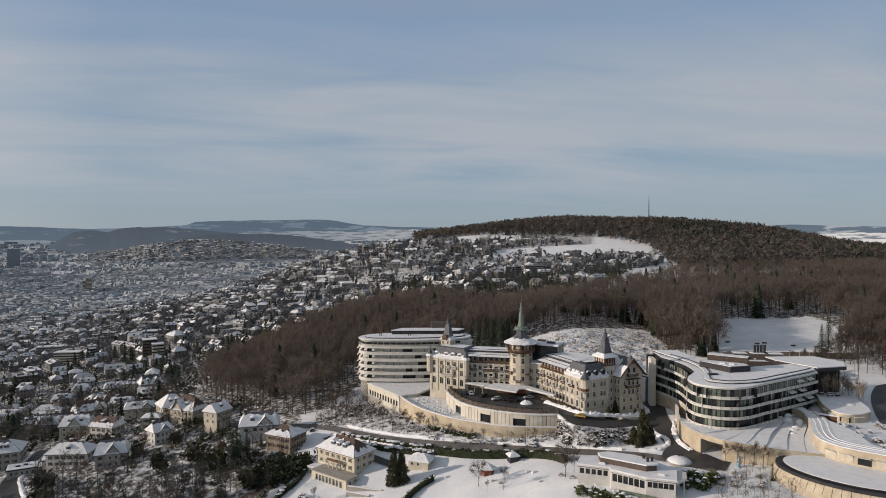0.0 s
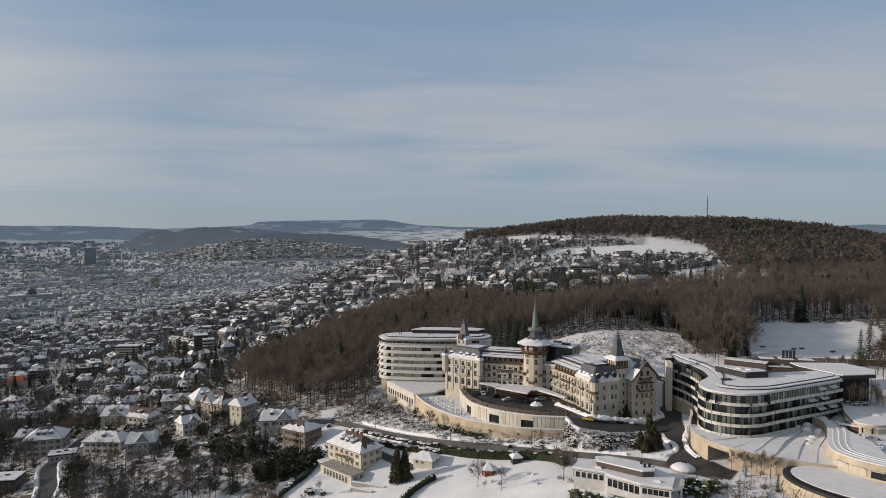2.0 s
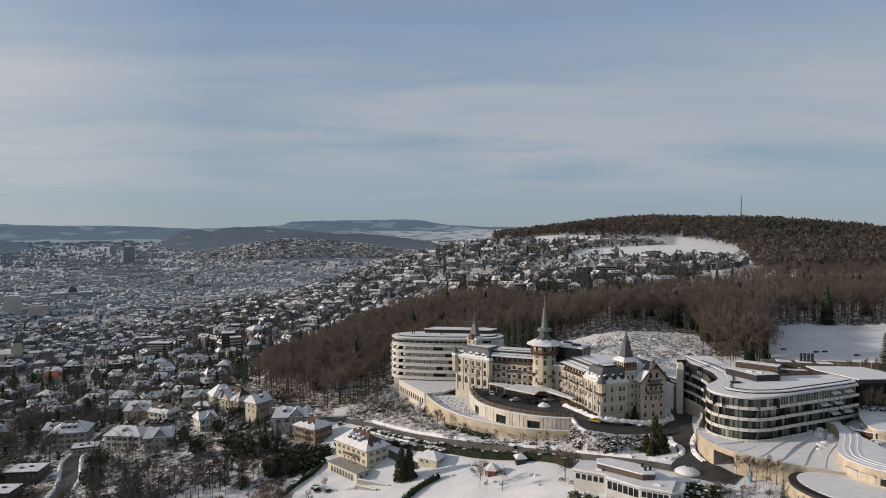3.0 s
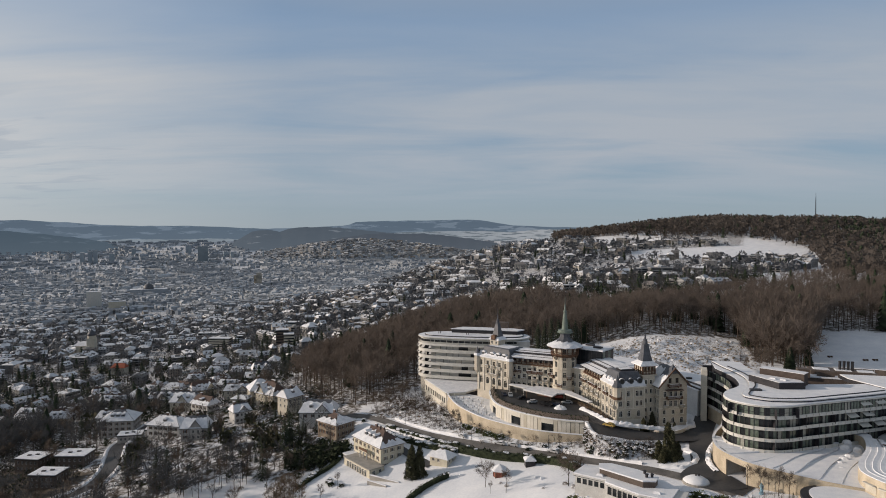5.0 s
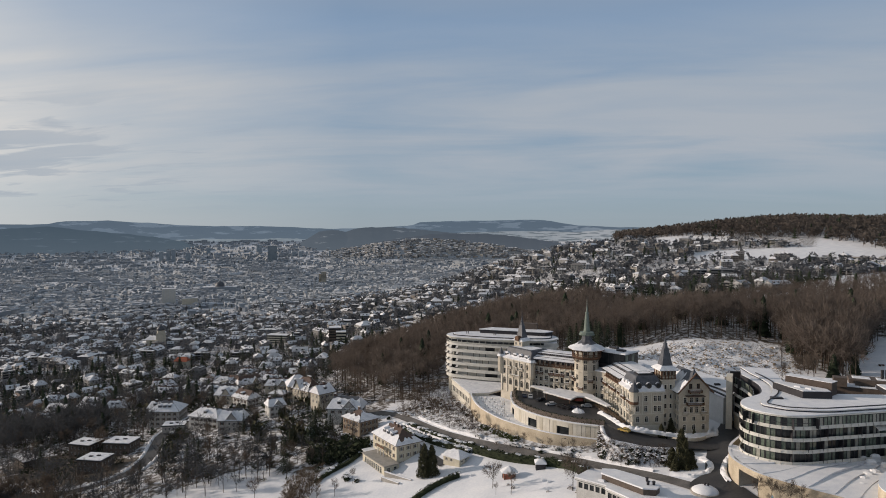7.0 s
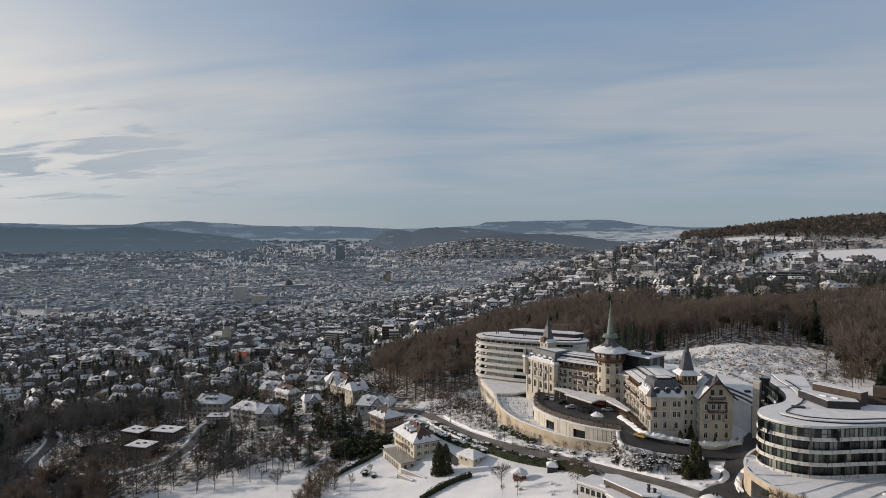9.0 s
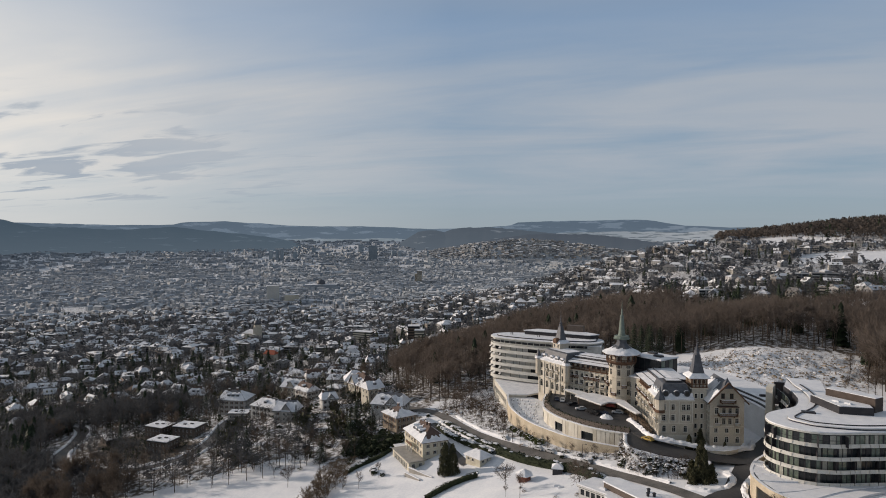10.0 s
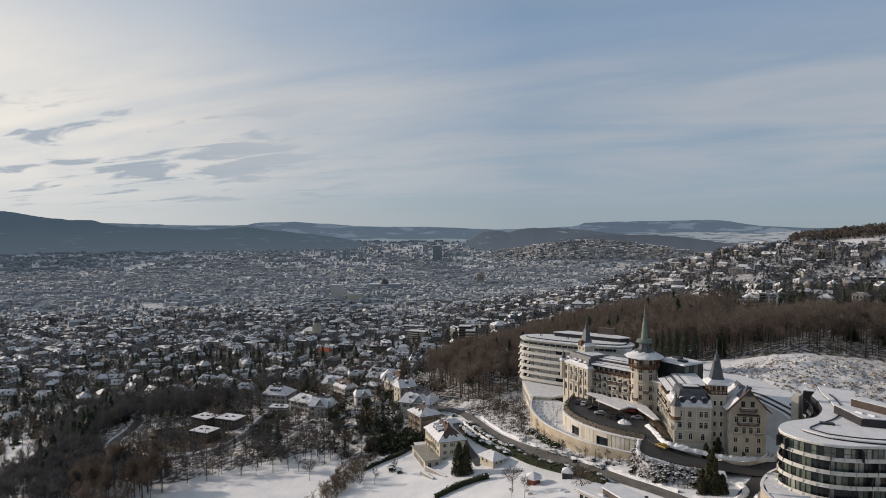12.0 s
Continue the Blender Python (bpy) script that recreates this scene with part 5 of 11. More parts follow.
west = thing("curved_west_wing", (-15, 333, -14), "modern hotel wing with stacked pale curved balconies", "hotel wing")
W_PLAN = smooth_closed([(-36, 323.6), (-22, 322.6), (-8, 323.6), (4, 326), (12, 330), (14.5, 337), (10, 344.5), (-4, 347), (-22, 345), (-36, 341.5), (-42.2, 336.5), (-43.6, 331), (-41.2, 326)], 1.5)
FLOOR, LOW = 3.38, -4.2
core = Shape().prism(offset_poly(W_PLAN, -2.0), LOW - 1, 16.4)
part("core", core, GLASS, west, "dark recessed glazing")
for k in range(6):
    z = LOW + FLOOR * k
    tall = 1.55 if k < 5 else 1.1
    outer, inner = offset_poly(W_PLAN, .55), offset_poly(W_PLAN, -2.2)
    sh = Shape()
    n = len(outer)
    v = [(x, y, z) for x, y in outer] + [(x * .999 + -15 * .001, y * .999 + 334 * .001, z + tall) for x, y in offset_poly(W_PLAN, .25)] + [(x, y, z + tall) for x, y in offset_poly(W_PLAN, .1)] + [(x, y, z + .35) for x, y in offset_poly(W_PLAN, .1)] + [(x, y, z + .35) for x, y in inner] + [(x, y, z) for x, y in inner]
    f = [(r * n + i, r * n + (i + 1) % n, (r + 1) * n + (i + 1) % n, (r + 1) * n + i) for r in range(5) for i in range(n)]
    f += [(5 * n + i, 5 * n + (i + 1) % n, (i + 1) % n, i) for i in range(n)]
    sh.add(v, f)
    band = part("balcony_band", sh, BAND, west)
    # blinds and solid bays set back between the bands, with dark gaps
    if k < 5:
        line = offset_poly(W_PLAN, -1.5)
        i = 0
        rr = random.Random(40 + k)
        while i < n - 2:
            m = rr.choice((2, 3, 3, 4))
            a, b = Vector(line[i]), Vector(line[min(i + m, n - 1)])
            if rr.random() < .6 and (a - b).length > .5 and a.y < 340:
                c = (a + b) / 2
                d = b - a
                part("blind", Shape().box(c.x, c.y, z + tall - .5, z + FLOOR - .12, d.length - .3, .12, math.atan2(d.y, d.x)), BAND if rr.random() < .7 else PALE, band)
            i += m
    # slanted awnings on the rounded end
    if k < 5:
        for i in range(n):
            x, y = offset_poly(W_PLAN, .3)[i]
            if x < -34.0 and i % 2 == 0:
                a, b = Vector(offset_poly(W_PLAN, .1)[i]), Vector(offset_poly(W_PLAN, .1)[(i + 1) % n])
                oa, ob_ = Vector(offset_poly(W_PLAN, 1.3)[i]), Vector(offset_poly(W_PLAN, 1.3)[(i + 1) % n])
                zt, zb = z + FLOOR - .05, z + FLOOR - 1.1
                aw = Shape().add([(a.x, a.y, zt), (b.x, b.y, zt), (ob_.x, ob_.y, zb), (oa.x, oa.y, zb), (a.x, a.y, zt - .08), (b.x, b.y, zt - .08), (ob_.x, ob_.y, zb - .08), (oa.x, oa.y, zb - .08)], [(3, 2, 1, 0), (4, 5, 6, 7), (0, 4, 7, 3), (1, 2, 6, 5), (2, 3, 7, 6)])
                part("awning", aw, WHITE, band)
top_glass = part("top_storey", Shape().prism(offset_poly(W_PLAN, -.8), LOW + FLOOR * 5 + .3, 16.6), BAND, west, "pale top storey behind a railing")
part("window_strip", Shape().prism(offset_poly(W_PLAN, -.74), LOW + FLOOR * 5 + 1.7, 15.6), GLASS, top_glass, "dark strip of windows")
mull = Shape()
line = offset_poly(W_PLAN, -.75)
for i in range(0, len(line), 2):
    mull.box(line[i][0], line[i][1], 13, 16.6, .16, .16)
part("mullion_frame", mull, BAND, top_glass)
rail = Shape()
line = offset_poly(W_PLAN, .4)
for i in range(len(line)):
    a, b = line[i], line[(i + 1) % len(line)]
    rail.bar((*a, 14.6), (*b, 14.6), .1)
    if i % 2 == 0:
        rail.bar((*a, 13.6), (*a, 14.6), .08)
part("railing", rail, BAND, west)
wroof = part("roof", Shape().prism(offset_poly(W_PLAN, .5), 16.55, 16.95), BAND, west)
part("roof_snow", Shape().prism(offset_poly(W_PLAN, .1), 16.95, 17.15), ROOF_SNOW, wroof, "flat roof under snow")
dark_line = offset_poly(W_PLAN, -3.0)
part("roof_kerb", Shape().prism(dark_line, 17.0, 17.55), DARK_METAL, wroof)
part("roof_snow", Shape().prism(offset_poly(W_PLAN, -3.4), 17.2, 17.75), ROOF_SNOW, wroof)
pent = part("penthouse", Shape().prism([(-27, 336.0), (8, 336.8), (11, 341), (4, 344), (-22, 342.8)], 17.3, 19.6), DARK_METAL, west, "dark penthouse")
part("roof_snow", Shape().prism([(-27.5, 335.6), (8.4, 336.4), (11.5, 341.2), (4, 344.4), (-22.4, 343.2)], 19.6, 20.0), ROOF_SNOW, pent)
part("lift_tower", Shape().box(-2, 345.0, 14, 23.0, 8.5, 3.5, .06), BROWN, west, "brown lift tower")
for x in (-33, -32, -18, -17):
    part("vent_pipe", Shape().lathe(x, 331.5, [(.2, 17.5), (.2, 18.8), (.32, 18.8), (.32, 19.1)], 8), DARK_METAL, wroof)
part("east_pavilion", Shape().box(10, 333, 8, 15.6, 9, 8, .2), WHITE, west)
part("roof_snow", Shape().box(10, 333, 15.6, 15.95, 9.6, 8.6, .2), ROOF_SNOW, west)
# lattice base
base = part("base", Shape().prism(offset_poly(W_PLAN, -1.4), -18, LOW), CONCRETE, west)
lat = Shape()
line = offset_poly(W_PLAN, -.9)
for i in range(len(line)):
    x, y = line[i]
    if x < -34 or y < 330:
        a, b = line[i], line[(i + 1) % len(line)]
        for z in range(4):
            lat.bar((*a, LOW - .2 - 2 * z), (*b, LOW - 2.2 - 2 * z), .3)
            lat.bar((*b, LOW - .2 - 2 * z), (*a, LOW - 2.2 - 2 * z), .3)
part("lattice", lat, PALE, base, "pale stone lattice screen")

# ---------------------------------------------------------------- terrace, podium and forecourt


def open_wall(sh, line, z0s, z1s, thick, slot=0, cap=None):
    """A wall along an open line, outside on its right hand, from z0s up to z1s."""
    nrm = sideways(line)
    n = len(line)
    v = []
    for p, q, a, b in zip(line, nrm, z0s, z1s):
        v += [(p.x, p.y, a), (p.x, p.y, b), (p.x + q.x * thick, p.y + q.y * thick, b), (p.x + q.x * thick, p.y + q.y * thick, a)]
    f = []
    for i in range(n - 1):
        k, m = 4 * i, 4 * i + 4
        f += [(k, m, m + 1, k + 1), (k + 1, m + 1, m + 2, k + 2), (k + 2, m + 2, m + 3, k + 3)]
    f += [(0, 1, 2, 3), (4 * n - 1, 4 * n - 2, 4 * n - 3, 4 * n - 4)]
    return sh.add(v, f, slot)


def line2(pts, step=1.5):
    return curve_points([(x, y, 0) for x, y in pts], step)


OUTER = line2([(-20.3, 298), (-18.4, 293), (-12.3, 280.9), (-5.8, 272.2), (3.8, 262.8), (15.1, 256.1), (26.1, 251.6), (37, 250.3), (47, 250.0)])
INNER = line2([(1.4, 291.5), (2.4, 286), (4.0, 280), (7.5, 270.8), (13.2, 263.9), (21, 258.2), (33.1, 253.4), (46.4, 252.6)])
terrace = thing("hotel_terrace", (10, 265, -6.4), "curved snowy terrace behind a tan stone retaining wall", "terrace")
sh = open_wall(Shape(), OUTER, [gz(p.x, p.y) - 1 for p in OUTER], [-5.2 + .0 * i for i in range(len(OUTER))], .5)
part("retaining_wall", sh, WALL_STONE, terrace, "tan limestone retaining wall")
sh = Shape()
nrm = sideways(OUTER)
sh.strip([(p.x - q.x * .12, p.y - q.y * .12, -4.95) for p, q in zip(OUTER, nrm)], [(p.x + q.x * .62, p.y + q.y * .62, -4.95) for p, q in zip(OUTER, nrm)])
sh.strip([(p.x - q.x * .12, p.y - q.y * .12, -5.25) for p, q in zip(OUTER, nrm)], [(p.x - q.x * .12, p.y - q.y * .12, -4.95) for p, q in zip(OUTER, nrm)])
part("coping_snow", sh, SNOW, terrace, "snow along the coping")
deck_poly = [(p.x, p.y) for p in OUTER[::2]] + [(46.4, 253.2), (30, 262), (16, 272), (11, 288), (-7, 302), (-12, 304)]
part("deck", Shape().prism(deck_poly, -8.5, -6.4), SNOW, terrace, "terrace floor under trodden snow")

podium = thing("podium", (25, 265, -6.4), "pale panelled podium with dark openings under the forecourt", "podium")
plan_len = [0.0]
for a, b in zip(INNER, INNER[1:]):
    plan_len.append(plan_len[-1] + (b - a).length)
TOP = -.75
n_in = len(INNER)
openings = []
for c in (19.5, 36.5, 50.5):
    openings.append((c - 2.2, c + 2.2))
back = sideways(INNER)
for i in range(n_in - 1):
    a, b = INNER[i], INNER[i + 1]
    s = (plan_len[i] + plan_len[i + 1]) / 2
    hole = any(o0 < s < o1 for o0, o1 in openings)
    c, d = (a + b) / 2, b - a
    t = math.atan2(d.y, d.x)
    q = back[i]
    if hole:
        part("window", Shape().box(c.x + q.x * .7, c.y + q.y * .7, -6.3, -2.9, d.length + .05, .1, t), GLASS, podium)
        part("lintel", Shape().box(c.x + q.x * .2, c.y + q.y * .2, -2.9, TOP - .2, d.length + .02, .5, t), PALE, podium)
    else:
        lean = random.uniform(-.04, .04)
        part("panel", Shape().box(c.x + q.x * .2 + lean, c.y + q.y * .2, -6.5, TOP - .55, d.length - .16, .4, t, 0, .05), PALE if i % 4 else CREAM, podium)
def inner(d, z):
    return [(p.x + q.x * d, p.y + q.y * d, z) for p, q in zip(INNER, back)]


sh = Shape().strip(inner(-.3, TOP - .5), inner(-.3, TOP)).strip(inner(-.3, TOP), inner(.7, TOP + .05))
part("parapet", sh, PALE, podium)
part("ledge_snow", Shape().strip(inner(-.35, TOP - .08), inner(-.35, TOP + .14)).strip(inner(-.35, TOP + .14), inner(.45, TOP + .2)), SNOW, podium, "thin line of snow on the ledge")
part("planted_slope", Shape().strip(inner(.45, TOP + .1), inner(1.7, YARD + .85)).strip(inner(1.7, YARD + .85), inner(2.3, YARD + .8)).strip(inner(2.3, YARD + .8), inner(2.35, YARD - .2)), BROWN, podium, "dark winter planting sloping up to the forecourt")
rim_twigs = Shape()
rr = random.Random(17)
for i in range(0, len(INNER)):
    for k in range(9):
        d = rr.uniform(.5, 2.3)
        z = TOP + .1 + (YARD + .85 - TOP) * min(1, (d - .45) / 1.2)
        p, q = INNER[i], back[i]
        x, y = p.x + q.x * d + rr.uniform(-.7, .7), p.y + q.y * d + rr.uniform(-.7, .7)
        rim_twigs.add([(x - .22, y, z - .1), (x + .22, y + rr.uniform(-.2, .2), z - .1), (x + rr.uniform(-.2, .2), y, z + rr.uniform(.15, .5))], [(0, 1, 2)])
tagged(part("planting", rim_twigs, HEDGE, podium, "low dark shrubs"), kind="stuff")

COURT = [(p.x + q.x * 2.1, p.y + q.y * 2.1) for p, q in zip(INNER[::2], back[::2])] + [(48.5, 251.6), (53, 248.6), (57.4, 251.8), (41.5, 286), (35, 290), (30, 291), (10.2, 294.5), (9.4, 291.2)]
tagged(part("forecourt", Shape().prism(COURT, -6.8, YARD), ASPHALT), "dark wet asphalt forecourt cleared of snow", "pavement", "", "structure")

# ramp and drive round the end of the hotel
sh = Shape()
drive = [((47, 254.2, -.03), (46.4, 250.2, -.12)), ((50.5, 253.6, -.4), (49.6, 240.6, -.95)), ((58.3, 251.6, -1.35), (57.4, 239.0, -1.7)), ((67, 250.4, -2.25), (65.2, 240.4, -2.45)), ((74, 253, -2.75), (74.5, 244.8, -3.0)), ((80, 256.8, -3.15), (83, 248, -3.7)), ((86, 262.5, -3.4), (91, 255, -3.9))]
for (a, b), (c, d) in zip(drive, drive[1:]):
    sh.add([a, b, d, c], [(0, 1, 2, 3)])
tagged(part("drive", sh, ASPHALT), "dark asphalt drive curving round the hotel", "road", "", "structure")
ramp_wall = Shape()
wl_pts = [Vector((*q[1][:2], 0)) for q in drive[:4]]
wl_line = curve_points([tuple(p) for p in wl_pts], 1.5)
open_wall(ramp_wall, wl_line, [gz(p.x, p.y) - 1 for p in wl_line], [np.interp(p.x, [45, 46.4, 49.6, 57.4, 65.2, 74], [.1, .0, -.8, -1.5, -2.25, -2.8]) for p in wl_line], .45)
tagged(part("ramp_wall", ramp_wall, DARK_METAL), "dark wall that carries the ramp", "wall", "", "structure")

edge = curve_points([q[1] for q in drive[:5]], 1.2)
apron = Shape()
rows, BANK_SPOTS = [], []
for i, (p, q) in enumerate(zip(edge, sideways(edge))):
    reach = float(np.interp(p.x, [46.4, 49.6, 53, 58, 66, 75, 83], [1.6, 2.8, 4.6, 6.8, 8.2, 6.4, 1.6]))
    lift = .2 + .25 * noise.noise(Vector((p.x * .5, p.y * .5, 2)))
    foot = (p.x - q.x * reach, p.y - q.y * reach)
    low = gz(*foot)
    mid = (p.x - q.x * reach * .55, p.y - q.y * reach * .55, .5 * p.z + .5 * low + .3 + .4 * noise.noise(Vector((p.x * .4, p.y * .4, 7))))
    top = (p.x - q.x * 1.3, p.y - q.y * 1.3, p.z + lift)
    rows += [(p.x + q.x * .3, p.y + q.y * .3, p.z - .1), (p.x - q.x * .5, p.y - q.y * .5, p.z + lift), top, mid, (*foot, low - .3)]
    BANK_SPOTS.append((top, mid, (*foot, low)))
apron.add(rows, [(5 * i + j, 5 * i + 1 + j, 5 * i + 6 + j, 5 * i + 5 + j) for i in range(len(edge) - 1) for j in range(4)])
tagged(part("snow_apron", apron, SNOW, None, "", True), "snowy bank falling away below the drive", "snow bank", "", "structure")

canopy = thing("entrance_canopy", (30, 275, -2.45), "sweeping white entrance canopy covered in snow", "canopy")
CAN = [(18.0, 279.4), (31.4, 270.9), (33.2, 276.2), (36.0, 277.0), (46.2, 265.4), (48.0, 267.0), (38.5, 281.8), (34.3, 283.8), (23.2, 287.6)]
part("roof", Shape().prism(CAN, 3.1, 3.4), WHITE, canopy, "thin white canopy roof")
part("roof_snow", Shape().prism(offset_poly(CAN, -.25), 3.4, 3.62), ROOF_SNOW, canopy, "snow on the canopy")
for x, y in ((19.6, 280.2), (30.6, 272.6), (24.2, 286.6), (36.4, 278.4), (45.8, 267.4)):
    part("column", Shape().lathe(x, y, [(.13, YARD), (.13, 3.15)], 8), TIMBER, canopy)
for x, y in ((25.6, 284.4), (29.6, 283.2), (33.4, 281.6)):
    part("entrance_screen", Shape().box(x, y, YARD, 2.6, 3.6, .4, -.3), TIMBER, canopy, "red-brown entrance screen")
RED = mat("red_fabric", (.17, .035, .025), (.26, .06, .042), .8, .8, 6)
for x, y, t in ((29.4, 276.8, -.45), (33.6, 276.8, .3)):
    sail = Shape().add([(x - 1.6, y - .9, 2.1), (x + 1.6, y - .9, 2.1), (x + 1.6, y + .9, 2.9), (x - 1.6, y + .9, 2.9), (x - 1.6, y - .9, 1.8), (x + 1.6, y - .9, 1.8)], [(0, 1, 2, 3), (4, 5, 1, 0)])
    m_ = Matrix.Translation((x, y, 0)) @ Matrix.Rotation(t, 4, "Z") @ Matrix.Translation((-x, -y, 0))
    sail.v = [tuple(m_ @ Vector(q)) for q in sail.v]
    part("awning", sail, RED, canopy, "dark red fabric awning over the entrance")
arcade = thing("glass_walkway", (14, 286, YARD), "long pale walkway roof along the hotel front", "canopy")
part("roof", Shape().prism([(9.9, 288.4), (18.4, 282.6), (23.4, 286.6), (17.0, 290.4), (11.2, 290.6)], 2.9, 3.15), BAND, arcade)
part("roof_snow", Shape().prism([(10.6, 288.6), (18.3, 283.4), (22.4, 286.4), (16.8, 289.8), (11.6, 290.0)], 3.15, 3.27), ROOF_SNOW, arcade, "thin snow on the walkway roof")
for x, y in ((11.0, 288.4), (14.2, 286.2), (17.8, 283.8)):
    part("post", Shape().lathe(x, y, [(.1, YARD), (.1, 2.95)], 8), BAND, arcade)
bed = thing("planting_bed", (44, 270, YARD), "brown winter planting bed along the hotel front", "planting")
bed_line = line2([(40.5, 276.5), (44.2, 271.6), (47.6, 266.8), (50.8, 260.8), (53.4, 254.6)], .8)
core_ = Shape()
nb = sideways(bed_line)
for d0, d1, z0, z1 in ((-.9, -.9, YARD - .1, YARD + .7), (-.9, .9, YARD + .7, YARD + .9), (.9, .9, YARD + .9, YARD - .1)):
    core_.strip([(p.x + q.x * d0, p.y + q.y * d0, z0) for p, q in zip(bed_line, nb)], [(p.x + q.x * d1, p.y + q.y * d1, z1) for p, q in zip(bed_line, nb)])
part("soil", core_, BROWN, bed)
twigs_ = Shape()
for p, q in zip(bed_line, nb):
    for k in range(14):
        d = rr.uniform(-1.1, 1.1)
        x, y, z = p.x + q.x * d + rr.uniform(-.4, .4), p.y + q.y * d + rr.uniform(-.4, .4), YARD + rr.uniform(.5, .95)
        twigs_.add([(x - .2, y, z - .15), (x + .2, y + rr.uniform(-.2, .2), z - .15), (x + rr.uniform(-.2, .2), y, z + rr.uniform(.2, .7))], [(0, 1, 2)])
tagged(part("shrubs", twigs_, DRY, bed, "low brown shrubs"), kind="stuff")

rim = line2([(68.5, 257.5), (70.6, 254.6), (74, 252.6), (78.2, 253.4), (81.8, 257.6), (83.6, 263.5), (83.6, 271)], 1.0)
tgarden = thing("gable_terrace", (76, 256, -3), "low curved garden terrace with snowy walls below the gable", "terrace")
part("floor", Shape().prism([(p.x, p.y) for p in rim] + [(80, 268), (70, 262)], -4.5, -2.75), SNOW, tgarden)
part("parapet", open_wall(Shape(), rim, [-4.6] * len(rim), [-1.9] * len(rim), .35), PALE, tgarden, "pale stone parapet")
part("coping_snow", Shape().strip([(p.x - q.x * .3, p.y - q.y * .3, -1.72 + .1 * math.sin(3 * i)) for i, (p, q) in enumerate(zip(rim, sideways(rim)))], [(p.x + q.x * .6, p.y + q.y * .6, -1.72 + .1 * math.sin(2.3 * i)) for i, (p, q) in enumerate(zip(rim, sideways(rim)))]), SNOW, tgarden)

gallery_b = thing("gallery_building", (-22, 312, -10), "low flat-roofed pale gallery with a slotted window row", "building")
GP = [(-38.2, 322.6), (-20.6, 297.4), (-12, 301.5), (-6, 312), (-7, 326), (-22, 327)]
gd = Vector(GP[1]) - Vector(GP[0])
facade(gallery_b, GP[0], GP[1], -16, -5.6, [(-10.4, 2.6, 1.5, even(11, gd.length, 1.0), 1, False)], PALE, .5, casing=DARK_METAL)
facade(gallery_b, GP[1], GP[2], -12, -5.6, [], PALE)
part("roof", Shape().prism(offset_poly(GP, .5), -5.6, -5.1), PALE, gallery_b)
part("roof_snow", Shape().prism(offset_poly(GP, .1), -5.1, -4.85), ROOF_SNOW, gallery_b, "flat roof under snow")
part("body", Shape().prism(offset_poly(GP, -.6), -15, -5.7), DARK_METAL, gallery_b)

# ---------------------------------------------------------------- link building and east wing
link = thing("link_building", (76, 292, -3), "low link building with a wide snow-covered roof", "building")
FRONT = [(60, 303), (66.5, 306.2), (72.4, 304.6), (77.1, 298.9), (81.2, 293.4), (85.7, 286.8), (89.3, 279.6)]
BACKS = [(94, 286), (97, 302), (86, 318), (72.5, 333), (62, 340), (46, 340), (40, 322), (46, 306)]
LF = [(p.x, p.y) for p in line2(FRONT, 1.5)]
LP = LF + BACKS
part("outer_wall", Shape().prism(LP, -4, 7.2), mat("white_concrete", (0.62, 0.63, 0.64), (0.74, 0.75, 0.76), 0.8, 0.3, 8), link, "smooth pale curved wall")
part("roof", Shape().prism(offset_poly(LP, .35), 7.2, 7.5), SNOW, link, "wide roof under snow")
LFV = line2(FRONT, 1.5)
LFN = sideways(LFV)


def link_line(d):
    return [Vector((p.x + n.x * d, p.y + n.y * d, 0)) for p, n in zip(LFV, LFN)]


# snow terraces of the roof, each behind a dark metal upstand that follows the curved front
for d, z in ((1.0, 7.5), (3.8, 8.0)):
    ll = link_line(d)
    part("roof_step", open_wall(Shape(), ll, [z] * len(ll), [z + .5] * len(ll), .7), DARK_METAL, link, "dark metal upstand")
    part("roof_snow", Shape().prism([(p.x, p.y) for p in link_line(d + .8)] + [(94, 289), (96, 302), (85.4, 317), (72, 332), (61.5, 339), (47, 339), (41, 322), (46.6, 308)], z - .1, z + .45), SNOW, link)
part("skylight_dome", Shape().lathe(53, 323, [(5.2, 8.3), (5.2, 9.6), (4.6, 9.9), (2, 10.2), (.1, 10.3)], 20), ROOF_SNOW, link)
for x, y in ((70, 314), (88, 296)):
    part("roof_vent", Shape().box(x, y, 8.4, 9.2, 2.2, 1.4, .4, 0, .15), DARK_METAL, link)

east = thing("curved_east_wing", (105, 240, -2), "modern hotel wing with sweeping pale bands and dark glass", "hotel wing")
EAST_FRONT = [(93.0, 277), (95.6, 269), (97.2, 260), (96.4, 250), (93.2, 241.5), (91.2, 234.5), (92.4, 228.4), (97, 224.6), (103, 223.4), (109, 225.2), (116, 229.6), (124, 234.4), (132, 239.2), (140, 244), (147, 248.6)]
EF = line2(EAST_FRONT, 1.3)
EN = sideways(EF)


def east_line(d):
    return [Vector((p.x - n.x * d, p.y - n.y * d, 0)) for p, n in zip(EF, EN)]


E_BACK = [(151, 262), (136, 258), (122, 254), (113, 256), (108.5, 264), (108, 276), (107, 290), (96, 290)]


def east_plan(d):
    return [(p.x, p.y) for p in east_line(d)] + E_BACK


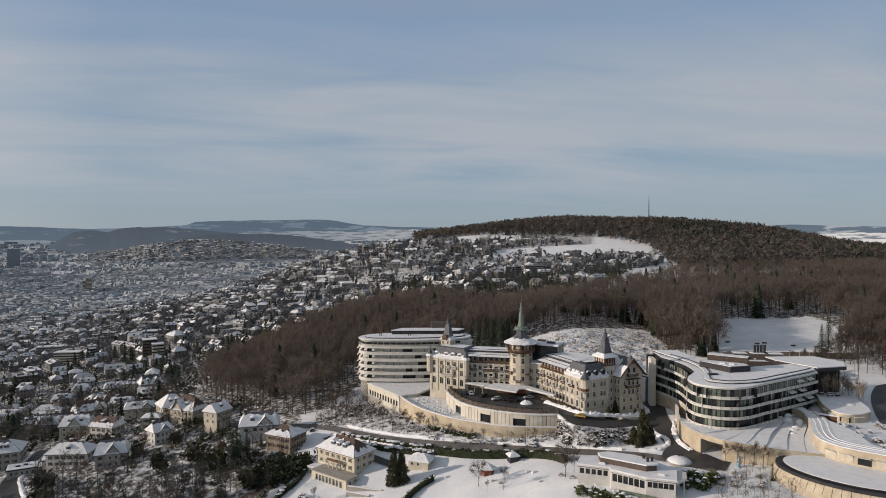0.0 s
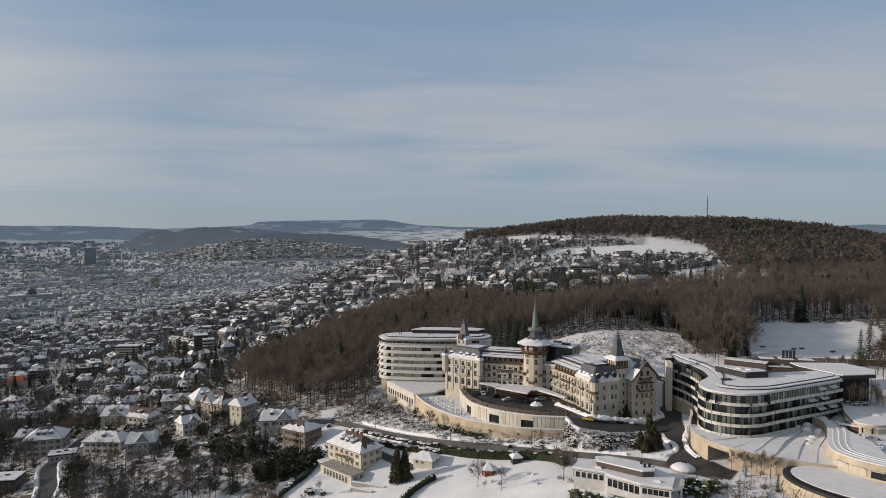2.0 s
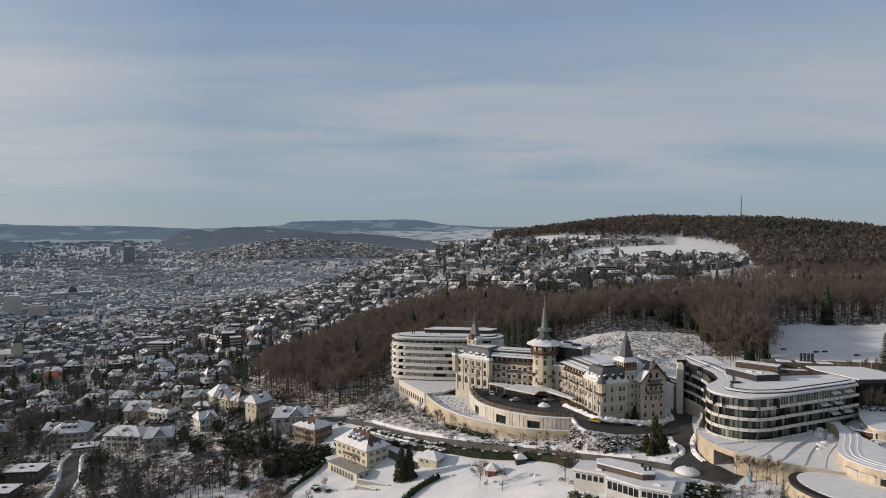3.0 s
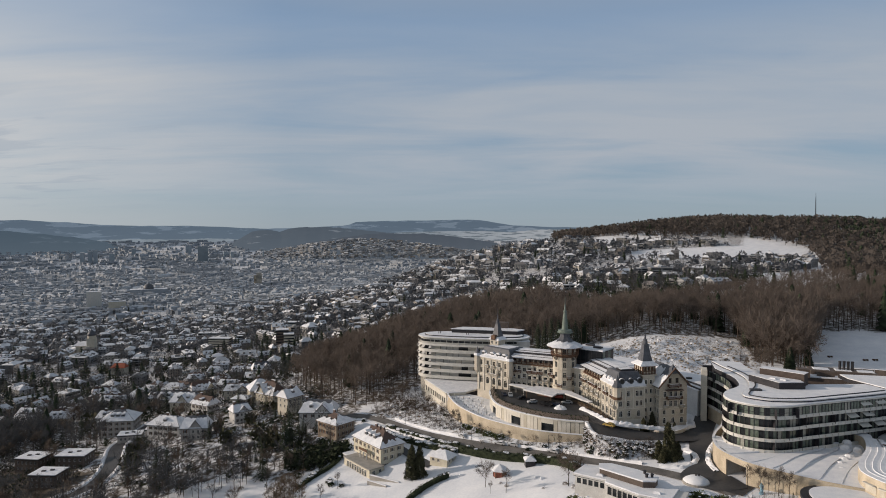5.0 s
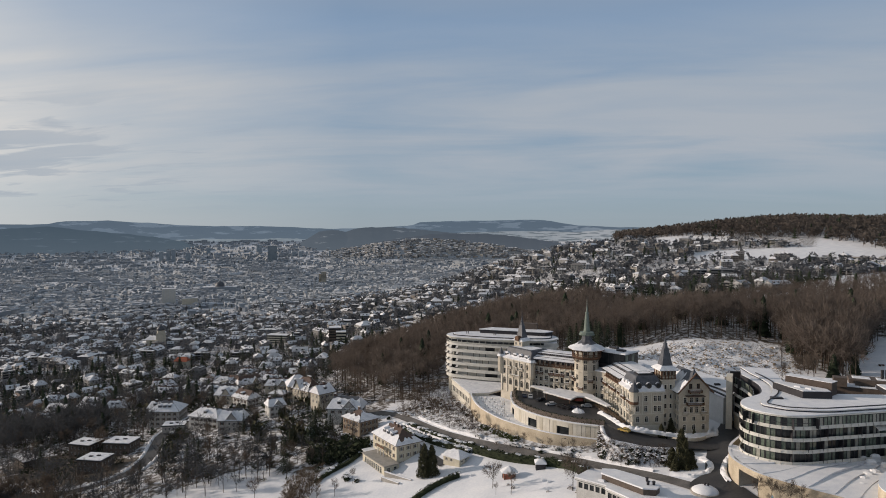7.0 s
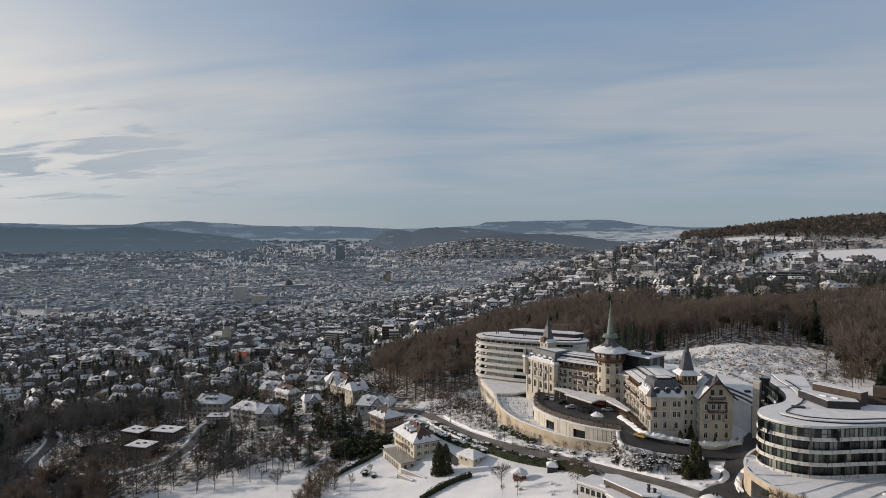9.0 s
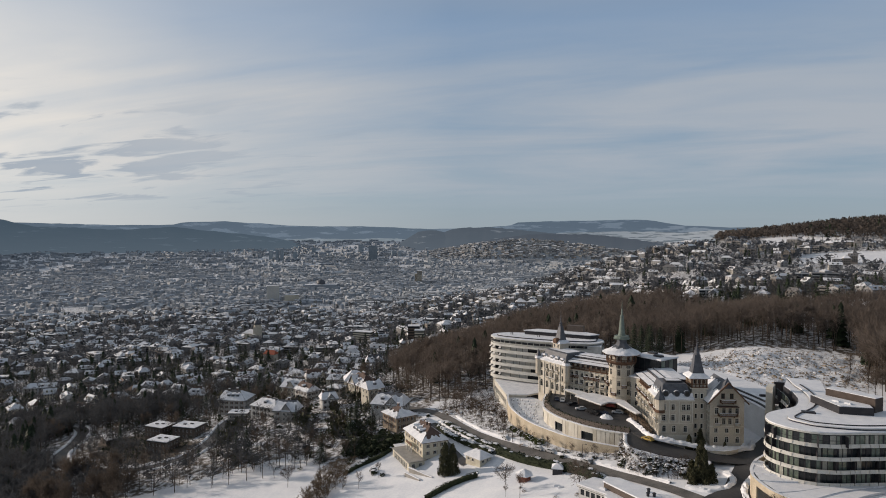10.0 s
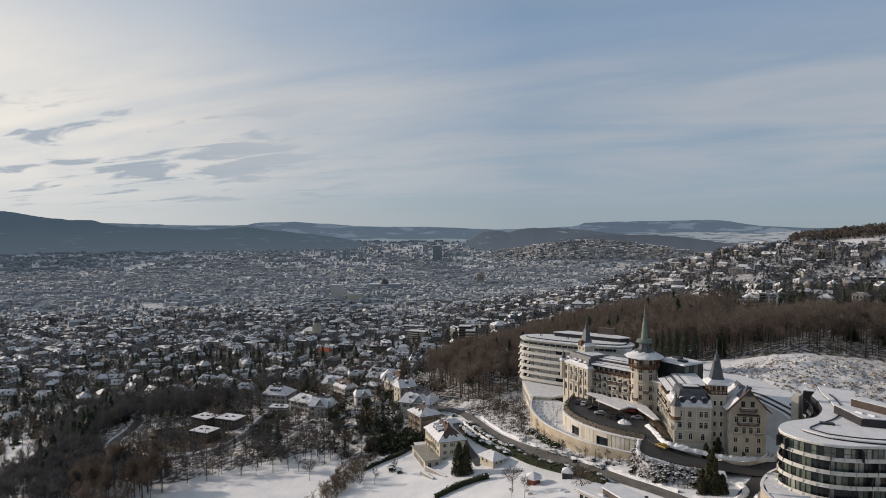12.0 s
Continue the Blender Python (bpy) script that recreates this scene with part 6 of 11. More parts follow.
E_LOW, E_STEP = 2.1, 3.62
CURTAIN = mat("curtained_window", (0.21, 0.215, 0.19), (0.34, 0.34, 0.30), 0.35, 0.6, 8)
arm = [p for p in east_line(.1) if p.y > 236 and p.x < 100]
part("base_wall", open_wall(Shape(), arm, [-5.5] * len(arm), [E_LOW] * len(arm), .4), WALL_STONE, east, "tan stone base below the bands")
part("core", Shape().prism(east_plan(-2.2), -3, 17.2), DARK_METAL, east)
for k in range(4):
    z = E_LOW + E_STEP * k
    sh = Shape()
    o0, o1, i1, i0 = east_line(.35), east_line(.15), east_line(-.05), east_line(-2.6)
    sh.strip([(p.x, p.y, z) for p in o0], [(p.x, p.y, z + 1.0) for p in o1])
    sh.strip([(p.x, p.y, z + 1.0) for p in o1], [(p.x, p.y, z + 1.0) for p in i1])
    sh.strip([(p.x, p.y, z + 1.0) for p in i1], [(p.x, p.y, z + .3) for p in i1])
    sh.strip([(p.x, p.y, z + .3) for p in i1], [(p.x, p.y, z + .3) for p in i0], 1)
    sh.strip([(p.x, p.y, z) for p in i0], [(p.x, p.y, z) for p in o0], 1)
    band = part("balcony_band", sh, [BAND, BROWN], east)
    seams = Shape()
    for p, q in zip(o0[::2], EN[::2]):
        seams.box(p.x - q.x * .0, p.y - q.y * .0, z + .08, z + .95, .07, .12, math.atan2(q.y, q.x) + math.pi / 2)
    tagged(part("seam", seams, CONCRETE, band), kind="stuff")
    # panes of the storey over this band
    gl = east_line(-1.15 if k < 3 else -.1)
    rr = random.Random(80 + k)
    i = 0
    while i < len(gl) - 2:
        m = 1
        a, b = gl[i], gl[i + m]
        c, d = (a + b) / 2, b - a
        t = math.atan2(d.y, d.x)
        h = E_STEP if k < 3 else 3.4
        g = rr.random()
        mt = GLASS if g < (.42 if k < 3 else .12) else CURTAIN if g > .86 else GREEN_GLASS
        pane = part("pane", Shape().box(c.x, c.y, z + .35, z + h, d.length - .14, .08, t), mt, band)
        post = Shape().box(a.x, a.y, z + .3, z + h, .13 if i % 3 else .42, .3, t)
        if k == 3 and 24 < i < 50:
            post.box(c.x, c.y, z + 1.9, z + 2.05, d.length, .2, t)
        if rr.random() < .12:
            o = EN[i]
            post.box(a.x - o.x * .7, a.y - o.y * .7, z + .3, z + h, .12, 1.5, t)
        part("mullion", post, DARK_METAL, band)
        i += m
    if k in (1, 2, 3):
        for i in range(len(gl) - 12, len(gl) - 2, 5) if k != 2 else range(len(gl) - 16, len(gl) - 6, 5):
            a, b = EF[i], EF[i + 3]
            na = EN[i]
            aw = Shape().add([(a.x + na.x, a.y + na.y, z + 3.4), (b.x + na.x, b.y + na.y, z + 3.4), (b.x - na.x * 1.2, b.y - na.y * 1.2, z + 2.3), (a.x - na.x * 1.2, a.y - na.y * 1.2, z + 2.3), (a.x + na.x, a.y + na.y, z + 3.32), (b.x + na.x, b.y + na.y, z + 3.32), (b.x - na.x * 1.2, b.y - na.y * 1.2, z + 2.2), (a.x - na.x * 1.2, a.y - na.y * 1.2, z + 2.2)], [(0, 3, 2, 1), (4, 5, 6, 7), (2, 3, 7, 6), (0, 4, 7, 3), (1, 2, 6, 5)])
            part("awning", aw, BAND, band, "pale fabric awning")
EAVE = 16.6
def eave_line(out):
    """The eaves plate is wide over the rounded front and narrow along the inner arm."""
    return [(p.x - n.x * d, p.y - n.y * d) for p, n, d in ((p, n, out - 2.6 * float(ease(238, 252, p.y)) * (p.x < 100)) for p, n in zip(EF, EN))] + E_BACK


def upper_plan(d):
    """The upper roof draws back from the eaves round the nose and along the inner arm."""
    return [(p.x - n.x * (d - e), p.y - n.y * (d - e)) for p, n, e in ((p, n, 2.6 * float(1 - ease(97, 114, p.x)) - 2.3 * float(ease(108, 118, p.x))) for p, n in zip(EF, EN))] + E_BACK


eave_plan = eave_line(.1)
er = part("eaves_roof", Shape().prism(eave_plan, EAVE, EAVE + .45), BAND, east)
part("roof_snow", Shape().prism(eave_line(-.05), EAVE + .45, EAVE + .75), SNOW, er, "eaves roof under snow")
part("fascia", Shape().prism(upper_plan(-3.4), EAVE + .5, EAVE + 1.15), mat("dark_blue_metal", (.012, .013, .032), (.024, .026, .055), .6, .5, 6), east, "dark blue metal fascia")
up_roof = part("upper_roof", Shape().prism(upper_plan(-3.1), EAVE + 1.15, EAVE + 1.25), BAND, east)
part("roof_snow", Shape().prism(upper_plan(-3.3), EAVE + 1.25, EAVE + 1.45), SNOW, up_roof, "upper roof under smooth snow")
UR = EAVE + 1.4
kerb = Shape()
kl = [Vector((*q, 0)) for q in upper_plan(-5.2)[:len(EF)]]
for a, b in zip(kl, kl[1:]):
    kerb.bar((a.x, a.y, UR + .12), (b.x, b.y, UR + .12), .35)
part("roof_kerb", kerb, DARK_METAL, up_roof, "dark kerb that follows the curved roof edge")
part("slab", Shape().box(91.2, 276.6, -4, 17.2, 2.2, 6.0, -.12, 0, .05), PALE, east, "tall pale end slab")
part("north_wall", Shape().box(99.5, 287.0, -4, 16.7, 15.0, 1.0, .1), DARK_METAL, east)
pl, pr = Vector((107.4, 257.6)), Vector((120.0, 249.8))
pd = pr - pl
pc = (pl + pr) / 2
pt = math.atan2(pd.y, pd.x)
plant = part("plant_screen", Shape().box(pc.x + 1.2, pc.y + 1.9, UR, 22.4, pd.length, 4.4, pt), mat("dark_brown_cladding", (0.048, 0.036, 0.03), (0.082, 0.063, 0.053), 0.7, 0.6, 6), east, "brown roof plant screen")
part("screen_snow", Shape().box(pc.x + 1.2, pc.y + 1.9, 22.4, 22.55, pd.length + .2, 4.6, pt), ROOF_SNOW, plant)
lowb = [(103.2, 255.0), (110.5, 243.6), (119.5, 246.2), (119.0, 250.4), (107.6, 257.4)]
pb = part("plant_box", Shape().prism(lowb, UR, 20.2), DARK_METAL, east, "low dark plant box")
part("roof_snow", Shape().prism(offset_poly(lowb, -.5), 19.9, 20.35), ROOF_SNOW, pb)
for x, y in ((110, 249.5), (113, 248)):
    part("hatch", Shape().box(x, y, 20.3, 20.8, 2.0, 1.2, pt, 0, .2), ROOF_SNOW, pb)
part("roof_hatch", Shape().box(102.5, 240.5, UR, UR + .5, 3.6, 1.8, .2), DARK_METAL, up_roof)

# long flat-roofed hall beyond the wing
hall = thing("flat_roofed_hall", (155, 262, 2), "dark flat-roofed hall under an even sheet of snow", "building")
HALL = [(139, 266), (148, 250.5), (161.5, 253.5), (166, 262), (160, 274), (138.5, 273)]
# brown cladding painted near black for the shade below the eaves
part("outer_wall", Shape().prism(offset_poly(HALL, -3.4), 0, 17.6), mat("shade_dark_cladding", (0.022, 0.017, 0.014), (0.045, 0.034, 0.028), 0.8, 0.6, 6), hall, "brown cladding darkened for the shade of deep eaves")
part("roof", Shape().prism(HALL, 16.9, 18.2), DARK_METAL, hall, "deep dark metal fascia")
part("roof_snow", Shape().prism(offset_poly(HALL, -.3), 18.0, 18.5), SNOW, hall, "flat roof under snow")
for k in range(5):
    q = Vector(HALL[1]).lerp(Vector(HALL[2]), (k + .5) / 5)
    part("pilaster", Shape().box(q.x, q.y + 3.2, 2, 17.6, .5, .5, .2), DARK_METAL, hall)
yard = thing("service_building", (140, 296, 6), "brown service building with a snowy flat roof", "building")
part("outer_wall", Shape().box(143, 296, 2, 12.8, 30, 11, -.12), BROWN, yard)
part("roof", Shape().box(143, 296, 12.8, 13.2, 30.6, 11.6, -.12), ROOF_SNOW, yard)
part("upper_wall", Shape().box(148, 299.5, 12.8, 14.8, 24, 9, -.12), BROWN, yard)
for k in range(3):
    part("screen", Shape().box(140 + 7.5 * k, 292.6 - .9 * k, 12.8, 15.0 - .5 * k, 6.4, .5, -.12), BROWN, yard, "brown timber screen")
    part("roof_snow", Shape().box(140.5 + 8 * k, 300.6 - 1.0 * k, 14.8, 15.0, 6.0, 4.4, -.12, 0, .15), ROOF_SNOW, yard, "patch of snow on the dark roof")
part("stair_block", Shape().box(131.5, 292.5, 12.8, 16.2, 4.5, 4.5, -.12), BROWN, yard)
for k in range(4):
    part("flue", Shape().lathe(147.5 + 1.55 * k, 300, [(.55, 14.8), (.55, 18.2), (.62, 18.2), (.62, 18.5), (.3, 18.5)], 10), DARK_METAL, yard, "dark round flue")

yard_wall = thing("yard_wall", (188, 334, 7), "long dark timber screen at the edge of the field", "wall")
for k in range(12):
    q = Vector((160, 339)).lerp(Vector((214, 326)), (k + .5) / 12)
    part("panel", Shape().box(q.x, q.y, gz(q.x, q.y) - .5, gz(q.x, q.y) + 3.2, 4.4, .4, -.24), BROWN, yard_wall)
    part("panel_snow", Shape().box(q.x, q.y, gz(q.x, q.y) + 3.2, gz(q.x, q.y) + 3.4, 4.5, .6, -.24), ROOF_SNOW, yard_wall)

# ---------------------------------------------------------------- garden wall, garage, snow terraces
spa_wall = thing("garden_wall", (95, 215, -4), "curved tan stone garden wall with a garage opening", "wall")
SW = line2([(95.8, 262), (94.0, 254), (90.4, 244), (88.2, 236), (87.6, 229), (88.2, 223.5), (89.7, 219.8), (91.8, 216.2), (94.2, 213.0), (98.5, 210.2), (106, 207), (114.5, 204.3), (124, 202.2)], 1.1)
sw_top = [float(np.interp(i, [0, len(SW) * .3, len(SW) * .62, len(SW) - 1], [1.2, 2.3, 2.2, .9])) for i in range(len(SW))]
gate = [i for i, p in enumerate(SW) if 89.5 < p.x < 94.4 and p.y < 220.2]
g_a, g_b = gate[0], gate[-1]
for name, rng_ in (("wall_west", (0, g_a)), ("wall_south", (g_b, len(SW) - 1))):
    seg = SW[rng_[0]:rng_[1] + 1]
    sh = open_wall(Shape(), seg, [gz(p.x, p.y) - 1.2 for p in seg], sw_top[rng_[0]:rng_[1] + 1], .5)
    part("stone_face", sh, WALL_STONE, spa_wall, "tan limestone facing")
seg = SW[g_a:g_b + 1]
part("lintel", open_wall(Shape(), seg, [.45] * len(seg), sw_top[g_a:g_b + 1], .5), WALL_STONE, spa_wall)
ga_, gb_ = SW[g_a], SW[g_b]
gc = (ga_ + gb_) / 2
gd_ = gb_ - ga_
gt = math.atan2(gd_.y, gd_.x)
inn = sideways([ga_, gb_])[0]
garage = Shape()
for s, e in ((ga_, 0), (gb_, 1)):
    garage.box(s.x + inn.x * 5, s.y + inn.y * 5, -6, .6, 9, .3, gt + math.pi / 2)
garage.box(gc.x + inn.x * 9, gc.y + inn.y * 9, -6, .6, gd_.length, .3, gt)
garage.box(gc.x + inn.x * 4.9, gc.y + inn.y * 4.9, .46, .7, gd_.length + .5, 9, gt)
part("garage", garage, CONCRETE, spa_wall, "dark garage entrance")
cop = Shape()
nn = sideways(SW)
cop.strip([(p.x - q.x * .15, p.y - q.y * .15, z + .06) for p, q, z in zip(SW, nn, sw_top)], [(p.x + q.x * .7, p.y + q.y * .7, z + .12) for p, q, z in zip(SW, nn, sw_top)])
part("coping_snow", cop, SNOW, spa_wall)
# stepped lawns between the wall and the wing
lawn = thing("stepped_lawn", (108, 216, 1), "snow-covered lawn in curved steps below the wing", "lawn")
EFs = east_line(-1.5)
for k in range(9):
    s0, s1 = .30 + .70 * k / 9, .30 + .70 * (k + 1) / 9 + .004
    m = 10
    v, tops = [], []
    for j in range(m + 1):
        for s in (s0, s1):
            w = SW[min(len(SW) - 1, int(s * (len(SW) - 1)))]
            f_i = min(len(EFs) - 1, int((.25 + .72 * s) * (len(EFs) - 1)))
            e = EFs[f_i]
            u = j / m
            bend = 1.8 * math.sin(math.pi * u) + 1.3 * math.sin(2 * math.pi * u + .4 * k)
            p = w.lerp(e, u)
            zt = sw_top[min(len(SW) - 1, int(s * (len(SW) - 1)))] * (1 - u) + (2.0 + .0 * k) * u - .06 + .35 * math.sin(math.pi * u) * (.5 + .5 * math.sin(k * 1.7))
            v.append((p.x + bend * .9, p.y, zt + (.5 * (.35 + u * (1.2 - u)) if s == s1 else 0)))
    sh = Shape().add(v, [(2 * j, 2 * j + 1, 2 * j + 3, 2 * j + 2) for j in range(m)])
    sh.add([(x, y, z) for x, y, z in v] + [(x, y, z - 1.2) for x, y, z in v], [(2 * j, 2 * j + 2, 2 * (m + 1) + 2 * j + 2, 2 * (m + 1) + 2 * j) for j in range(m)] + [(2 * j + 1, 2 * (m + 1) + 2 * j + 1, 2 * (m + 1) + 2 * j + 3, 2 * j + 3) for j in range(m)], 1)
    part("snow_step", sh, [SNOW, ROOF_SNOW], lawn)

# curved pavilions east of the lawn


def curved_pavilion(name, front, z0, z1, back, label, slots=0):
    ob = thing(name, (front[0][0], front[0][1], z0), label, "building")
    ln = line2(front, 1.2)
    poly = [(p.x, p.y) for p in ln] + back
    part("roof_snow", Shape().prism(poly, z1 - .05, z1 + .25), SNOW, ob, "roof under snow")
    sh = open_wall(Shape(), ln, [z0 - 2] * len(ln), [z1] * len(ln), .45)
    w = part("curved_wall", sh, WALL_STONE, ob, "curved tan stone wall")
    nr = sideways(ln)
    for i in range(slots, len(ln) - 4, 4) if slots else ():
        a, b, q = ln[i], ln[i + 3], nr[i]
        c, d = (a + b) / 2, b - a
        t = math.atan2(d.y, d.x)
        part("window", Shape().box(c.x - q.x * .06, c.y - q.y * .06, z0 - .4, z0 + 1.9, d.length, .14, t), CREAM if i % 3 else GLASS, w)
        part("awning", Shape().box(c.x - q.x * .6, c.y - q.y * .6, z0 + 1.9, z0 + 2.05, d.length, 1.1, t), BAND, w)
    return ob


SPA = curved_pavilion("spa_pavilion", [(131.4, 242.8), (134.3, 238.3), (131.1, 226.2), (124.7, 213.5), (122.3, 204.8), (124.5, 197.9), (128.6, 193.5), (132.8, 190.1), (140, 182), (150, 172)], 1.2, 5.0, [(160, 178), (148, 186), (138, 193.5), (135.6, 199.6), (138.7, 213.7), (137.7, 223), (135.6, 231.1), (137.7, 240.6), (136.3, 246)], "low spa pavilion with a curved stone wall and snowy roof", 34)
for d, h in ((1.6, .12), (3.3, .18), (5.2, .14)):
    drift = Shape()
    ln = line2([(133.2, 237.6), (130.6, 226.2), (124.6, 213.5), (122.3, 204.8), (124.8, 197.9), (128.9, 193.5), (133, 190.1), (140, 182), (149, 173)], 1.2)
    nr = sideways(ln)
    drift.strip([(p.x + q.x * d, p.y + q.y * d, 5.2) for p, q in zip(ln, nr)], [(p.x + q.x * (d + .25), p.y + q.y * (d + .25), 5.25 + h) for p, q in zip(ln, nr)])
    drift.strip([(p.x + q.x * (d + .25), p.y + q.y * (d + .25), 5.25 + h) for p, q in zip(ln, nr)], [(p.x + q.x * (d + 1.4), p.y + q.y * (d + 1.4), 5.24) for p, q in zip(ln, nr)])
    part("snow_ridge", drift, SNOW, SPA, "ridge of snow along the curved roof")
court_wall = curved_pavilion("garden_pavilion", [(146.8, 255.4), (148.7, 252.9), (143.9, 240.5), (141.4, 229.3), (143.9, 225.1), (148.9, 225.2), (154.3, 228)], 4.4, 7.2, [(157, 233.1), (161.9, 248.8), (162.8, 257.4), (158.3, 262)], "round garden terrace with a tan stone wall", 16)
for x, y, r, h in ((150, 240, 2.0, .3), (152.7, 237.5, 2.4, .4)):
    part("snow_heap", Shape().lathe(x, y, [(r, 7.35), (r * .85, 7.4 + h * .5), (r * .5, 7.4 + h * .85), (r * .1, 7.4 + h)], 10, 0, x, .7), SNOW, court_wall, "", True)
for x, y, t in ((150.7, 252, .3), (154, 252, .2), (155.8, 249.6, .5), (152.4, 249.2, .1)):
    table = part("terrace_table", Shape().box(x, y, 8.05, 8.15, 2.4, 1.0, t), DARK_METAL, court_wall, "dark terrace table")
    for sd in (-.9, .9):
        part("leg", Shape().box(x + sd * math.cos(t), y + sd * math.sin(t), 7.3, 8.05, .1, .8, t), DARK_METAL, table)
    part("table_snow", Shape().box(x, y, 8.15, 8.4, 1.9, .7, t, 0, .12), SNOW, table)
ob = thing("sunken_entrance", (137, 231, 2), "brown sunken entrance between snowy walls", "entrance")
part("door", Shape().box(140.5, 228.5, 1, 5.8, 7.5, .6, -.55), TIMBER, ob, "rust-brown doors")
part("lintel_snow", Shape().box(140.5, 228.5, 5.8, 6.2, 7.9, 1.4, -.55, 0, .2), SNOW, ob)
for x, y, z, s in ((126.8, 227, 2.4, 1.5), (124.6, 224.6, 2.2, 1.7), (122.5, 221, 1.9, 1.3), (121.4, 216.5, 1.6, 1.2), (127.6, 233.6, 3.2, 1.6), (129.6, 237.4, 3.8, 1.4), (130.6, 231.4, 3.4, 1.2), (126.2, 236.6, 3.0, 1.2)):
    tagged(part("snowy_boulder", Shape().lathe(x, y, [(s, z - 3), (s * 1.05, z - .4), (s * .75, z + .1), (s * .3, z + .3)], 7, 0, x, .6), SNOW, None, "", False), "boulder rounded over with thick snow", "boulder", "boulders by the spa")

# oval pool hall
pool = thing("oval_pool_hall", (121, 191, -4), "oval pool hall with a dark rim and snow roof", "building")


def oval(a, b, n=56, cx=122.5, cy=189.5, t=-.72):
    out = []
    for i in range(n):
        q = 2 * math.pi * i / n
        x, y = a * math.cos(q), b * math.sin(q)
        out.append((cx + x * math.cos(t) - y * math.sin(t), cy + x * math.sin(t) + y * math.cos(t)))
    return out


part("base", Shape().prism(oval(21.2, 13.6), -9, -3.6), WALL_STONE, pool, "low tan stone base")
lo, hi = oval(21.6, 14.0), oval(20.2, 12.8)
for i in range(56):
    j = (i + 1) % 56
    mid_l, mid_h = Vector(lo[i]).lerp(Vector(lo[j]), .95), Vector(hi[i]).lerp(Vector(hi[j]), .95)
    q = [(*lo[i], -3.7), (mid_l.x, mid_l.y, -3.7), (mid_h.x, mid_h.y, -1.2), (*hi[i], -1.2)]
    sh = Shape().add(q + [(x, y, z - .15) for x, y, z in q], [(0, 1, 2, 3), (7, 6, 5, 4), (0, 4, 5, 1), (2, 6, 7, 3)])
    part("ring_panel", sh, WALL_STONE, pool)
part("rim", Shape().prism(oval(20.4, 13.0), -1.2, -.35), DARK_METAL, pool, "dark metal rim")
ring = oval(19.6, 12.3)
for i in range(2, 24, 2):
    a, b = Vector(ring[i]), Vector(ring[i + 1])
    part("rim_snow", Shape().box(*((a + b) / 2), -.4, -.05 + .12 * (i % 3), (b - a).length * (.8 + .2 * (i % 2)), 1.0, math.atan2((b - a).y, (b - a).x), 0, .12), SNOW, pool)
part("roof_edge", Shape().prism(oval(18.6, 11.4), -.15, 0.05), DARK_METAL, pool)
part("roof_snow", Shape().prism(oval(18.2, 11.0), -.1, .22), SNOW, pool, "oval roof under even snow")

# ---------------------------------------------------------------- roads
road("road_front", [(-150, 345), (-110, 322), (-84, 309), (-62, 299), (-47.4, 287.7), (-33, 274.9), (-19.8, 263.5), (-7.8, 255.6), (3.6, 250.7), (14.6, 247.3), (25.3, 243.4), (35.6, 239.3), (45.3, 234.3), (54.8, 229.9), (63.9, 225.0), (72, 219.5), (80, 214), (90, 206)], 5.2, "grey asphalt lane with salted snow at its sides", .16, LANE)
road("road_east", [(95, 292), (91.5, 274), (87.5, 258), (86, 244), (85, 232), (85, 222), (88, 213), (94, 208)], 8.5, "dark cleared asphalt lane between the hotel wings")
road("road_garage", [(84, 224), (80, 216), (86, 212), (93, 215)], 9.0, "dark wet asphalt in front of the garage", .22)
road("road_northeast", [(158, 222), (166, 238), (176, 254), (186, 267), (200, 281), (228, 290), (290, 296)], 7.0, "dark curving lane at the wood's edge")
road("road_lower", [(-330, 278), (-312, 270), (-288, 250), (-272, 232), (-245, 220), (-210, 216), (-185, 222), (-171, 238), (-177, 258), (-190, 276), (-201, 292), (-205, 309), (-212, 335)], 6.6, "curving residential lane cleared of snow")

road("villa_drive", [(-52, 281), (-40, 266.4), (-31, 256), (-20.5, 246.2), (-12.8, 239.4)], 3.6, "dark wet drive beside the yellow villa", .14)

# ---------------------------------------------------------------- villas


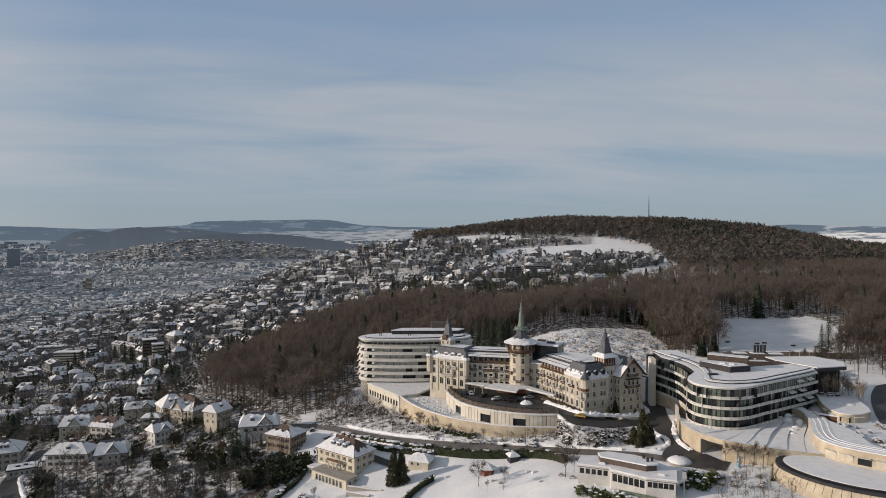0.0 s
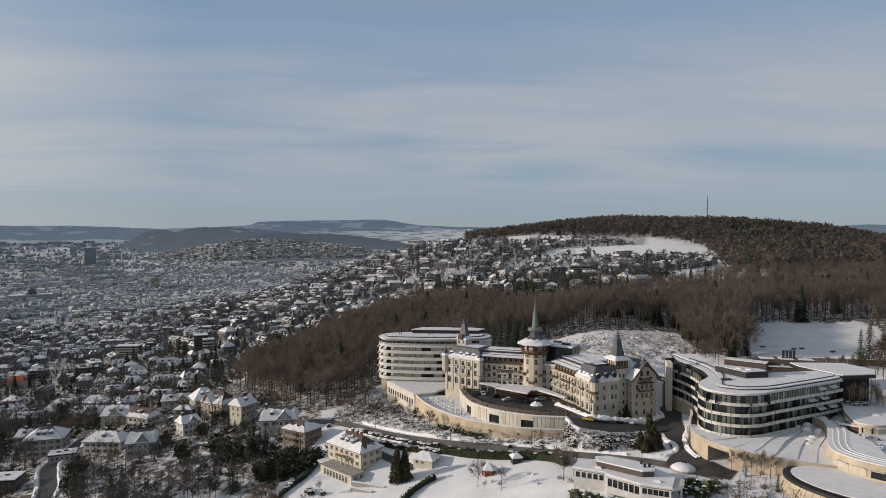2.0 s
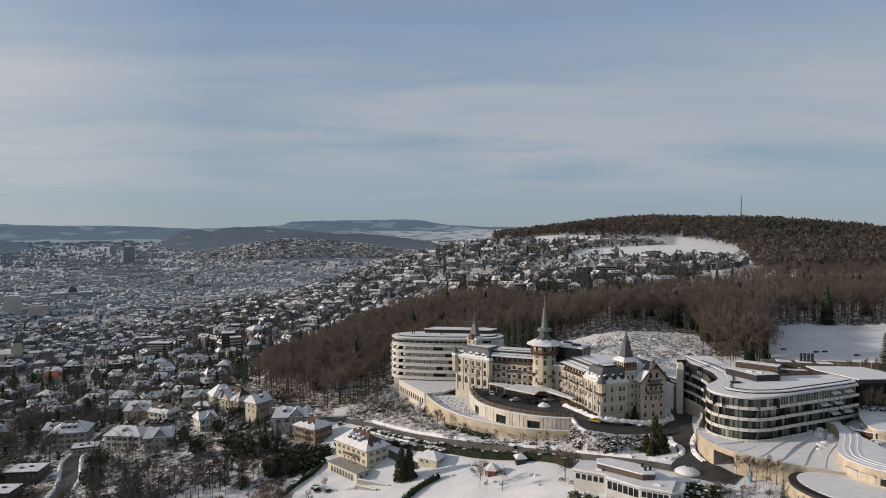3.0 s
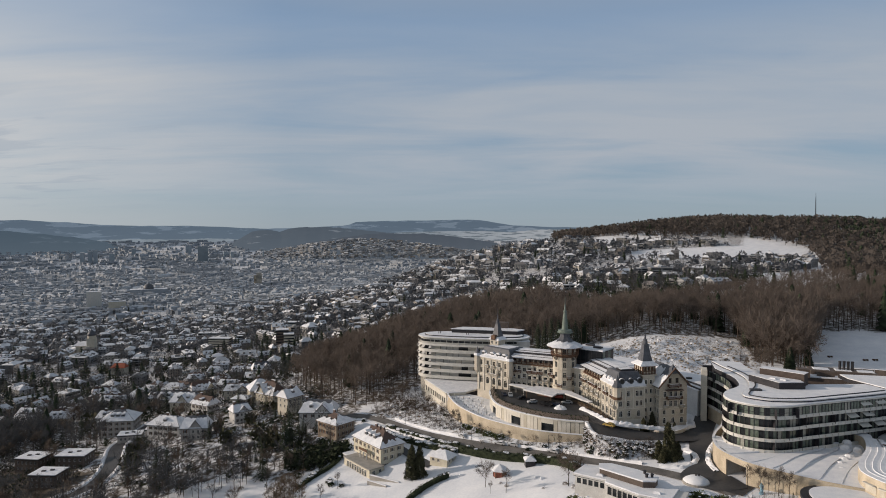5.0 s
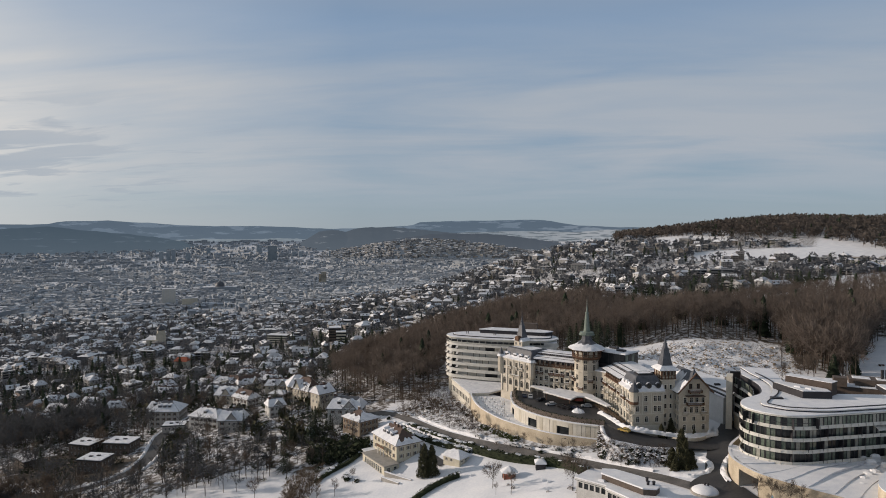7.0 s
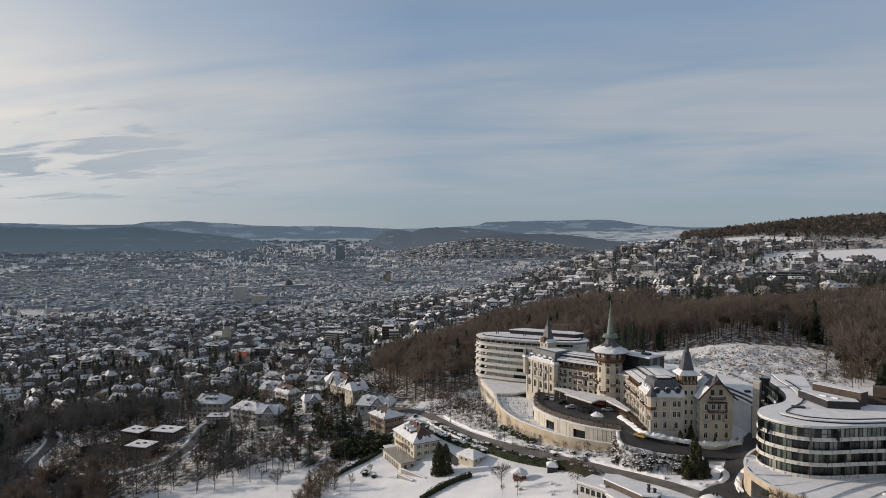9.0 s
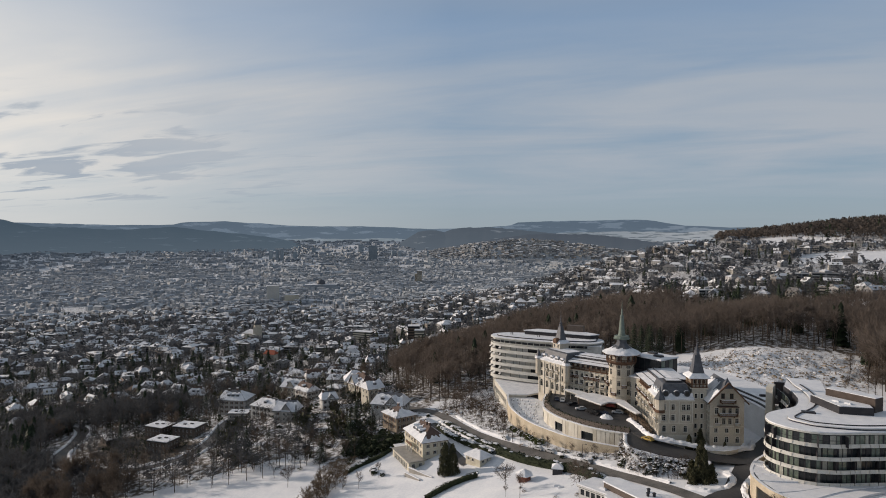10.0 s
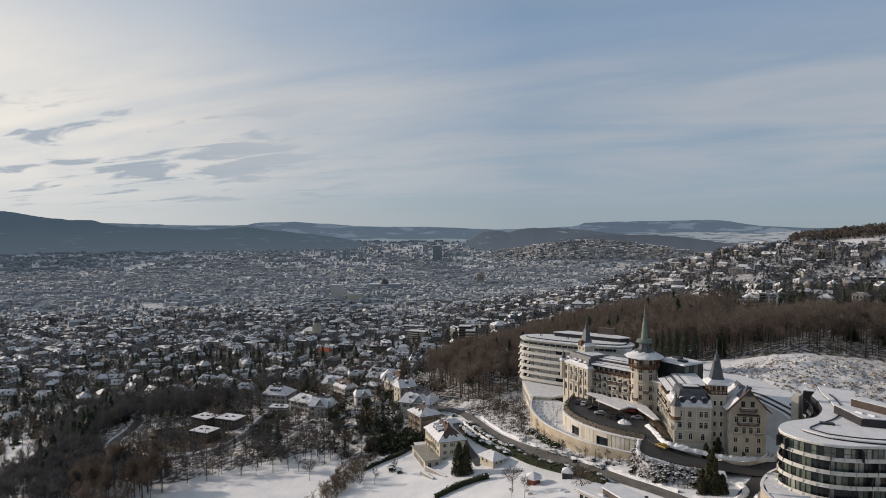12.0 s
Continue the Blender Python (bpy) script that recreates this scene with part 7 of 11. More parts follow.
def villa(name, x, y, turn, length, width, floors, roof, wall, tile, label, bays=(5, 3), chimneys=2, dormers=2, hip=.9, z=None, patch=.25, flat=False, bare_side=0, shutters=True, cross=0.0):
    """A house with windows on four sides, eaves, a hipped or gabled roof, snow on its slopes, dormers and chimneys."""
    zb = gz(x, y) if z is None else z
    lo = min(gz(x + a, y + b) for a in (-length / 2, length / 2) for b in (-width / 2, width / 2))
    h = floors * 2.9 + .4
    ob = thing(name, (x, y, zb), label, "house")
    c, s = math.cos(turn), math.sin(turn)

    def at(u, v):
        return (x + u * c - v * s, y + u * s + v * c)

    L, W = length / 2, width / 2
    corners = [at(-L, -W), at(L, -W), at(L, W), at(-L, W)]
    for k in range(4):
        n = bays[k % 2]
        span = (length, width)[k % 2]
        rows = [(zb + .9 + 2.9 * q, 1.45, 1.0, even(n, span, .7), 2, False) for q in range(floors)]
        mid = (Vector(corners[k]) + Vector(corners[(k + 1) % 4])) / 2
        unseen = (mid - Vector((x, y))).dot(Vector((60, 10)) - mid) < 0
        facade(ob, corners[k], corners[(k + 1) % 4], lo - 1.5, zb + h, [] if unseen else rows, wall, .25)
        if k < 2 and not flat and shutters:
            for q in range(floors):
                for u in even(n, span, .7):
                    for side in (-.72, .72):
                        w = along(corners[k], corners[(k + 1) % 4], u + side, .03)
                        t2 = turn + (0, math.pi / 2)[k]
                        place("shutter", SHUTTER, frame_at(w.x, w.y, zb + .9 + 2.9 * q, t2), ob)
    if flat:
        part("roof", Shape().prism([at(-L - .5, -W - .5), at(L + .5, -W - .5), at(L + .5, W + .5), at(-L - .5, W + .5)], zb + h, zb + h + .4), tile, ob)
        part("roof_snow", Shape().prism([at(-L - .2, -W - .2), at(L + .2, -W - .2), at(L + .2, W + .2), at(-L - .2, W + .2)], zb + h + .4, zb + h + .65), ROOF_SNOW, ob, "flat roof under snow")
        for k in range(2):
            q = at(-L * .3 + k * L * .5, (k - .5) * W * .3)
            part("roof_light", Shape().box(*q, zb + h + .6, zb + h + 1.1, 1.8, 1.2, turn, 0, .1), DARK_METAL, ob)
        return ob
    o = .75
    ridge = max(L - W * hip, .3)
    e = [at(-L - o, -W - o), at(L + o, -W - o), at(L + o, W + o), at(-L - o, W + o)]
    r = [at(-ridge, 0), at(ridge, 0)]
    z0, z1 = zb + h, zb + h + roof
    sh = Shape()
    sh.add([(*q, z0) for q in e] + [(*q, z1) for q in r], [(0, 1, 5, 4), (1, 2, 5), (2, 3, 4, 5), (3, 0, 4)])
    sh.add([(*q, z0 - .2) for q in e] + [(*q, z0) for q in e], [(3, 2, 1, 0), (0, 1, 5, 4), (1, 2, 6, 5), (2, 3, 7, 6), (3, 0, 4, 7)])
    rf = part("roof", sh, tile, ob)
    rr = random.Random(int(x * 7 + y * 3))
    sn = Shape()
    slopes = [(e[0], e[1], r[1], r[0]), (e[1], e[2], r[1], r[1]), (e[2], e[3], r[0], r[1]), (e[3], e[0], r[0], r[0])]
    for k, (a, b, cc, d) in enumerate(slopes):
        top = 1 - patch * rr.random() - (.25 if bare_side == k + 1 else 0)
        n = 16
        lowv, highv = [], []
        for i in range(n + 1):
            t = i / n
            p0 = Vector(a).lerp(Vector(b), .01 + .98 * t)
            p1 = Vector(d).lerp(Vector(cc), t)
            g = noise.noise(Vector((t * length * .35, x + k, y))) + .5 * noise.noise(Vector((t * length * 1.1, y, x)))
            tt = max(.18, min(.985, top - patch * .7 * max(0, .35 + g)))
            q = p0.lerp(p1, tt)
            lowv.append((p0.x, p0.y, z0 + .22))
            highv.append((q.x, q.y, z0 + (z1 - z0) * tt + .22))
        sn.add(lowv + highv, [(i, i + 1, n + 2 + i, n + 1 + i) for i in range(n)])
        sn.add([(px, py, pz - .2) for px, py, pz in lowv] + lowv, [(i, i + 1, n + 2 + i, n + 1 + i) for i in range(n)])
        sn.add(highv + [(px, py, pz - .2) for px, py, pz in highv], [(i, i + 1, n + 2 + i, n + 1 + i) for i in range(n)])
    part("roof_snow", sn, ROOF_SNOW, rf, "snow lying on the roof slopes")
    if cross:
        # a gabled cross wing through the front slope
        cw, cz = W * .62, z0 + roof * .86
        f0, f1 = at(cross * L * .45 - cw, -W - .35), at(cross * L * .45 + cw, -W - .35)
        facade(ob, f0, f1, lo - 1.5, z0, [(zb + .9 + 2.9 * q, 1.45, 1.0, [cw * .6, cw * 1.4], 2, False) for q in range(floors)], wall, .25, "bay")
        top = at(cross * L * .45, -W - .35)
        gb_ = part("gable", Shape().add([(*f0, z0), (*f1, z0), (*top, cz - .3)], [(0, 1, 2)]), wall, ob)
        q = at(cross * L * .45, -W - .30)
        set_window(gb_, *q, z0 + .3, turn, .9, 1.2)
        fa, fb = at(cross * L * .45 - cw - .6, -W - .95), at(cross * L * .45 + cw + .6, -W - .95)
        fm, bm_ = at(cross * L * .45, -W - .95), at(cross * L * .45, 0)
        ba, bb_ = at(cross * L * .45 - cw - .6, -W * .2), at(cross * L * .45 + cw + .6, -W * .2)
        ov = z0 - .45
        cr = part("cross_roof", Shape().add([(*fa, ov), (*fm, cz), (*bm_, cz), (*ba, ov), (*fb, ov), (*bb_, ov)], [(0, 1, 2, 3), (1, 4, 5, 2)]).add([(*fa, ov - .25), (*fm, cz - .25), (*fb, ov - .25), (*fa, ov), (*fm, cz), (*fb, ov)], [(0, 1, 4, 3), (1, 2, 5, 4)]), tile, rf)
        sc = Shape()
        for e_, g_ in ((fa, ba), (fb, bb_)):
            lo0, lo1 = Vector((*e_, ov + .2)), Vector((*g_, ov + .2))
            hi0, hi1 = Vector((*fm, cz + .2)), Vector((*bm_, cz + .2))
            t0_ = rr.uniform(.0, .2)
            sc.add([tuple(lo0.lerp(hi0, t0_)), tuple(lo1.lerp(hi1, t0_)), tuple(lo1.lerp(hi1, .97)), tuple(lo0.lerp(hi0, .97))], [(0, 1, 2, 3)])
        part("roof_snow", sc, ROOF_SNOW, cr)
    for k in range(chimneys):
        q = at(rr.uniform(-ridge, ridge) * .9 + (.8 if k else -.8), rr.uniform(-.5, .5))
        ch = part("chimney", Shape().box(*q, z1 - 2.0, z1 + 1.1, 1.1, .8, turn), TILE, ob)
        part("chimney_cap", Shape().box(*q, z1 + 1.1, z1 + 1.35, 1.3, 1.0, turn), ROOF_SNOW, ch)
    for k in range(dormers):
        u = (k + .5) / dormers * 2 - 1
        q = at(u * max(ridge, L * .5) * .95, -W * .72)
        dormer(rf, *q, z0 + roof * .33, turn, 1.9, 2.1, W * .5)
    for u, v in ((-.55, .42), (.12, .34), (.6, .46)) if dormers < 3 else ():
        # a roof light cut through the snow of the front slope
        q = at(u * L * .8, -W * (1 - v))
        zz = z0 + roof * v
        k = math.atan2(roof, W)
        ft = Matrix.Translation((*q, zz + .3)) @ Matrix.Rotation(turn, 4, "Z") @ Matrix.Rotation(k, 4, "X")
        part("roof_light", Shape().add([tuple(ft @ Vector(c_)) for c_ in ((-.5, -.7, 0), (.5, -.7, 0), (.5, .7, 0), (-.5, .7, 0), (-.55, -.75, -.3), (.55, -.75, -.3), (.55, .75, -.3), (-.55, .75, -.3))], [(0, 1, 2, 3), (4, 5, 1, 0), (5, 6, 2, 1), (6, 7, 3, 2), (7, 4, 0, 3)]), GLASS, rf, "dark roof light")
    return ob


sh = Shape().box(0, 0, -.05, 1.5, .42, .06)
for k in range(5):
    sh.box(0, -.04, .1 + .28 * k, .16 + .28 * k, .36, .05)
SHUTTER = sh.mesh("shutter", TIMBER)

VT = math.atan2(-14.3, 19.2)
VC = Vector((-34.0, 241.0))
vd, vo = Vector((math.cos(VT), math.sin(VT))), Vector((-math.sin(VT), math.cos(VT)))
vc = VC - vd * 11.0 + vo * 6.2
villa("yellow_villa", vc.x + .2, vc.y + .2, VT, 20.5, 11.2, 3, 4.8, YELLOW, TILE, "yellow three-storey villa with a snowy hipped roof", (6, 3), 4, 3, .95, -23.4, .8)
ext = thing("garden_wing", (-38, 238, -25), "flat-roofed yellow garden wing in front of the villa", "house")


def vp(u, v):
    q = VC + vd * u + vo * v
    return (q.x, q.y)


e0, e1, e2, e3 = vp(-17, -6.2), vp(2.0, -6.2), vp(2.0, .6), vp(-17, .6)
facade(ext, e0, e1, -28, -20.6, [(-24.0, 2.6, 1.3, even(8, 19, 2.0), 2, False)], YELLOW)
facade(ext, e1, e2, -28, -20.6, [(-24.0, 2.6, 1.3, [2, 5], 2, False)], YELLOW)
facade(ext, e3, e0, -28, -20.6, [], YELLOW)
part("terrace_roof", Shape().prism([vp(-17.3, -6.6), vp(2.4, -6.6), vp(2.4, .4), vp(-17.3, .4)], -20.6, -20.3), CONCRETE, ext, "bare grey terrace roof")
facade(ext, vp(-21.5, -4), vp(-17.2, -4), -28, -20.9, [(-23.6, 2.2, 1.2, [1.4, 3.2], 2, False)], WHITE)
part("side_block", Shape().prism([vp(-21.5, -3.7), vp(-17.2, -3.7), vp(-17.2, 2), vp(-21.5, 2)], -28, -20.9), WHITE, ext)
part("roof_snow", Shape().prism([vp(-21.8, -4.3), vp(-17.1, -4.3), vp(-17.1, 2), vp(-21.8, 2)], -20.9, -20.6), ROOF_SNOW, ext)
loggia = thing("villa_loggia", (*vp(-10, -.5), -20.3), "two-storey yellow loggia with a railed balcony", "loggia")
for u in (-12.6, -10.2, -7.8):
    part("column", Shape().lathe(*vp(u, -1.3), [(.25, -20.3), (.2, -17.6)], 10), WHITE, loggia)
part("floor", Shape().box(*vp(-10.2, -.6), -17.6, -17.3, 6.2, 2.0, VT), YELLOW, loggia)
part("railing", Shape().box(*vp(-10.2, -1.5), -17.3, -16.3, 6.2, .15, VT), TIMBER, loggia)
for a, b, z, h in ((vp(3, -6.5), vp(16, -2), -26, 2.2), (vp(5, -9), vp(14, -6.4), -26.5, 1.8)):
    c = (Vector(a) + Vector(b)) / 2
    d = Vector(b) - Vector(a)
    g = gz(c.x, c.y)
    tagged(part("garden_terrace_wall", Shape().box(c.x, c.y, g - 1.5, g + 1.1, d.length, .5, math.atan2(d.y, d.x)).box(c.x, c.y, g + 1.1, g + 1.35, d.length + .2, .8, math.atan2(d.y, d.x), 1, .1), [CONCRETE, SNOW]), "low stone garden wall topped with snow", "wall", "garden walls")

ph = thing("pool_house", (-8.4, 241.5, gz(-8.4, 241.5)), "small yellow pool house with a snow-laden hipped roof", "house")
pz = gz(-8.4, 241.5) + .2
pt_ = -.35


def pp(u, v):
    return (-8.4 + u * math.cos(pt_) - v * math.sin(pt_), 241.5 + u * math.sin(pt_) + v * math.cos(pt_))


for a, b in ((pp(-4, -3), pp(4, -3)), (pp(4, -3), pp(4, 3)), (pp(4, 3), pp(-4, 3)), (pp(-4, 3), pp(-4, -3))):
    facade(ph, a, b, pz - 3, pz + 2.4, [(pz + .7, 1.1, 1.1, [1.6, 4.0], 2, True)], YELLOW, .25)
roof_loft(ph, "roof", [pp(-4, -3), pp(4, -3), pp(4, 3), pp(-4, 3)], [(-.7, pz + 2.3), (-.65, pz + 2.7), (1.2, pz + 3.9), (2.6, pz + 4.7)], ROOF_SNOW, ROOF_SNOW, "hipped roof under thick snow")
part("finial", Shape().lathe(-8.4, 241.5, [(.5, pz + 4.6), (.3, pz + 5.0), (.05, pz + 5.5)], 8), TILE, ph)

pav = thing("garden_pavilion", (16, 228, gz(16, 228)), "open red timber garden pavilion with a snowy roof", "pavilion")
z = gz(16, 228)
for a in range(6):
    q = 2 * math.pi * a / 6
    part("post", Shape().box(16 + 2.3 * math.cos(q), 228 + 2.3 * math.sin(q), z - .6, z + 2.3, .25, .25, q), TIMBER, pav)
part("screen", Shape().lathe(16, 228, [(2.2, z - .5), (2.2, z + 1.1), (2.1, z + 1.1)], 6), mat("red_stained_wood", (.17, .06, .04), (.27, .10, .07), .8, 1, 6), pav)
part("roof", Shape().lathe(16, 228, [(3.3, z + 2.2), (3.3, z + 2.5), (1.8, z + 3.3), (.2, z + 4.2)], 6), ROOF_SNOW, pav, "faceted roof under snow")
hut = thing("garden_hut", (26, 234.5, gz(26, 234.5)), "small dark garden hut under thick snow", "shed")
z = gz(26, 234.5)
part("outer_wall", Shape().box(26, 234.5, z - 1, z + 2.2, 3.4, 3.0, .3), DARK_METAL, hut)
part("roof", Shape().lathe(26, 234.5, [(2.9, z + 2.1), (2.9, z + 2.5), (1.5, z + 3.2), (.1, z + 3.5)], 4, 0, .3 + math.pi / 4), SNOW, hut, "pyramid roof under snow")
for x, y in ((30, 222), (32, 220.5), (1.5, 231)):
    tagged(part("snowed_bench", Shape().box(x, y, gz(x, y) - .2, gz(x, y) + .55, 1.9, .8, .4, 0, .2), SNOW), "garden bench buried under snow", "bench", "snowed benches")

# modern house with the drum on its roof
mod = thing("modern_house", (58, 198, -7), "white flat-roofed modern house with long window bands", "house")
MT = -.33


def mp(u, v):
    return (58 + u * math.cos(MT) - v * math.sin(MT), 199.2 + u * math.sin(MT) + v * math.cos(MT))


MZ = -7.6
M_OUT = [mp(-15, -1.5), mp(-5, -1.5), mp(-4.5, -3.2), mp(6, -6.5), mp(14.5, -6.2), mp(14.5, 2.5), mp(10, 6), mp(-4, 7.5), mp(-14.5, 5.5)]
WH2 = WHITE
sides = list(zip(M_OUT, M_OUT[1:] + M_OUT[:1]))
for k, (a, b) in enumerate(sides):
    L = (Vector(b) - Vector(a)).length
    n = max(1, int(L / 1.7))
    rows = [(MZ + 2.6, 1.7, 1.35, even(n, L, .4), 1, False)] if k in (0, 3, 4) else ([(MZ + 2.0, 2.4, 1.5, even(n, L, .3), 1, False)] if k == 2 else [])
    facade(mod, a, b, MZ - 4, MZ + 5.0, rows, WH2, .3, casing=DARK_METAL)
part("roof_edge", Shape().prism(offset_poly(M_OUT, .7), MZ + 5.0, MZ + 5.45), WHITE, mod)
part("roof_line", Shape().prism(offset_poly(M_OUT, .5), MZ + 4.8, MZ + 5.02), DARK_METAL, mod)
part("roof_snow", Shape().prism(offset_poly(M_OUT, .5), MZ + 5.4, MZ + 5.8), SNOW, mod, "flat roof under snow")
DR = [mp(-8, 1), mp(0, -.8), mp(6, -2.2), mp(9.0, -.5), mp(9, 2.5), mp(2, 5.2), mp(-6, 5.8), mp(-9, 4)]
dr = part("rooftop_storey", Shape().prism(DR, MZ + 5.5, MZ + 7.6), BROWN, mod, "dark angular rooftop storey")
part("roof_snow", Shape().prism(offset_poly(DR, .35), MZ + 7.6, MZ + 8.0), SNOW, dr)
for u, v in ((6.3, 0.6), (7.6, 1.6), (5.0, 3.2)):
    part("vent", Shape().lathe(*mp(u, v), [(.4, MZ + 7.9), (.4, MZ + 8.7), (.6, MZ + 8.9), (.3, MZ + 9.1)], 8), DARK_METAL, dr)
for u, v in ((-7.5, -.1), (10.5, -4)):
    part("skylight", Shape().box(*mp(u, v), MZ + 5.7, MZ + 6.4, 2.0, 1.0, MT, 0, .3), ROOF_SNOW, mod)
part("terrace", Shape().prism([mp(-3, -3.5), mp(6, -6.8), mp(14, -6.6), mp(16, -13), mp(2, -13)], MZ - 5, MZ - .4), SNOW, mod, "terrace under snow")
part("carport", Shape().prism([mp(14.5, -6.4), mp(17.8, -2), mp(17.6, 3), mp(14.5, 2.6)], MZ + 4.4, MZ + 5.3), WHITE, mod)
for u, v in ((17, -2.2), (17.1, .5), (16.9, 2.6)):
    part("post", Shape().box(*mp(u, v), MZ - 4, MZ + 4.5, .4, .4, MT), WHITE, mod)
part("glass_rail", Shape().box(*mp(3.5, -7.2), MZ - .4, MZ + .7, 11, .1, MT - .2), GREEN_GLASS, mod)

# houses on the slope, by hand
villa("dark_villa", -69, 278.5, -.45, 13, 11, 2, 3.4, OCHRE, TILE, "brown two-storey villa with shutters and patchy snowy roof", (5, 4), 1, 0, .95, -22.3, .5)
villa("white_house", -86, 296.5, .25, 17, 12, 1, 5.0, WHITE, SLATE, "white house with a broad snow-covered roof", (4, 3), 1, 2, .35, -20.4, cross=.7)
villa("chalet", -114, 319.5, 1.15, 10, 8.5, 2, 4.4, CREAM, TILE, "narrow cream house with a steep snowy gable", (3, 2), 1, 1, .1, -24)
villa("cream_villa", -137, 341, -.35, 15, 11, 2, 6.4, CREAM, TILE, "large cream villa with dormers and partly bare tiles", (5, 3), 2, 2, .6, -29, .55, False, 2, cross=-.8)
villa("twin_villa", -151, 352, .7, 13, 12, 2, 6.2, CREAM, SLATE, "tall cream villa with a snowy mansard", (4, 3), 1, 2, .9, -30)
villa("annex", -155, 338, .1, 9, 7, 2, 1.8, GREY, SLATE, "low grey annex with arched windows", (4, 2), 0, 0, .9)
villa("white_chalet", -203, 400, .15, 13, 9, 2, 3.6, WHITE, TILE, "white house with dark gable and snowy roof", (4, 3), 1, 2, .2, cross=.01)
villa("tiled_house", -180, 339, -.25, 14, 9.5, 2, 4.6, WHITE, TILE, "white house with a steep roof, tiles bare at ridge", (4, 3), 1, 1, .15, None, .5)
villa("long_villa", -178, 303, .06, 19, 11, 2, 4.4, WHITE, SLATE, "long white apartment villa with a low snowy roof", (6, 3), 1, 1, .95)
villa("gabled_house", -153, 292, .35, 13, 10, 2, 5.2, GREY, SLATE, "grey house with steep intersecting snowy gables", (4, 3), 1, 0, .25, cross=.3)
villa("small_chalet", -140, 312, .9, 9, 8, 2, 3.8, WHITE, SLATE, "small white house with snowy roof beside trees", (3, 2), 1, 0, .2, cross=.2)
villa("old_mansion", -222, 318, .4, 18, 15, 3, 5.0, GREY, SLATE, "pale grey mansion with a tall snowy mansard roof", (5, 4), 2, 3, .9)
villa("row_house", -246, 338, .25, 15, 8, 2, 3.8, WHITE, SLATE, "white house with two roof lights in snow", (4, 2), 1, 2, .15)
for x, y, t, l, w, n in ((-231, 267.5, .12, 13, 10.5, 2), (-204, 266, .25, 14, 10.5, 2), (-198.8, 245, .2, 12.5, 10, 2), (-259, 254.5, -.3, 13, 8, 1), (-200, 300, .5, 12, 8, 1), (-187, 305, .45, 11, 7, 1)):
    villa("flat_house", x, y, t, l, w, n, 0, BROWN if y < 270 else GREY, DARK_METAL, "dark brick flat-roofed house under snow" if y < 270 else "grey flat-roofed garage block under snow", (5, 4), 0, 0, .9, None, .2, True)
slope = [(-234, 379, .2), (-262, 402, .6), (-279, 455, -.2), (-313, 548, .3), (-330, 482, .1), (-177, 370, .4), (-230, 432, .5), (-255, 470, .9), (-292, 392, .3), (-320, 418, 1.1), (-355, 380, .2), (-300, 352, .5), (-345, 440, .4), (-250, 510, .2), (-215, 465, .7), (-372, 470, .8), (-385, 420, .1), (-275, 530, .5), (-205, 355, .2), (-225, 402, .9), (-300, 500, .35), (-395, 350, .5), (-420, 400, .2), (-340, 330, .6)]
names = [("cream_house", CREAM, "cream hillside house with a snow-covered roof"), ("white_house", WHITE, "white hillside house with a snow-covered roof"), ("grey_house", GREY, "grey hillside house with a snow-covered roof"), ("yellow_house", YELLOW, "pale yellow hillside house with snowy roof")]
rh = random.Random(5)
for k, (x, y, t) in enumerate(slope):
    nm, wm_, lb = names[(k * 7 + k // 3) % 4]
    villa(nm, x, y, t, rh.uniform(12, 17), rh.uniform(9, 11.5), rh.choice((2, 2, 2, 3)), rh.uniform(3.6, 5.8), wm_, rh.choice((SLATE, TILE, TILE)), lb, (4, 3), rh.choice((1, 2)), rh.choice((1, 2, 2)), rh.choice((.15, .4, .3, .8)), None, rh.uniform(.15, .5), False, 0, False, rh.choice((0, -1, 0, 1, .01)))

# ---------------------------------------------------------------- tree shapes
rng = np.random.default_rng(7)


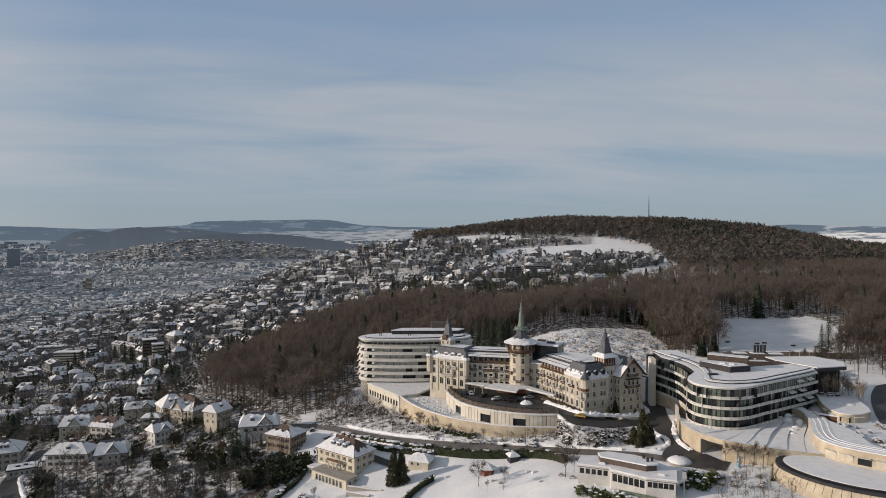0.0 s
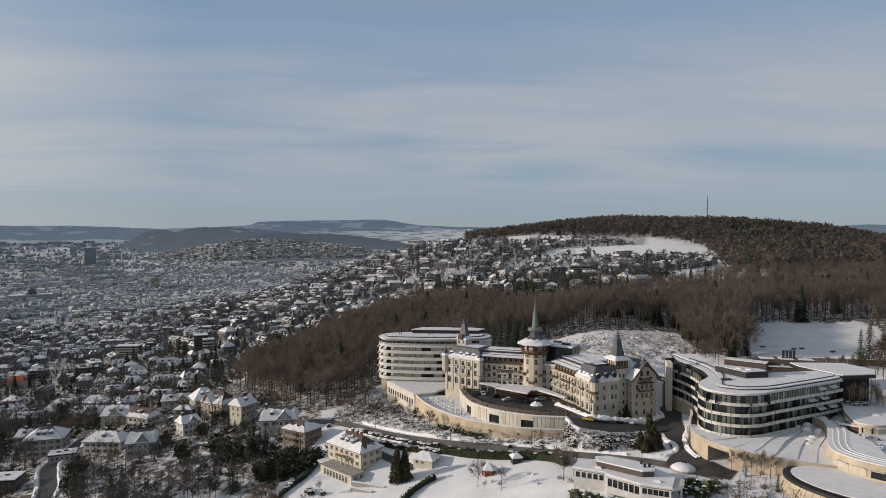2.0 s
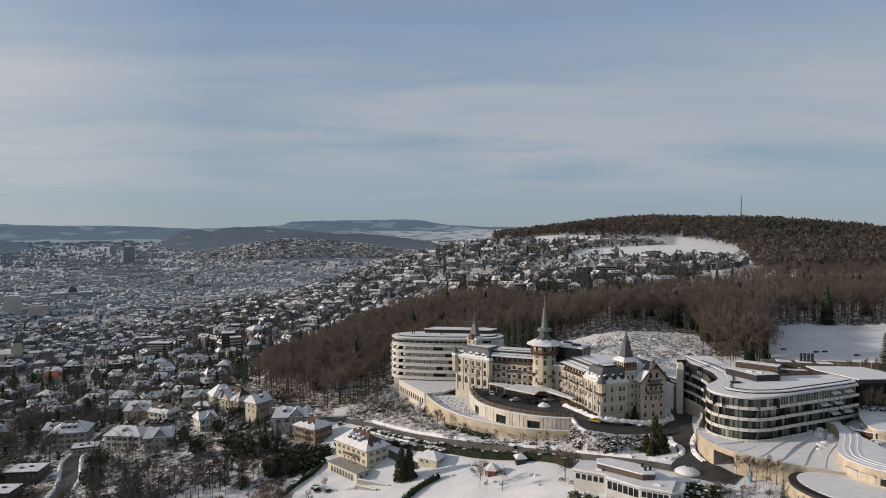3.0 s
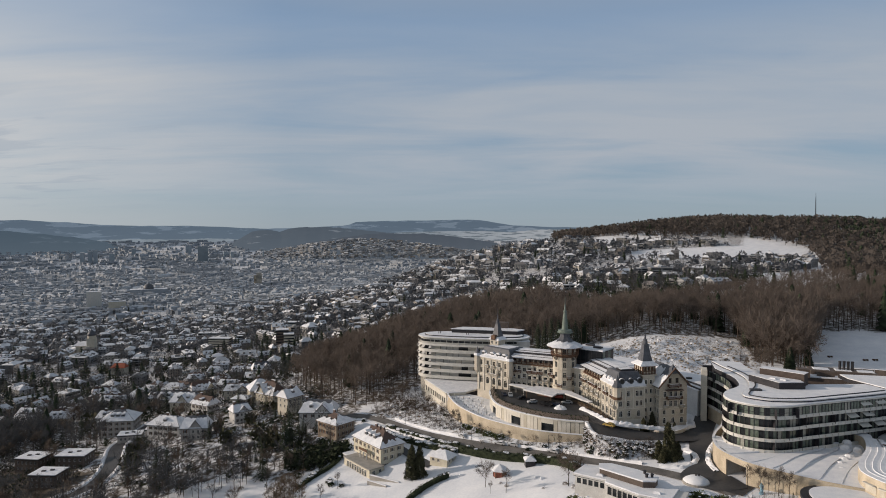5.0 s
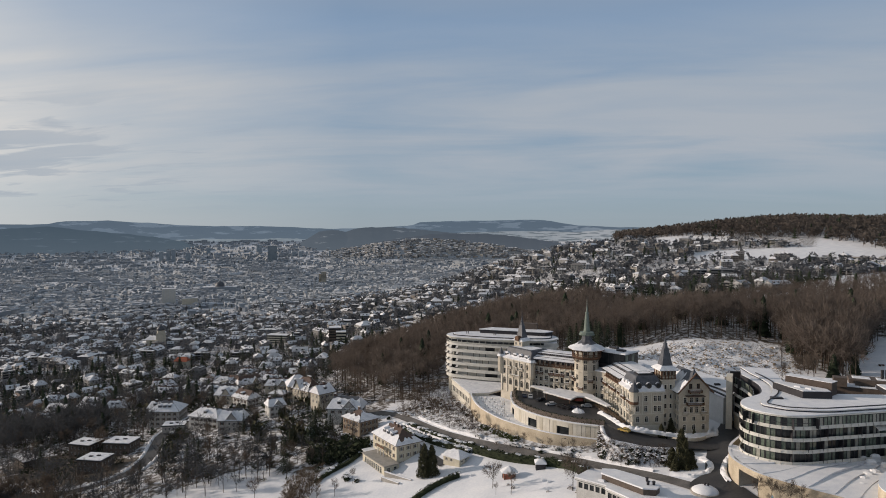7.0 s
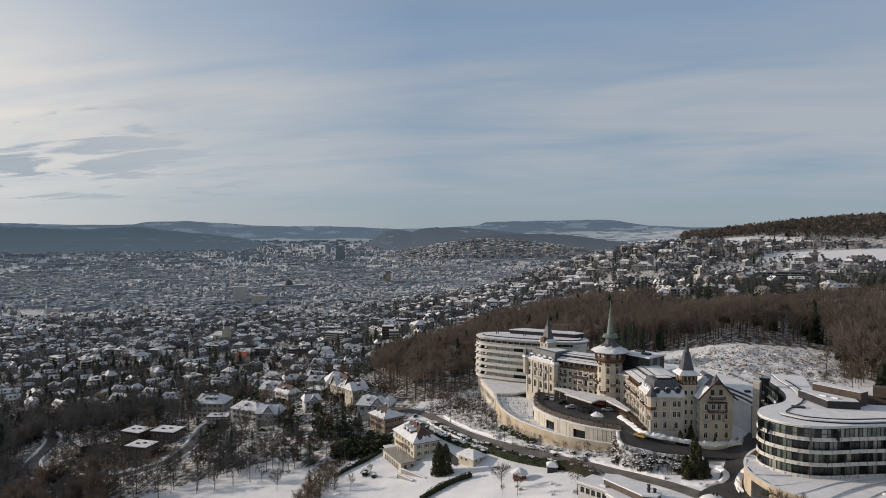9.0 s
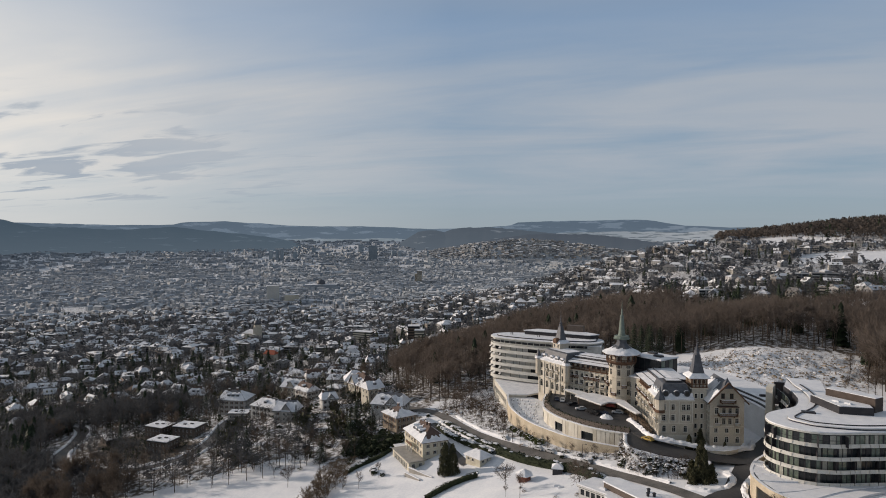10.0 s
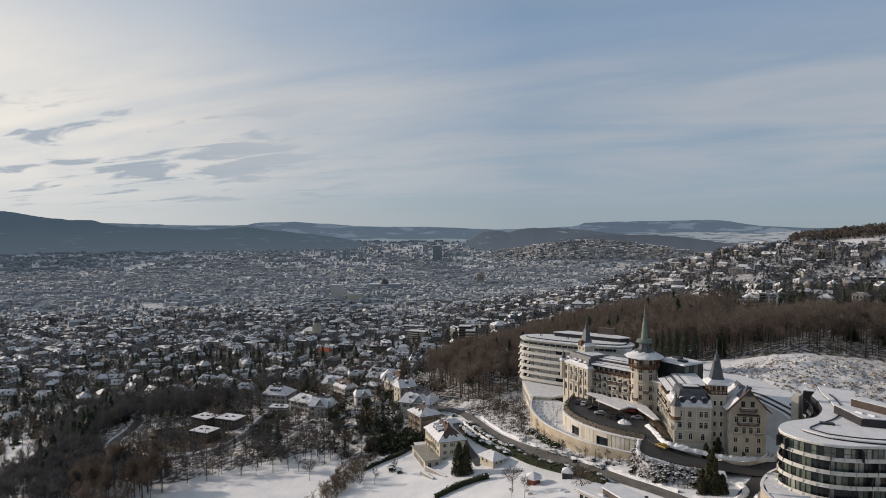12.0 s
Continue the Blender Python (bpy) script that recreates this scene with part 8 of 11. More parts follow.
def twig_tree(seed, twigs=90, spread=0.30, low=0.42, boughs=12, stem=.014, thin=1.0):
    """A bare tree of unit height in triangles: a tapered trunk, limbs, and twigs fanning up and out. Gives vertices, triangles and slots."""
    r = np.random.default_rng(seed)
    v, f, s = [], [], []

    def sliver(a, b, w, slot):
        d = b - a
        side = np.cross(d, r.normal(size=3))
        side = side / (np.linalg.norm(side) + 1e-9) * w
        k = len(v)
        v.extend([a - side, a + side, b])
        f.append((k, k + 1, k + 2))
        s.append(slot)

    rings = [(0, stem), (.45, stem * .7), (.85, stem * .3)]
    bend = r.normal(0, .012, (3, 2))
    for i, (z, w) in enumerate(rings):
        for q in range(4):
            a = q * math.pi / 2
            v.append(np.array([w * math.cos(a) + bend[i, 0] * z, w * math.sin(a) + bend[i, 1] * z, z]))
    for i in range(2):
        for q in range(4):
            a, b, c, d = i * 4 + q, i * 4 + (q + 1) % 4, i * 4 + 4 + (q + 1) % 4, i * 4 + 4 + q
            f.extend([(a, b, c), (a, c, d)])
            s.extend([0, 0])
    limbs = []
    for k in range(boughs):
        z = low + (0.88 - low) * r.random()
        a = r.random() * 2 * math.pi
        reach = spread * (1.05 - abs(z - .6)) * (0.6 + 0.4 * r.random())
        p = np.array([0, 0, z])
        q = p + np.array([math.cos(a) * reach, math.sin(a) * reach, reach * (0.6 + 0.7 * r.random())])
        sliver(p, q, .007, 0)
        limbs.append((p, q))
    for k in range(twigs):
        p, q = limbs[r.integers(len(limbs))]
        t = 0.35 + 0.65 * r.random()
        a = p + (q - p) * t
        d = (q - p) / np.linalg.norm(q - p) * 0.7 + r.normal(0, .55, 3) + np.array([0, 0, .5])
        b = a + d / np.linalg.norm(d) * (0.09 + 0.12 * r.random())
        sliver(a, b, (.0042 + .005 * r.random()) * thin, 1)
    return np.array(v), np.array(f), np.array(s)


def beech(seed, twigs=150, thin=1.0, wide=.25, low=.32):
    """A bare beech of unit height in triangles: a tall stem, rising limbs, and fine twigs that fill a rounded crown."""
    r = np.random.default_rng(seed)
    v, f, s = [], [], []
    mid, radii = np.array([0, 0, .5 + low / 2]), np.array([wide, wide, .5 - low / 2])

    def sliver(a, b, w, slot):
        side = np.cross(b - a, r.normal(size=3))
        side = side / (np.linalg.norm(side) + 1e-9) * w
        k = len(v)
        v.extend([a - side, a + side, b])
        f.append((k, k + 1, k + 2))
        s.append(slot)

    lean = r.normal(0, .02, 2)
    for i, (z, w) in enumerate(((0, .011), (.4, .008), (.8, .003))):
        for q in range(3):
            a = q * 2.0944
            v.append(np.array([w * math.cos(a) + lean[0] * z, w * math.sin(a) + lean[1] * z, z]))
    for i in range(2):
        for q in range(3):
            a, b, c, d = i * 3 + q, i * 3 + (q + 1) % 3, i * 3 + 3 + (q + 1) % 3, i * 3 + 3 + q
            f.extend([(a, b, c), (a, c, d)])
            s.extend([0, 0])
    limbs = []
    for k in range(11):
        p = np.array([lean[0] * .5, lean[1] * .5, low + .02 + (.74 - low) * r.random()])
        d = r.normal(size=3)
        d[2] = abs(d[2]) * 1.1 - .15
        q = mid + d / np.linalg.norm(d) * radii * (.62 + .22 * r.random())
        sliver(p, q, .0055, 0)
        limbs.append((p, q))
    for k in range(twigs):
        p, q = limbs[r.integers(len(limbs))]
        a = p + (q - p) * (.35 + .65 * r.random()) + r.normal(0, .022, 3)
        out = (a - mid) / radii
        d = out / (np.linalg.norm(out) + 1e-6) * .7 + r.normal(0, .55, 3) + np.array([0, 0, .35])
        b = a + d / np.linalg.norm(d) * (.07 + .10 * r.random())
        e = np.linalg.norm((b - mid) / radii)
        if e > 1.05:
            b = mid + (b - mid) / e * (1.0 + .07 * r.random())
        sliver(a, b, (.0026 + .0024 * r.random()) * thin, 1)
    return np.array(v), np.array(f), np.array(s)


def spruce(seed, tiers=9, per=9):
    """A conifer of unit height: drooping boughs in tiers about a stem."""
    r = np.random.default_rng(seed)
    v, f, s = [], [], []
    for i in range(tiers):
        z = .10 + .86 * i / tiers
        reach = .20 * (1 - z) ** 0.8 + .02
        for k in range(per):
            a = 2 * math.pi * (k + r.random() * .8) / per
            w = .55 * reach * (0.8 + .5 * r.random())
            L = reach * (0.75 + .4 * r.random())
            c, si = math.cos(a), math.sin(a)
            n = len(v)
            v += [(0, 0, z + .10), (c * L * .6 - si * w, si * L * .6 + c * w, z - .01), (c * L, si * L, z - .05 - .03 * r.random()), (c * L * .6 + si * w, si * L * .6 - c * w, z - .01)]
            f += [(n, n + 1, n + 2), (n, n + 2, n + 3)]
            s += [1, 1]
    n = len(v)
    v += [(.012, 0, 0), (-.006, .01, 0), (-.006, -.01, 0), (0, 0, .9)]
    f += [(n, n + 1, n + 3), (n + 1, n + 2, n + 3), (n + 2, n, n + 3)]
    s += [0, 0, 0]
    return np.array(v), np.array(f), np.array(s)


def clump(seed, leaves=26, flake=.13):
    """A rough crown of unit height, for trees far off: loose flakes about a stem."""
    r = np.random.default_rng(seed)
    v, f, s = [], [], []
    for k in range(leaves):
        d = r.normal(size=3)
        d /= np.linalg.norm(d)
        p = np.array([d[0] * .36, d[1] * .36, .58 + d[2] * .36]) * np.array([1, 1, 1]) * (0.55 + .45 * r.random())
        p[2] = max(.15, .58 + d[2] * .40 * (0.6 + .4 * r.random()))
        n = len(v)
        for q in range(3):
            v.append(p + r.normal(0, flake, 3))
        f.append((n, n + 1, n + 2))
        s.append(1)
    n = len(v)
    v += [np.array([.03, 0, 0]), np.array([-.02, .02, 0]), np.array([0, -.02, .6])]
    f.append((n, n + 1, n + 2))
    s.append(0)
    return np.array(v), np.array(f), np.array(s)



# ---------------------------------------------------------------- garden trees, hedges and bushes


def tri_mesh(name, v, f, material):
    me = bpy.data.meshes.new(name)
    me.from_pydata([tuple(q) for q in v], [], [tuple(int(i) for i in q) for q in f])
    me.materials.append(material)
    me.update()
    return me


def split_tree(name, shape, wood, leaf):
    """Trunk and crown meshes of unit height, from a tree shape."""
    v, f, s = shape
    out = []
    for slot, part_name, material in ((0, "trunk", wood), (1, "crown", leaf)):
        ids = f[s == slot]
        used = np.unique(ids)
        remap = np.full(len(v), -1)
        remap[used] = np.arange(len(used))
        out.append((part_name, tri_mesh(part_name, v[used], remap[ids], material)))
    return out


def dense_spruce(seed, tiers=16, per=13, wide=.17):
    """A full conifer of unit height: each bough a fan of drooping sprays."""
    r = np.random.default_rng(seed)
    v, f, s = [], [], []
    for i in range(tiers):
        z = .05 + .92 * i / tiers
        reach = wide * (1 - z) ** 0.75 + .012
        for k in range(per):
            a = 2 * math.pi * (k + r.random()) / per
            L = reach * (0.65 + .5 * r.random())
            c, si = math.cos(a), math.sin(a)
            for q in range(4):
                t = .25 + .22 * q
                w = L * .34 * (1.15 - t) * (0.8 + .6 * r.random())
                sd = 1 if q % 2 else -1
                b = np.array([c * L * t, si * L * t, z + .03 - .09 * t * t])
                tip = b + np.array([c * L * .34 - si * w * sd, si * L * .34 + c * w * sd, -.035 * r.random() - .01])
                side = np.array([-si, c, 0]) * L * .10
                n = len(v)
                v += [b - side, b + side, tip]
                f.append((n, n + 1, n + 2))
                s.append(1)
    n = len(v)
    v += [np.array(q) for q in ((.014, 0, 0), (-.007, .012, 0), (-.007, -.012, 0), (0, 0, .97))]
    f += [(n, n + 1, n + 3), (n + 1, n + 2, n + 3), (n + 2, n, n + 3)]
    s += [0, 0, 0]
    return np.array(v), np.array(f), np.array(s)


def leaf_dome(seed, leaves=260, size=.14, flat=1.0):
    """A bush of unit size: leaves over a lumpy dome."""
    r = np.random.default_rng(seed)
    v, f = [], []
    for k in range(leaves):
        d = r.normal(size=3)
        d[2] = abs(d[2])
        d /= np.linalg.norm(d)
        lump = .78 + .22 * math.sin(5 * d[0] + seed) * math.cos(4 * d[1]) * (1 if r.random() < .8 else .6)
        p = d * lump * np.array([.5, .5, .8 * flat]) * (.7 + .3 * r.random())
        n = len(v)
        for q in range(3):
            v.append(p + r.normal(0, size * .5, 3))
        f.append((n, n + 1, n + 2))
    return np.array(v), np.array(f)


PROTOS = {}


def plant(kind, name, x, y, height, label, category, group, turn=0.0, wide=1.0, sink=.25, z=None):
    """A tree or bush at a place; repeats share their meshes."""
    if kind not in PROTOS:
        PROTOS[kind] = PLANTS[kind]()
    ob = new(name)
    ob.empty_display_size = .5
    ob.matrix_basis = Matrix.LocRotScale((x, y, (gz(x, y) if z is None else z) - sink), Euler((0, 0, turn)), (height * wide, height * wide, height))
    for part_name, me in PROTOS[kind]:
        c = new(part_name, me)
        c.parent = ob
        if part_name in ("snow_cap", "twig_mass"):
            tagged(c, kind="stuff")
    return tagged(ob, label, category, group)


def snow_flakes(seed, n=40, size=.13):
    r = np.random.default_rng(seed)
    v, f = [], []
    for k in range(n):
        a, q = r.random() * 6.28, math.sqrt(r.random()) * .46
        p = np.array([q * math.cos(a), q * math.sin(a), .8 * math.sqrt(max(0, 1 - (q / .5) ** 2)) * .95 + .02])
        m = len(v)
        w = size * (.5 + r.random())
        v += [p + np.array([w * math.cos(b), w * math.sin(b), 0]) for b in (0, 1.3, 2.5, 3.8, 5.0)] + [p + np.array([0, 0, w * .5])]
        f += [(m + i, m + (i + 1) % 5, m + 5) for i in range(5)]
    return np.array(v), np.array(f)


def yew_shape(seed, leaves=3400):
    """A broad, dense yew of unit height, pointed at its top."""
    r = np.random.default_rng(seed)
    v, f = [], []
    for k in range(leaves):
        z = r.random() ** 1.15
        lump = 1 + .10 * math.sin(7 * z + seed) + .08 * math.sin(17 * z)
        w = .17 * lump * (1 - z) ** .55 * (.55 + .6 * r.random())
        a = r.random() * 6.283
        w *= 1 + .16 * math.sin(3 * a + 9 * z + seed)
        p = np.array([w * math.cos(a), w * math.sin(a), .02 + .97 * z])
        n = len(v)
        v += [p + r.normal(0, .0155, 3) * np.array([1, 1, 1.7]) for _ in range(3)]
        f.append((n, n + 1, n + 2))
    return np.array(v), np.array(f)


PLANTS = {}
for k in range(5):
    PLANTS["bare%d" % k] = lambda k=k: split_tree("bare", beech(300 + k, 640, 1.0, .36, .2), BARK, TWIG)
    PLANTS["thin%d" % k] = lambda k=k: split_tree("thin", beech(320 + k, 340, .9, .22, .25), BARK, TWIG)
    PLANTS["birch%d" % k] = lambda k=k: split_tree("birch", beech(330 + k, 420, .8, .2, .12), SCRUB_TWIG, SCRUB_TWIG)
    PLANTS["shrubtree%d" % k] = lambda k=k: split_tree("shrubtree", twig_tree(340 + k, 380, .42, .08, 30, .014, .9), BARK, DRY)
    PLANTS["spruce%d" % k] = lambda k=k: split_tree("spruce", dense_spruce(360 + k), BARK, NEEDLE)
    PLANTS["column%d" % k] = lambda k=k: split_tree("column", dense_spruce(380 + k, 16, 13, .13), BARK, NEEDLE)
    PLANTS["yew%d" % k] = lambda k=k: [("foliage", tri_mesh("foliage", *yew_shape(500 + k), YEW)), ("trunk", tri_mesh("trunk", [(.02, 0, -.02), (-.01, .017, -.02), (-.01, -.017, -.02), (0, 0, .5)], [(0, 1, 3), (1, 2, 3), (2, 0, 3)], BARK))]
    PLANTS["bush%d" % k] = lambda k=k: [("leaves", tri_mesh("leaves", *leaf_dome(400 + k), OLIVE)), ("snow_cap", tri_mesh("snow_cap", *snow_flakes(410 + k, 5, .09), SNOW))]
    PLANTS["darkbush%d" % k] = lambda k=k: [("leaves", tri_mesh("leaves", *leaf_dome(420 + k), HEDGE)), ("snow_cap", tri_mesh("snow_cap", *snow_flakes(430 + k, 18, .11), SNOW))]
    PLANTS["drybush%d" % k] = lambda k=k: [("twig_mass", tri_mesh("twig_mass", *leaf_dome(440 + k, 200, .10), DRY)), ("snow_cap", tri_mesh("snow_cap", *snow_flakes(450 + k, 14), SNOW))]

rt = random.Random(21)


def bare_tree(x, y, h, thin=False, label="bare winter tree with fine dark twigs", group="bare garden trees"):
    return plant(("thin%d" if thin else "bare%d") % rt.randrange(5), "bare_tree", x, y, h, label, "tree", group, rt.random() * 6, rt.uniform(.85, 1.2))


def conifer_tree(x, y, h, column=False, label="dark green conifer in the snow"):
    return plant(("column%d" if column else "spruce%d") % rt.randrange(5), "conifer", x, y, h, label, "tree", "garden conifers", rt.random() * 6, rt.uniform(.9, 1.25))


def bush(x, y, size, kind="darkbush", label="dark evergreen bush with snow on it", z=None):
    return plant(kind + "%d" % rt.randrange(5), "bush", x, y, size, label, "bush", "garden bushes", rt.random() * 6, rt.uniform(1.0, 1.6), .15, z)


# twin yews by the villa, the yew group on the loop, small firs at the hotel's end
for x, y, h in ((-18.2, 232.5, 12.5), (-15.4, 233.2, 11.5)):
    plant("yew%d" % rt.randrange(5), "yew_tree", x, y, h, "tall dark columnar yew in the villa garden", "tree", "yews", rt.random() * 6, 1.25)
for x, y, h in ((73.4, 232.2, 13), (74.6, 231.2, 10.5), (70.6, 233.6, 6.5), (76.6, 232.2, 6), (71.6, 229.8, 5)):
    plant("yew%d" % rt.randrange(5), "yew_tree", x, y, h, "tall dark yew on the snowy loop", "tree", "yews", rt.random() * 6, 1.05 if h > 10 else 1.7)
for u, v, h in ((9.5, -3.2, 7.0), (13.6, -2.4, 8.5), (20.5, -6.5, 5)):
    plant("yew%d" % rt.randrange(5), "fir_tree", *hp(u, v), h, "small fir in front of the hotel", "tree", "firs by the hotel", rt.random() * 6, 1.2)
for x, y, h in ((203, 334, 22), (20, 366, 25), (24, 363, 27), (28, 362, 26), (33, 360, 26), (37, 364, 24), (30, 369, 25), (16, 369, 23)):
    conifer_tree(x, y, h, False, "tall dark conifer at the wood's edge")
for k in range(110):
    t_, m_, f_ = BANK_SPOTS[rt.randrange(2, int(len(BANK_SPOTS) * .8))]
    u = rt.random()
    p, q, u = (Vector(t_), Vector(m_), .25 + u * 1.5) if u < .5 else (Vector(m_), Vector(f_), u * 2 - 1)
    p = p.lerp(q, min(u, 1))
    kind = "darkbush" if rt.random() < .55 else "drybush"
    bush(p.x + rt.uniform(-.6, .6), p.y + rt.uniform(-.4, .4), rt.uniform(.9, 2.3), kind, "dark evergreen bush with snow on it" if kind == "darkbush" else "dry winter shrub on the bank", p.z)
for x, y, s in ((79, 199, 5.5), (82.5, 197.5, 5.0), (76, 196, 4.0), (85.5, 199.5, 4.5), (80, 194.5, 4.0)):
    bush(x, y, s, "bush", "broad olive-green evergreen bush with snow")
for x, y, s in ((47, 195, 4.6), (50, 192.5, 4.6), (53, 190.5, 4.8), (56, 188, 4.4), (61, 185.5, 4.2), (43.5, 197.5, 4.0), (66, 184, 4.4), (58, 186.5, 4.6), (63.5, 184.5, 4.4)):
    bush(x, y, s, "bush", "olive-green evergreen bush by the modern house")
for k in range(16):
    t = k / 15
    p = OUTER[int((.38 + .25 * t) * (len(OUTER) - 1))]
    bush(p.x - 1.0 + rt.uniform(-.6, .3), p.y - 1.6 + rt.uniform(-.8, .4), rt.uniform(2.0, 3.2), "bush", "olive-green shrub at the foot of the terrace wall")
for k in range(46):
    t = rt.random()
    p = OUTER[int(t * (len(OUTER) - 1))]
    q = rt.uniform(1.5, 9.5)
    kind = "drybush" if rt.random() < .6 else "darkbush"
    bush(p.x - q * .55, p.y - q * .8, rt.uniform(.9, 2.2), kind, "dry winter shrub on the bank" if kind == "drybush" else "dark evergreen bush with snow on it")
for k in range(34):
    x, y = rt.uniform(-58, -24), rt.uniform(292, 318)
    if x - (-58) < (y - 280) * 1.2:
        bush(x, y, rt.uniform(1.0, 2.6), rt.choice(("drybush", "darkbush", "drybush")), "snowy scrub below the gallery")
for x, y, h in ((-10, 268, 10), (-16, 276, 9), (-6, 262.5, 8), (-27, 283, 9), (-34, 291, 10), (-40, 298, 9), (-46, 302, 11), (-52, 306, 12), (3, 256.5, 7), (16, 252, 5.5), (27, 248, 5), (36, 246, 6), (-22, 272, 8), (-30, 300, 8), (-48, 315, 13), (-56, 318, 14), (-60, 309, 12)):
    bare_tree(x, y, h, h < 9)
for k in range(26):
    x, y = -62 + rt.uniform(-7, 5), 200 + rt.uniform(0, 27)
    plant("shrubtree%d" % rt.randrange(5), "bare_shrub", x, y, rt.uniform(3, 7), "brown leafless shrub at the garden's edge", "shrub", "garden shrubs", rt.random() * 6)
# meadow in front
for x, y, h, kind in ((12.4, 219.5, 11, 0), (20.5, 213, 9.5, 1), (41, 211, 14, 0), (15, 214, 5, 1), (44.5, 214, 9, 0), (-50, 220, 8, 1), (-47, 229, 8, 1), (-84, 217, 11, 0), (-66, 214, 9, 0), (-62, 222, 8, 0)):
    bare_tree(x, y, h, bool(kind))
for x, y, s in ((20, 218, 1.6), (17.5, 221, 1.2), (40, 213, 1.8), (43, 209, 2.2), (33, 212, 1.0), (-52, 233, 3.0), (-50.5, 231.5, 2.5), (-46, 230.5, 2.2)):
    bush(x, y, s, "darkbush" if x < 0 else "drybush", "low dark shrub in the snow")


def hedge(name, pts, w, h, label, snowy=.6):
    """A clipped hedge along a line: leaves over its faces, with lumps of snow on its top."""
    line = line2(pts, .9)
    nr = sideways(line)
    r = np.random.default_rng(int(abs(pts[0][0]) * 10))
    ob = thing(name, (*pts[0], gz(*pts[0])), label, "hedge", "hedges")
    v, f = [], []
    for p, q in zip(line, nr):
        z = gz(p.x, p.y)
        for k in range(46):
            a = r.uniform(-1, 1)
            t = r.random()
            top = r.random() < .45
            off = (a if top else math.copysign(1, a)) * w / 2
            zz = z + (h if top else h * t) * (.88 + .16 * math.sin(p.x * .9) + .08 * r.random())
            c = np.array([p.x + q.x * off + r.uniform(-.45, .45), p.y + q.y * off + r.uniform(-.45, .45), zz])
            n = len(v)
            v += [c + r.normal(0, .22, 3) for _ in range(3)]
            f.append((n, n + 1, n + 2))
    part("foliage", tri_mesh("foliage", v, f, HEDGE), None, ob)
    core = Shape()
    zs = [gz(p.x, p.y) for p in line]
    core.strip([(p.x - q.x * w * .42, p.y - q.y * w * .42, z - .4) for p, q, z in zip(line, nr, zs)], [(p.x - q.x * w * .42, p.y - q.y * w * .42, z + h * .85) for p, q, z in zip(line, nr, zs)])
    core.strip([(p.x - q.x * w * .42, p.y - q.y * w * .42, z + h * .85) for p, q, z in zip(line, nr, zs)], [(p.x + q.x * w * .42, p.y + q.y * w * .42, z + h * .85) for p, q, z in zip(line, nr, zs)])
    core.strip([(p.x + q.x * w * .42, p.y + q.y * w * .42, z + h * .85) for p, q, z in zip(line, nr, zs)], [(p.x + q.x * w * .42, p.y + q.y * w * .42, z - .4) for p, q, z in zip(line, nr, zs)])
    part("core", core, HEDGE, ob)
    sn = Shape()
    for i, (p, q, z) in enumerate(zip(line, nr, zs)):
        if r.random() < snowy * (.55 + .9 * noise.noise(Vector((p.x * .22, p.y * .22, 7)))):
            s = r.uniform(.35, 1.0) * min(1.3, w) * (.7 + .6 * snowy)
            o = r.uniform(-.3, .3) * w
            zt = z + h * (.92 + .14 * math.sin(p.x * .9))
            sn.lathe(p.x + q.x * o, p.y + q.y * o, [(s, zt - .1), (s * .9, zt + .12 + .12 * r.random()), (s * .4, zt + .2 + .2 * r.random())], 6, 0, r.random() * 6, r.uniform(.55, 1))
    if sn.v:
        tagged(part("snow_cap", sn, SNOW, ob, "lumps of snow on the hedge"), kind="stuff")
    return ob


hedge("hedge", [(-3, 247.5), (6, 243.5), (16, 240.2), (26, 237.5), (34, 234.2), (40, 229.5), (43.5, 224)], 2.6, 2.7, "dark hedge with lumps of snow along the lane", .35)
hedge("hedge", [(-16, 214), (-12.5, 221), (-8.5, 226.5), (-3.5, 230.5)], 1.3, 1.9, "dark clipped hedge along the villa garden", .35)
hedge("hedge", [(-46, 276), (-36, 266), (-30, 261.5), (-22, 256), (-14, 251.5), (-5, 246.5)], 2.0, 1.6, "snowy hedge between lane and villa garden", .95)
hedge("hedge", [(-44, 280), (-32, 269), (-22, 261), (-12, 254), (-4, 250.5)], 1.8, 1.6, "snowy hedge beside the pool house", .95)
hedge("hedge", [(-62, 236), (-57, 243), (-55, 250)], 1.4, 1.6, "dark hedge at the villa's garden edge", .3)
hedge("hedge", [(-64, 229), (-61, 236), (-57, 243)], 1.2, 1.4, "dark hedge bounding the snowy garden", .3)
for k in range(40):
    t = rt.random()
    x, y = -34 + 34 * t + rt.uniform(-2, 2), 266 - 18 * t + rt.uniform(-4, 2)
    bush(x, y, rt.uniform(.9, 1.8), "darkbush", "low shrub almost buried in snow")

# wooded gardens on the slope
taken = [(x, y) for x, y, t in slope] + [(-69, 278), (-86, 296), (-114, 320), (-137, 341), (-151, 352), (-203, 400), (-180, 339), (-178, 303), (-153, 292), (-140, 312), (-222, 318), (-246, 338), (-232, 266), (-205, 262), (-203, 243), (-268, 254)]


def clear_of_houses(x, y, d=9.5):
    return all((x - a) ** 2 + (y - b) ** 2 > d * d for a, b in taken)


